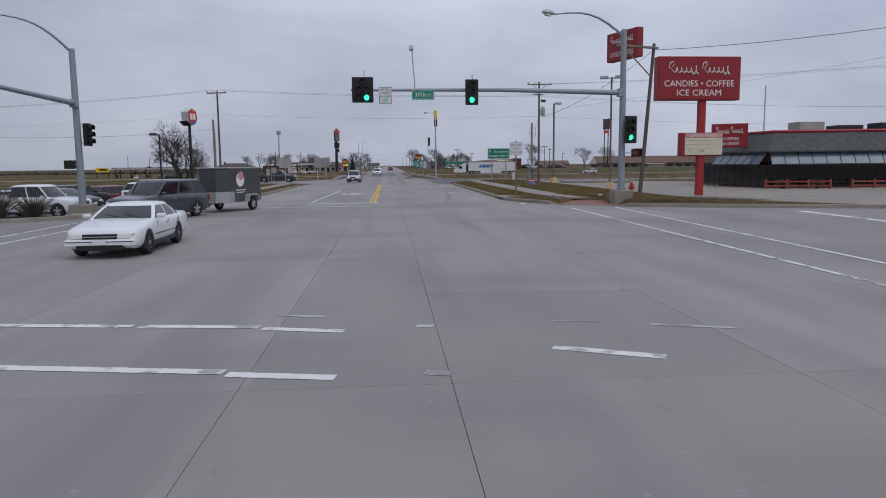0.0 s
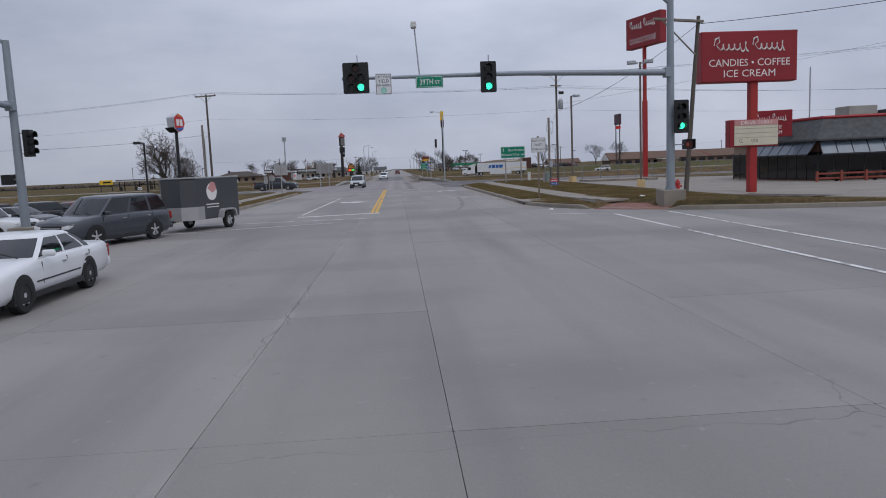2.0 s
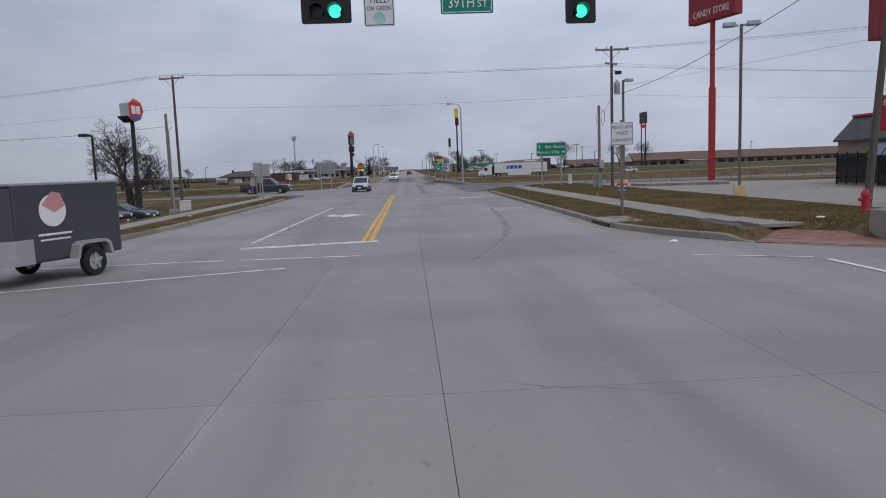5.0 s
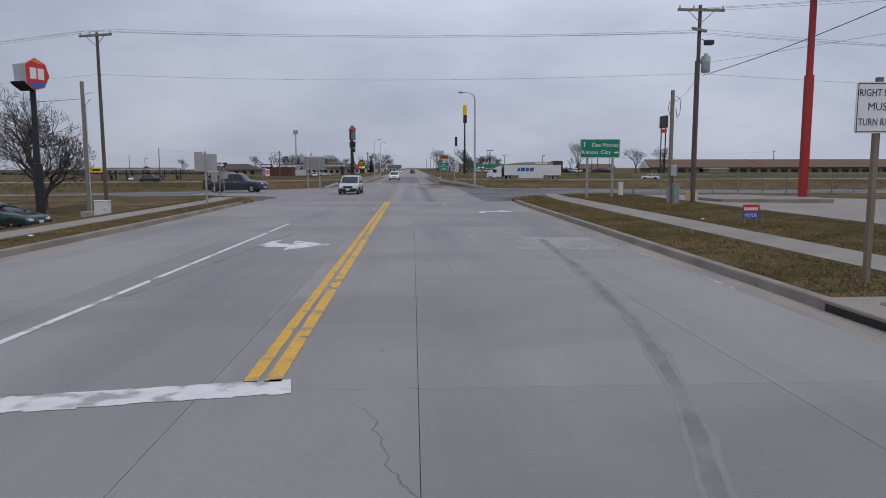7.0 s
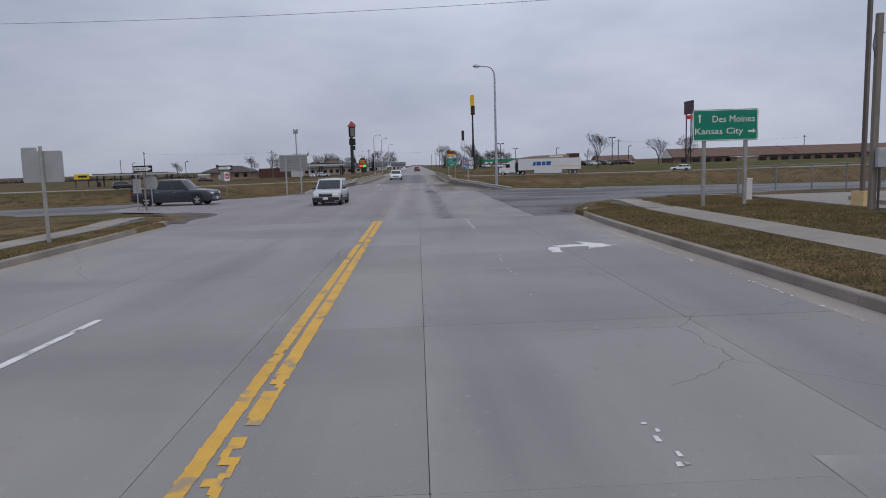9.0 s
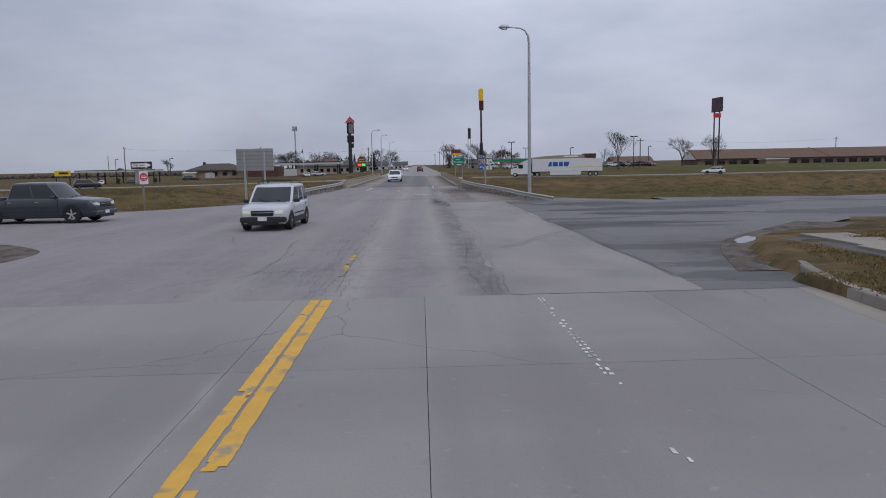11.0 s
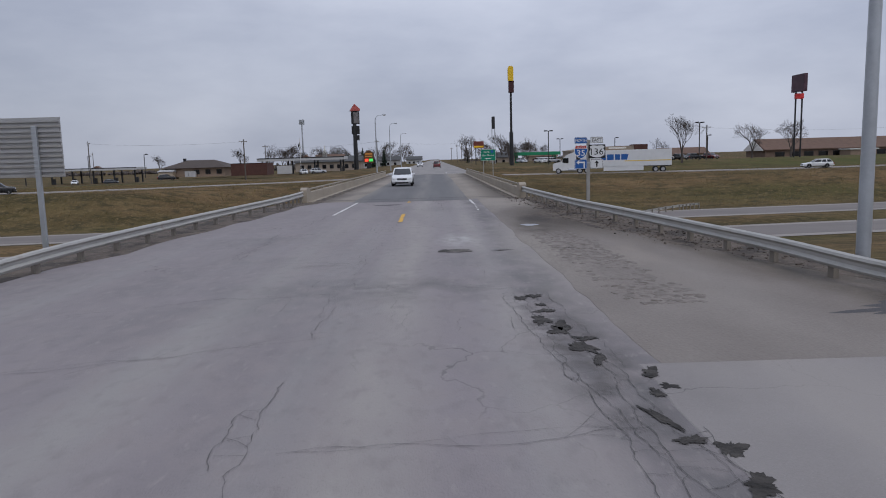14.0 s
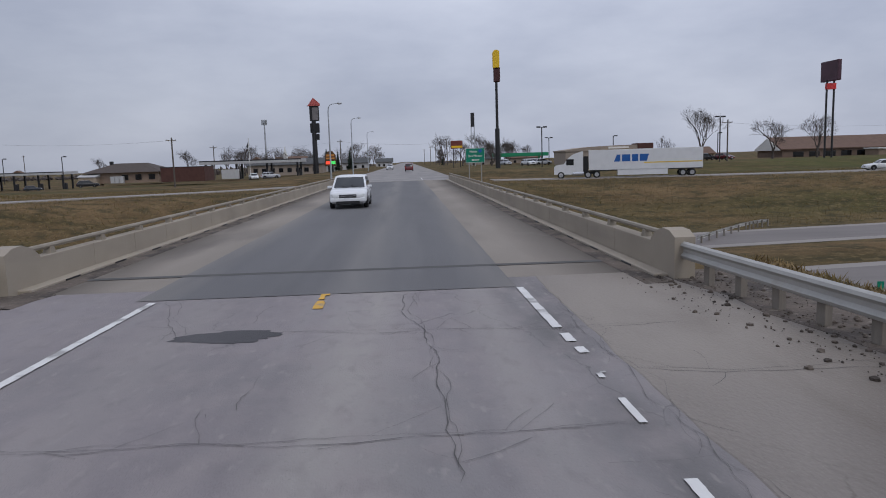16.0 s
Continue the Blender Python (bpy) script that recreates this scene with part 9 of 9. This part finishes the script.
def tufts(name, x0, x1, y0_, y1_, count, tall, label, ok):
    verts, faces = [], []
    xs, ys = r.uniform(x0, x1, count), r.uniform(y0_, y1_, count)
    for x, y in zip(xs, ys):
        if not ok(x, y):
            continue
        z = land(x, y)
        for _ in range(3):
            a, h, w = r.uniform(0, 6.28), tall * r.uniform(0.4, 1.2), 0.012 + 0.012 * r.random()
            dx, dy = math.cos(a), math.sin(a)
            lx, ly = r.normal(0, 0.5 * tall, 2)
            k = len(verts)
            ox, oy = r.normal(0, 0.04, 2)
            verts += [(x + ox - dx * w, y + oy - dy * w, z - 0.01), (x + ox + dx * w, y + oy + dy * w, z - 0.01), (x + ox + lx, y + oy + ly, z + h)]
            faces.append((k, k + 1, k + 2))
    tagged(new(name, from_lists(name, verts, faces, BLADE, False)), label, "grass", kind="stuff")


tufts("grass", 8.75, 17.5, 41, 93, 70000, 0.045, "short dormant grass blades on the verge", lambda x, y: y > chain(SIDE_R, x) + 0.3 and not (-0.1 < on_ramp(x, y)[0] < 3.6 and on_ramp(x, y)[1] < on_ramp(x, y)[2]) and not 11.1 < x < 12.6 and not (46.3 < y < 48.8 and x < 8.75 + 0.62 * (y - 46.3)) and not (y > 86.3 and x < edge_r(y) + 1.2))
tufts("grass", 13, 30, 34, 50, 16000, 0.045, "short dormant grass blades at the corner", lambda x, y: not (-0.1 < on_ramp(x, y)[0] < 3.6 and on_ramp(x, y)[1] < on_ramp(x, y)[2]) and chain(SIDE_R, x) + 0.3 < y < chain([(13, 60), (21, 48), (28, 37), (40, 33)], x))
tufts("grass", -14.5, -9.3, 42, 92, 36000, 0.045, "short dormant grass blades on the verge", lambda x, y: y > chain(SIDE_L, x) + 0.3 and not -12.1 < x < -10.5 and not (y > 86.3 and x > edge_l(y) - 1.2))
tufts("weeds", 8.0, 16, 118, 150, 7000, 0.13, "rough dry weeds on the embankment", lambda x, y: x > edge_r(y) + 0.45)
tufts("weeds", -16, -8, 116, 150, 7000, 0.13, "rough dry weeds on the embankment", lambda x, y: x < edge_l(y) - 0.45)

tufts("bank_grass", -75, -9, 192, 245, 16000, 0.2, "rough dry grass on the far bank", lambda x, y: HW(x) + 18 < y)
tufts("bank_grass", 9, 95, 192, 245, 18000, 0.2, "rough dry grass on the far bank", lambda x, y: HW(x) + 18 < y)

# broken plates of the old shoulder surface
r3 = rng(33)
bm = B()
for j in range(74):
    for i in range(10):
        x, y = 3.72 + 0.16 * i + 0.08 * (j % 2) + r3.uniform(-0.05, 0.05), 118.4 + 0.19 * j + r3.uniform(-0.06, 0.06)
        if noise.noise((x * 0.9, y * 0.35, 4)) + 0.5 * noise.noise((x * 3, y * 3, 8)) < -0.1 + 0.5 * ease(4.9, 5.4, x) + 0.6 * ease(127.8, 129.8, y) + 0.6 * ease(4.0, 3.72, x):
            continue
        a0, size, tx, ty = r3.uniform(0, 6.28), r3.uniform(0.05, 0.098), r3.gauss(0, 0.07), r3.gauss(0, 0.07)
        ring_ = []
        for k in range(6):
            a = a0 + k * math.pi / 3 + r3.uniform(-0.3, 0.3)
            u, v = size * r3.uniform(0.75, 1.1) * math.cos(a), 1.25 * size * r3.uniform(0.75, 1.1) * math.sin(a)
            ring_.append((x + u, y + v, 0.0125 + u * tx + v * ty))
        top = [bm.verts.new(p) for p in ring_]
        low = [bm.verts.new((x + (p[0] - x) * 1.35, y + (p[1] - y) * 1.35, 0.004)) for p in ring_]
        bm.faces.new(top)
        for k in range(6):
            bm.faces.new((low[k], low[(k + 1) % 6], top[(k + 1) % 6], top[k]))
tagged(new("shoulder_rubble", mesh_of("shoulder_rubble", bm, CHIP)), "small broken plates of old asphalt on the shoulder", "rubble", kind="stuff")

# clods and stones along the muddy shoulder
r2 = rng(12)
bm = B()
for k in range(2600):
    y = r2.uniform(121, 147)
    x = edge_r(y) + r2.triangular(-1.6, 0.8, -0.1)
    s = 0.008 + 0.045 * r2.random() ** 6
    got = bmesh.ops.create_icosphere(bm, subdivisions=1, radius=s)["verts"]
    for v in got:
        v.co = Vector((v.co.x * r2.uniform(0.7, 1.4) + x, v.co.y * r2.uniform(0.7, 1.4) + y, v.co.z * r2.uniform(0.5, 1.0) + 0.018))
tagged(new("shoulder_clods", mesh_of("shoulder_clods", bm, SOIL)), "dark clods and stones along the shoulder", "stones", kind="stuff")

# ---------- road slabs ----------
slab_meshes = {}


def slab(parent, x0, y0, x1, y1, material, z=0.0, thick=0.12, gap=0.0035, name="slab"):
    key = (round(x1 - x0, 3), round(y1 - y0, 3), material.name, thick)
    if key not in slab_meshes:
        w, d = (x1 - x0) / 2 - gap, (y1 - y0) / 2 - gap
        slab_meshes[key] = mesh_of(name, prism(B(), rounded(2 * w, 2 * d, 0.012, 1), -thick, 0.0, "z"), material)
    ob = new(name, slab_meshes[key])
    ob.parent = parent
    ob.matrix_basis = pose((x0 + x1) / 2, (y0 + y1) / 2, z)
    return ob


cols = [-9.6, -4.6, -0.5, 1.78, 5.68, 8.9]
rows = [-7.6 + 5.25 * k for k in range(18)] + [85.9]
for y0, y1 in zip(rows, rows[1:]):
    for x0, x1 in zip(cols, cols[1:]):
        slab(road, x0, y0, x1, y1, CONCRETE, noise.noise((x0, y0, 3)) * 0.002)
for side in (1, -1):
    for k in range(8):
        for j in range(-1, 4):
            a, b = (8.9, 8.9 + 5.5) if side > 0 else (-9.6 - 5.5, -9.6)
            slab(road, a + side * 5.5 * k, 13.4 + 5.25 * j, b + side * 5.5 * k, 18.65 + 5.25 * j, CONCRETE, -0.004)
    a, b = (8.9, 13.0) if side > 0 else (-13.6, -9.6)
    for j in range(2):
        slab(road, a, 34.4 + 2.6 * j, b, 37.0 + 2.6 * j, CONCRETE, -0.006)

# ---------- sidewalk panels ----------
walk_r = tagged(new("sidewalk", from_lists("sidewalk", *between([(11.2, y) for y in spread([(42, 2), (92, 1)])], [(12.5, y) for y in spread([(42, 2), (92, 1)])], 2, 0.006, land), JOINT)), "concrete sidewalk of square panels in the grass", "sidewalk", kind="structure")
walk_l = tagged(new("sidewalk", from_lists("sidewalk", *between([(-12.0, y) for y in spread([(40, 2), (90, 1)])], [(-10.6, y) for y in spread([(40, 2), (90, 1)])], 2, 0.006, land), JOINT)), "concrete sidewalk of square panels in the grass", "sidewalk", kind="structure")


def walk_panel(parent, x0, x1, y):
    """A panel that lies in the slope of the land."""
    za, zb = land(x0, y + 0.76), land(x1, y + 0.76)
    ob = slab(parent, x0, y, x1, y + 1.52, WALK, 0, 0.1, 0.006, "walk_panel")
    if y < 47 or y > 84:
        ob.matrix_basis = pose((x0 + x1) / 2, y + 0.76, (za + zb) / 2 + 0.03)
    else:
        ob.matrix_basis = pose((x0 + x1) / 2, y + 0.76, (za + zb) / 2 + 0.02, 0, -math.degrees(math.atan2(zb - za, x1 - x0)))


for k in range(33):
    y = 42.0 + 1.52 * k
    shift = 0.8 * ease(84, 93, y) + 0.6 * ease(46, 41, y)
    if y > 41:
        walk_panel(walk_r, 11.2 + shift, 12.52 + shift, y)
    y = 40.0 + 1.52 * k
    shift = -0.9 * ease(48, 40, y) - 1.0 * ease(82, 91, y)
    walk_panel(walk_l, -11.9 + shift, -10.7 + shift, y)

# ---------- red paver ramps at the corners ----------
for ox, oy, ux, uy, vx, vy, front, back, cols in ((10.76, 40.46, 0.233, -0.2195, 0.2195, 0.233, 0.005, 0.12, 11), (-13.9, 35.3, 0.24, 0.22, -0.16, 0.29, 0.08, 0.08, 9)):
    ramp = tagged(new("kerb_ramp", from_lists("kerb_ramp", [(ox + a * ux * cols + b * vx * 7, oy + a * uy * cols + b * vy * 7, front + b * (back - front)) for a, b in ((0, 0), (1, 0), (1, 0.6), (0.65, 1), (0, 1))], [(0, 1, 2, 3, 4)], KERB)), "red brick paver kerb ramp at the corner", "kerb ramp", kind="structure")
    yaw = math.degrees(math.atan2(uy, ux))
    if ("paver",) not in slab_meshes:
        slab_meshes[("paver",)] = mesh_of("paver", prism(B(), rounded(0.312, 0.312, 0.012, 1), -0.06, 0.0, "z"), BRICKRED)
    for i in range(cols):
        for j in range(7):
            x, y = ox + (i + 0.5) * ux + (j + 0.5) * vx, oy + (i + 0.5) * uy + (j + 0.5) * vy
            if cols == 11 and (j + 0.5) * 0.32 > on_ramp(x, y)[2] + 0.05:
                continue
            ob = new("paver", slab_meshes[("paver",)])
            ob.parent = ramp
            z = max(0.024, -0.01 + 0.075 * (j + 0.5) * 0.32) if cols == 11 else max(0.02, land(x, y)) + 0.02
            ob.matrix_basis = pose(x, y, z + 0.004 * ((i * 7 + j * 3) % 5) / 5, 4.2 if cols == 11 and j > 1 else 0, 0, yaw)
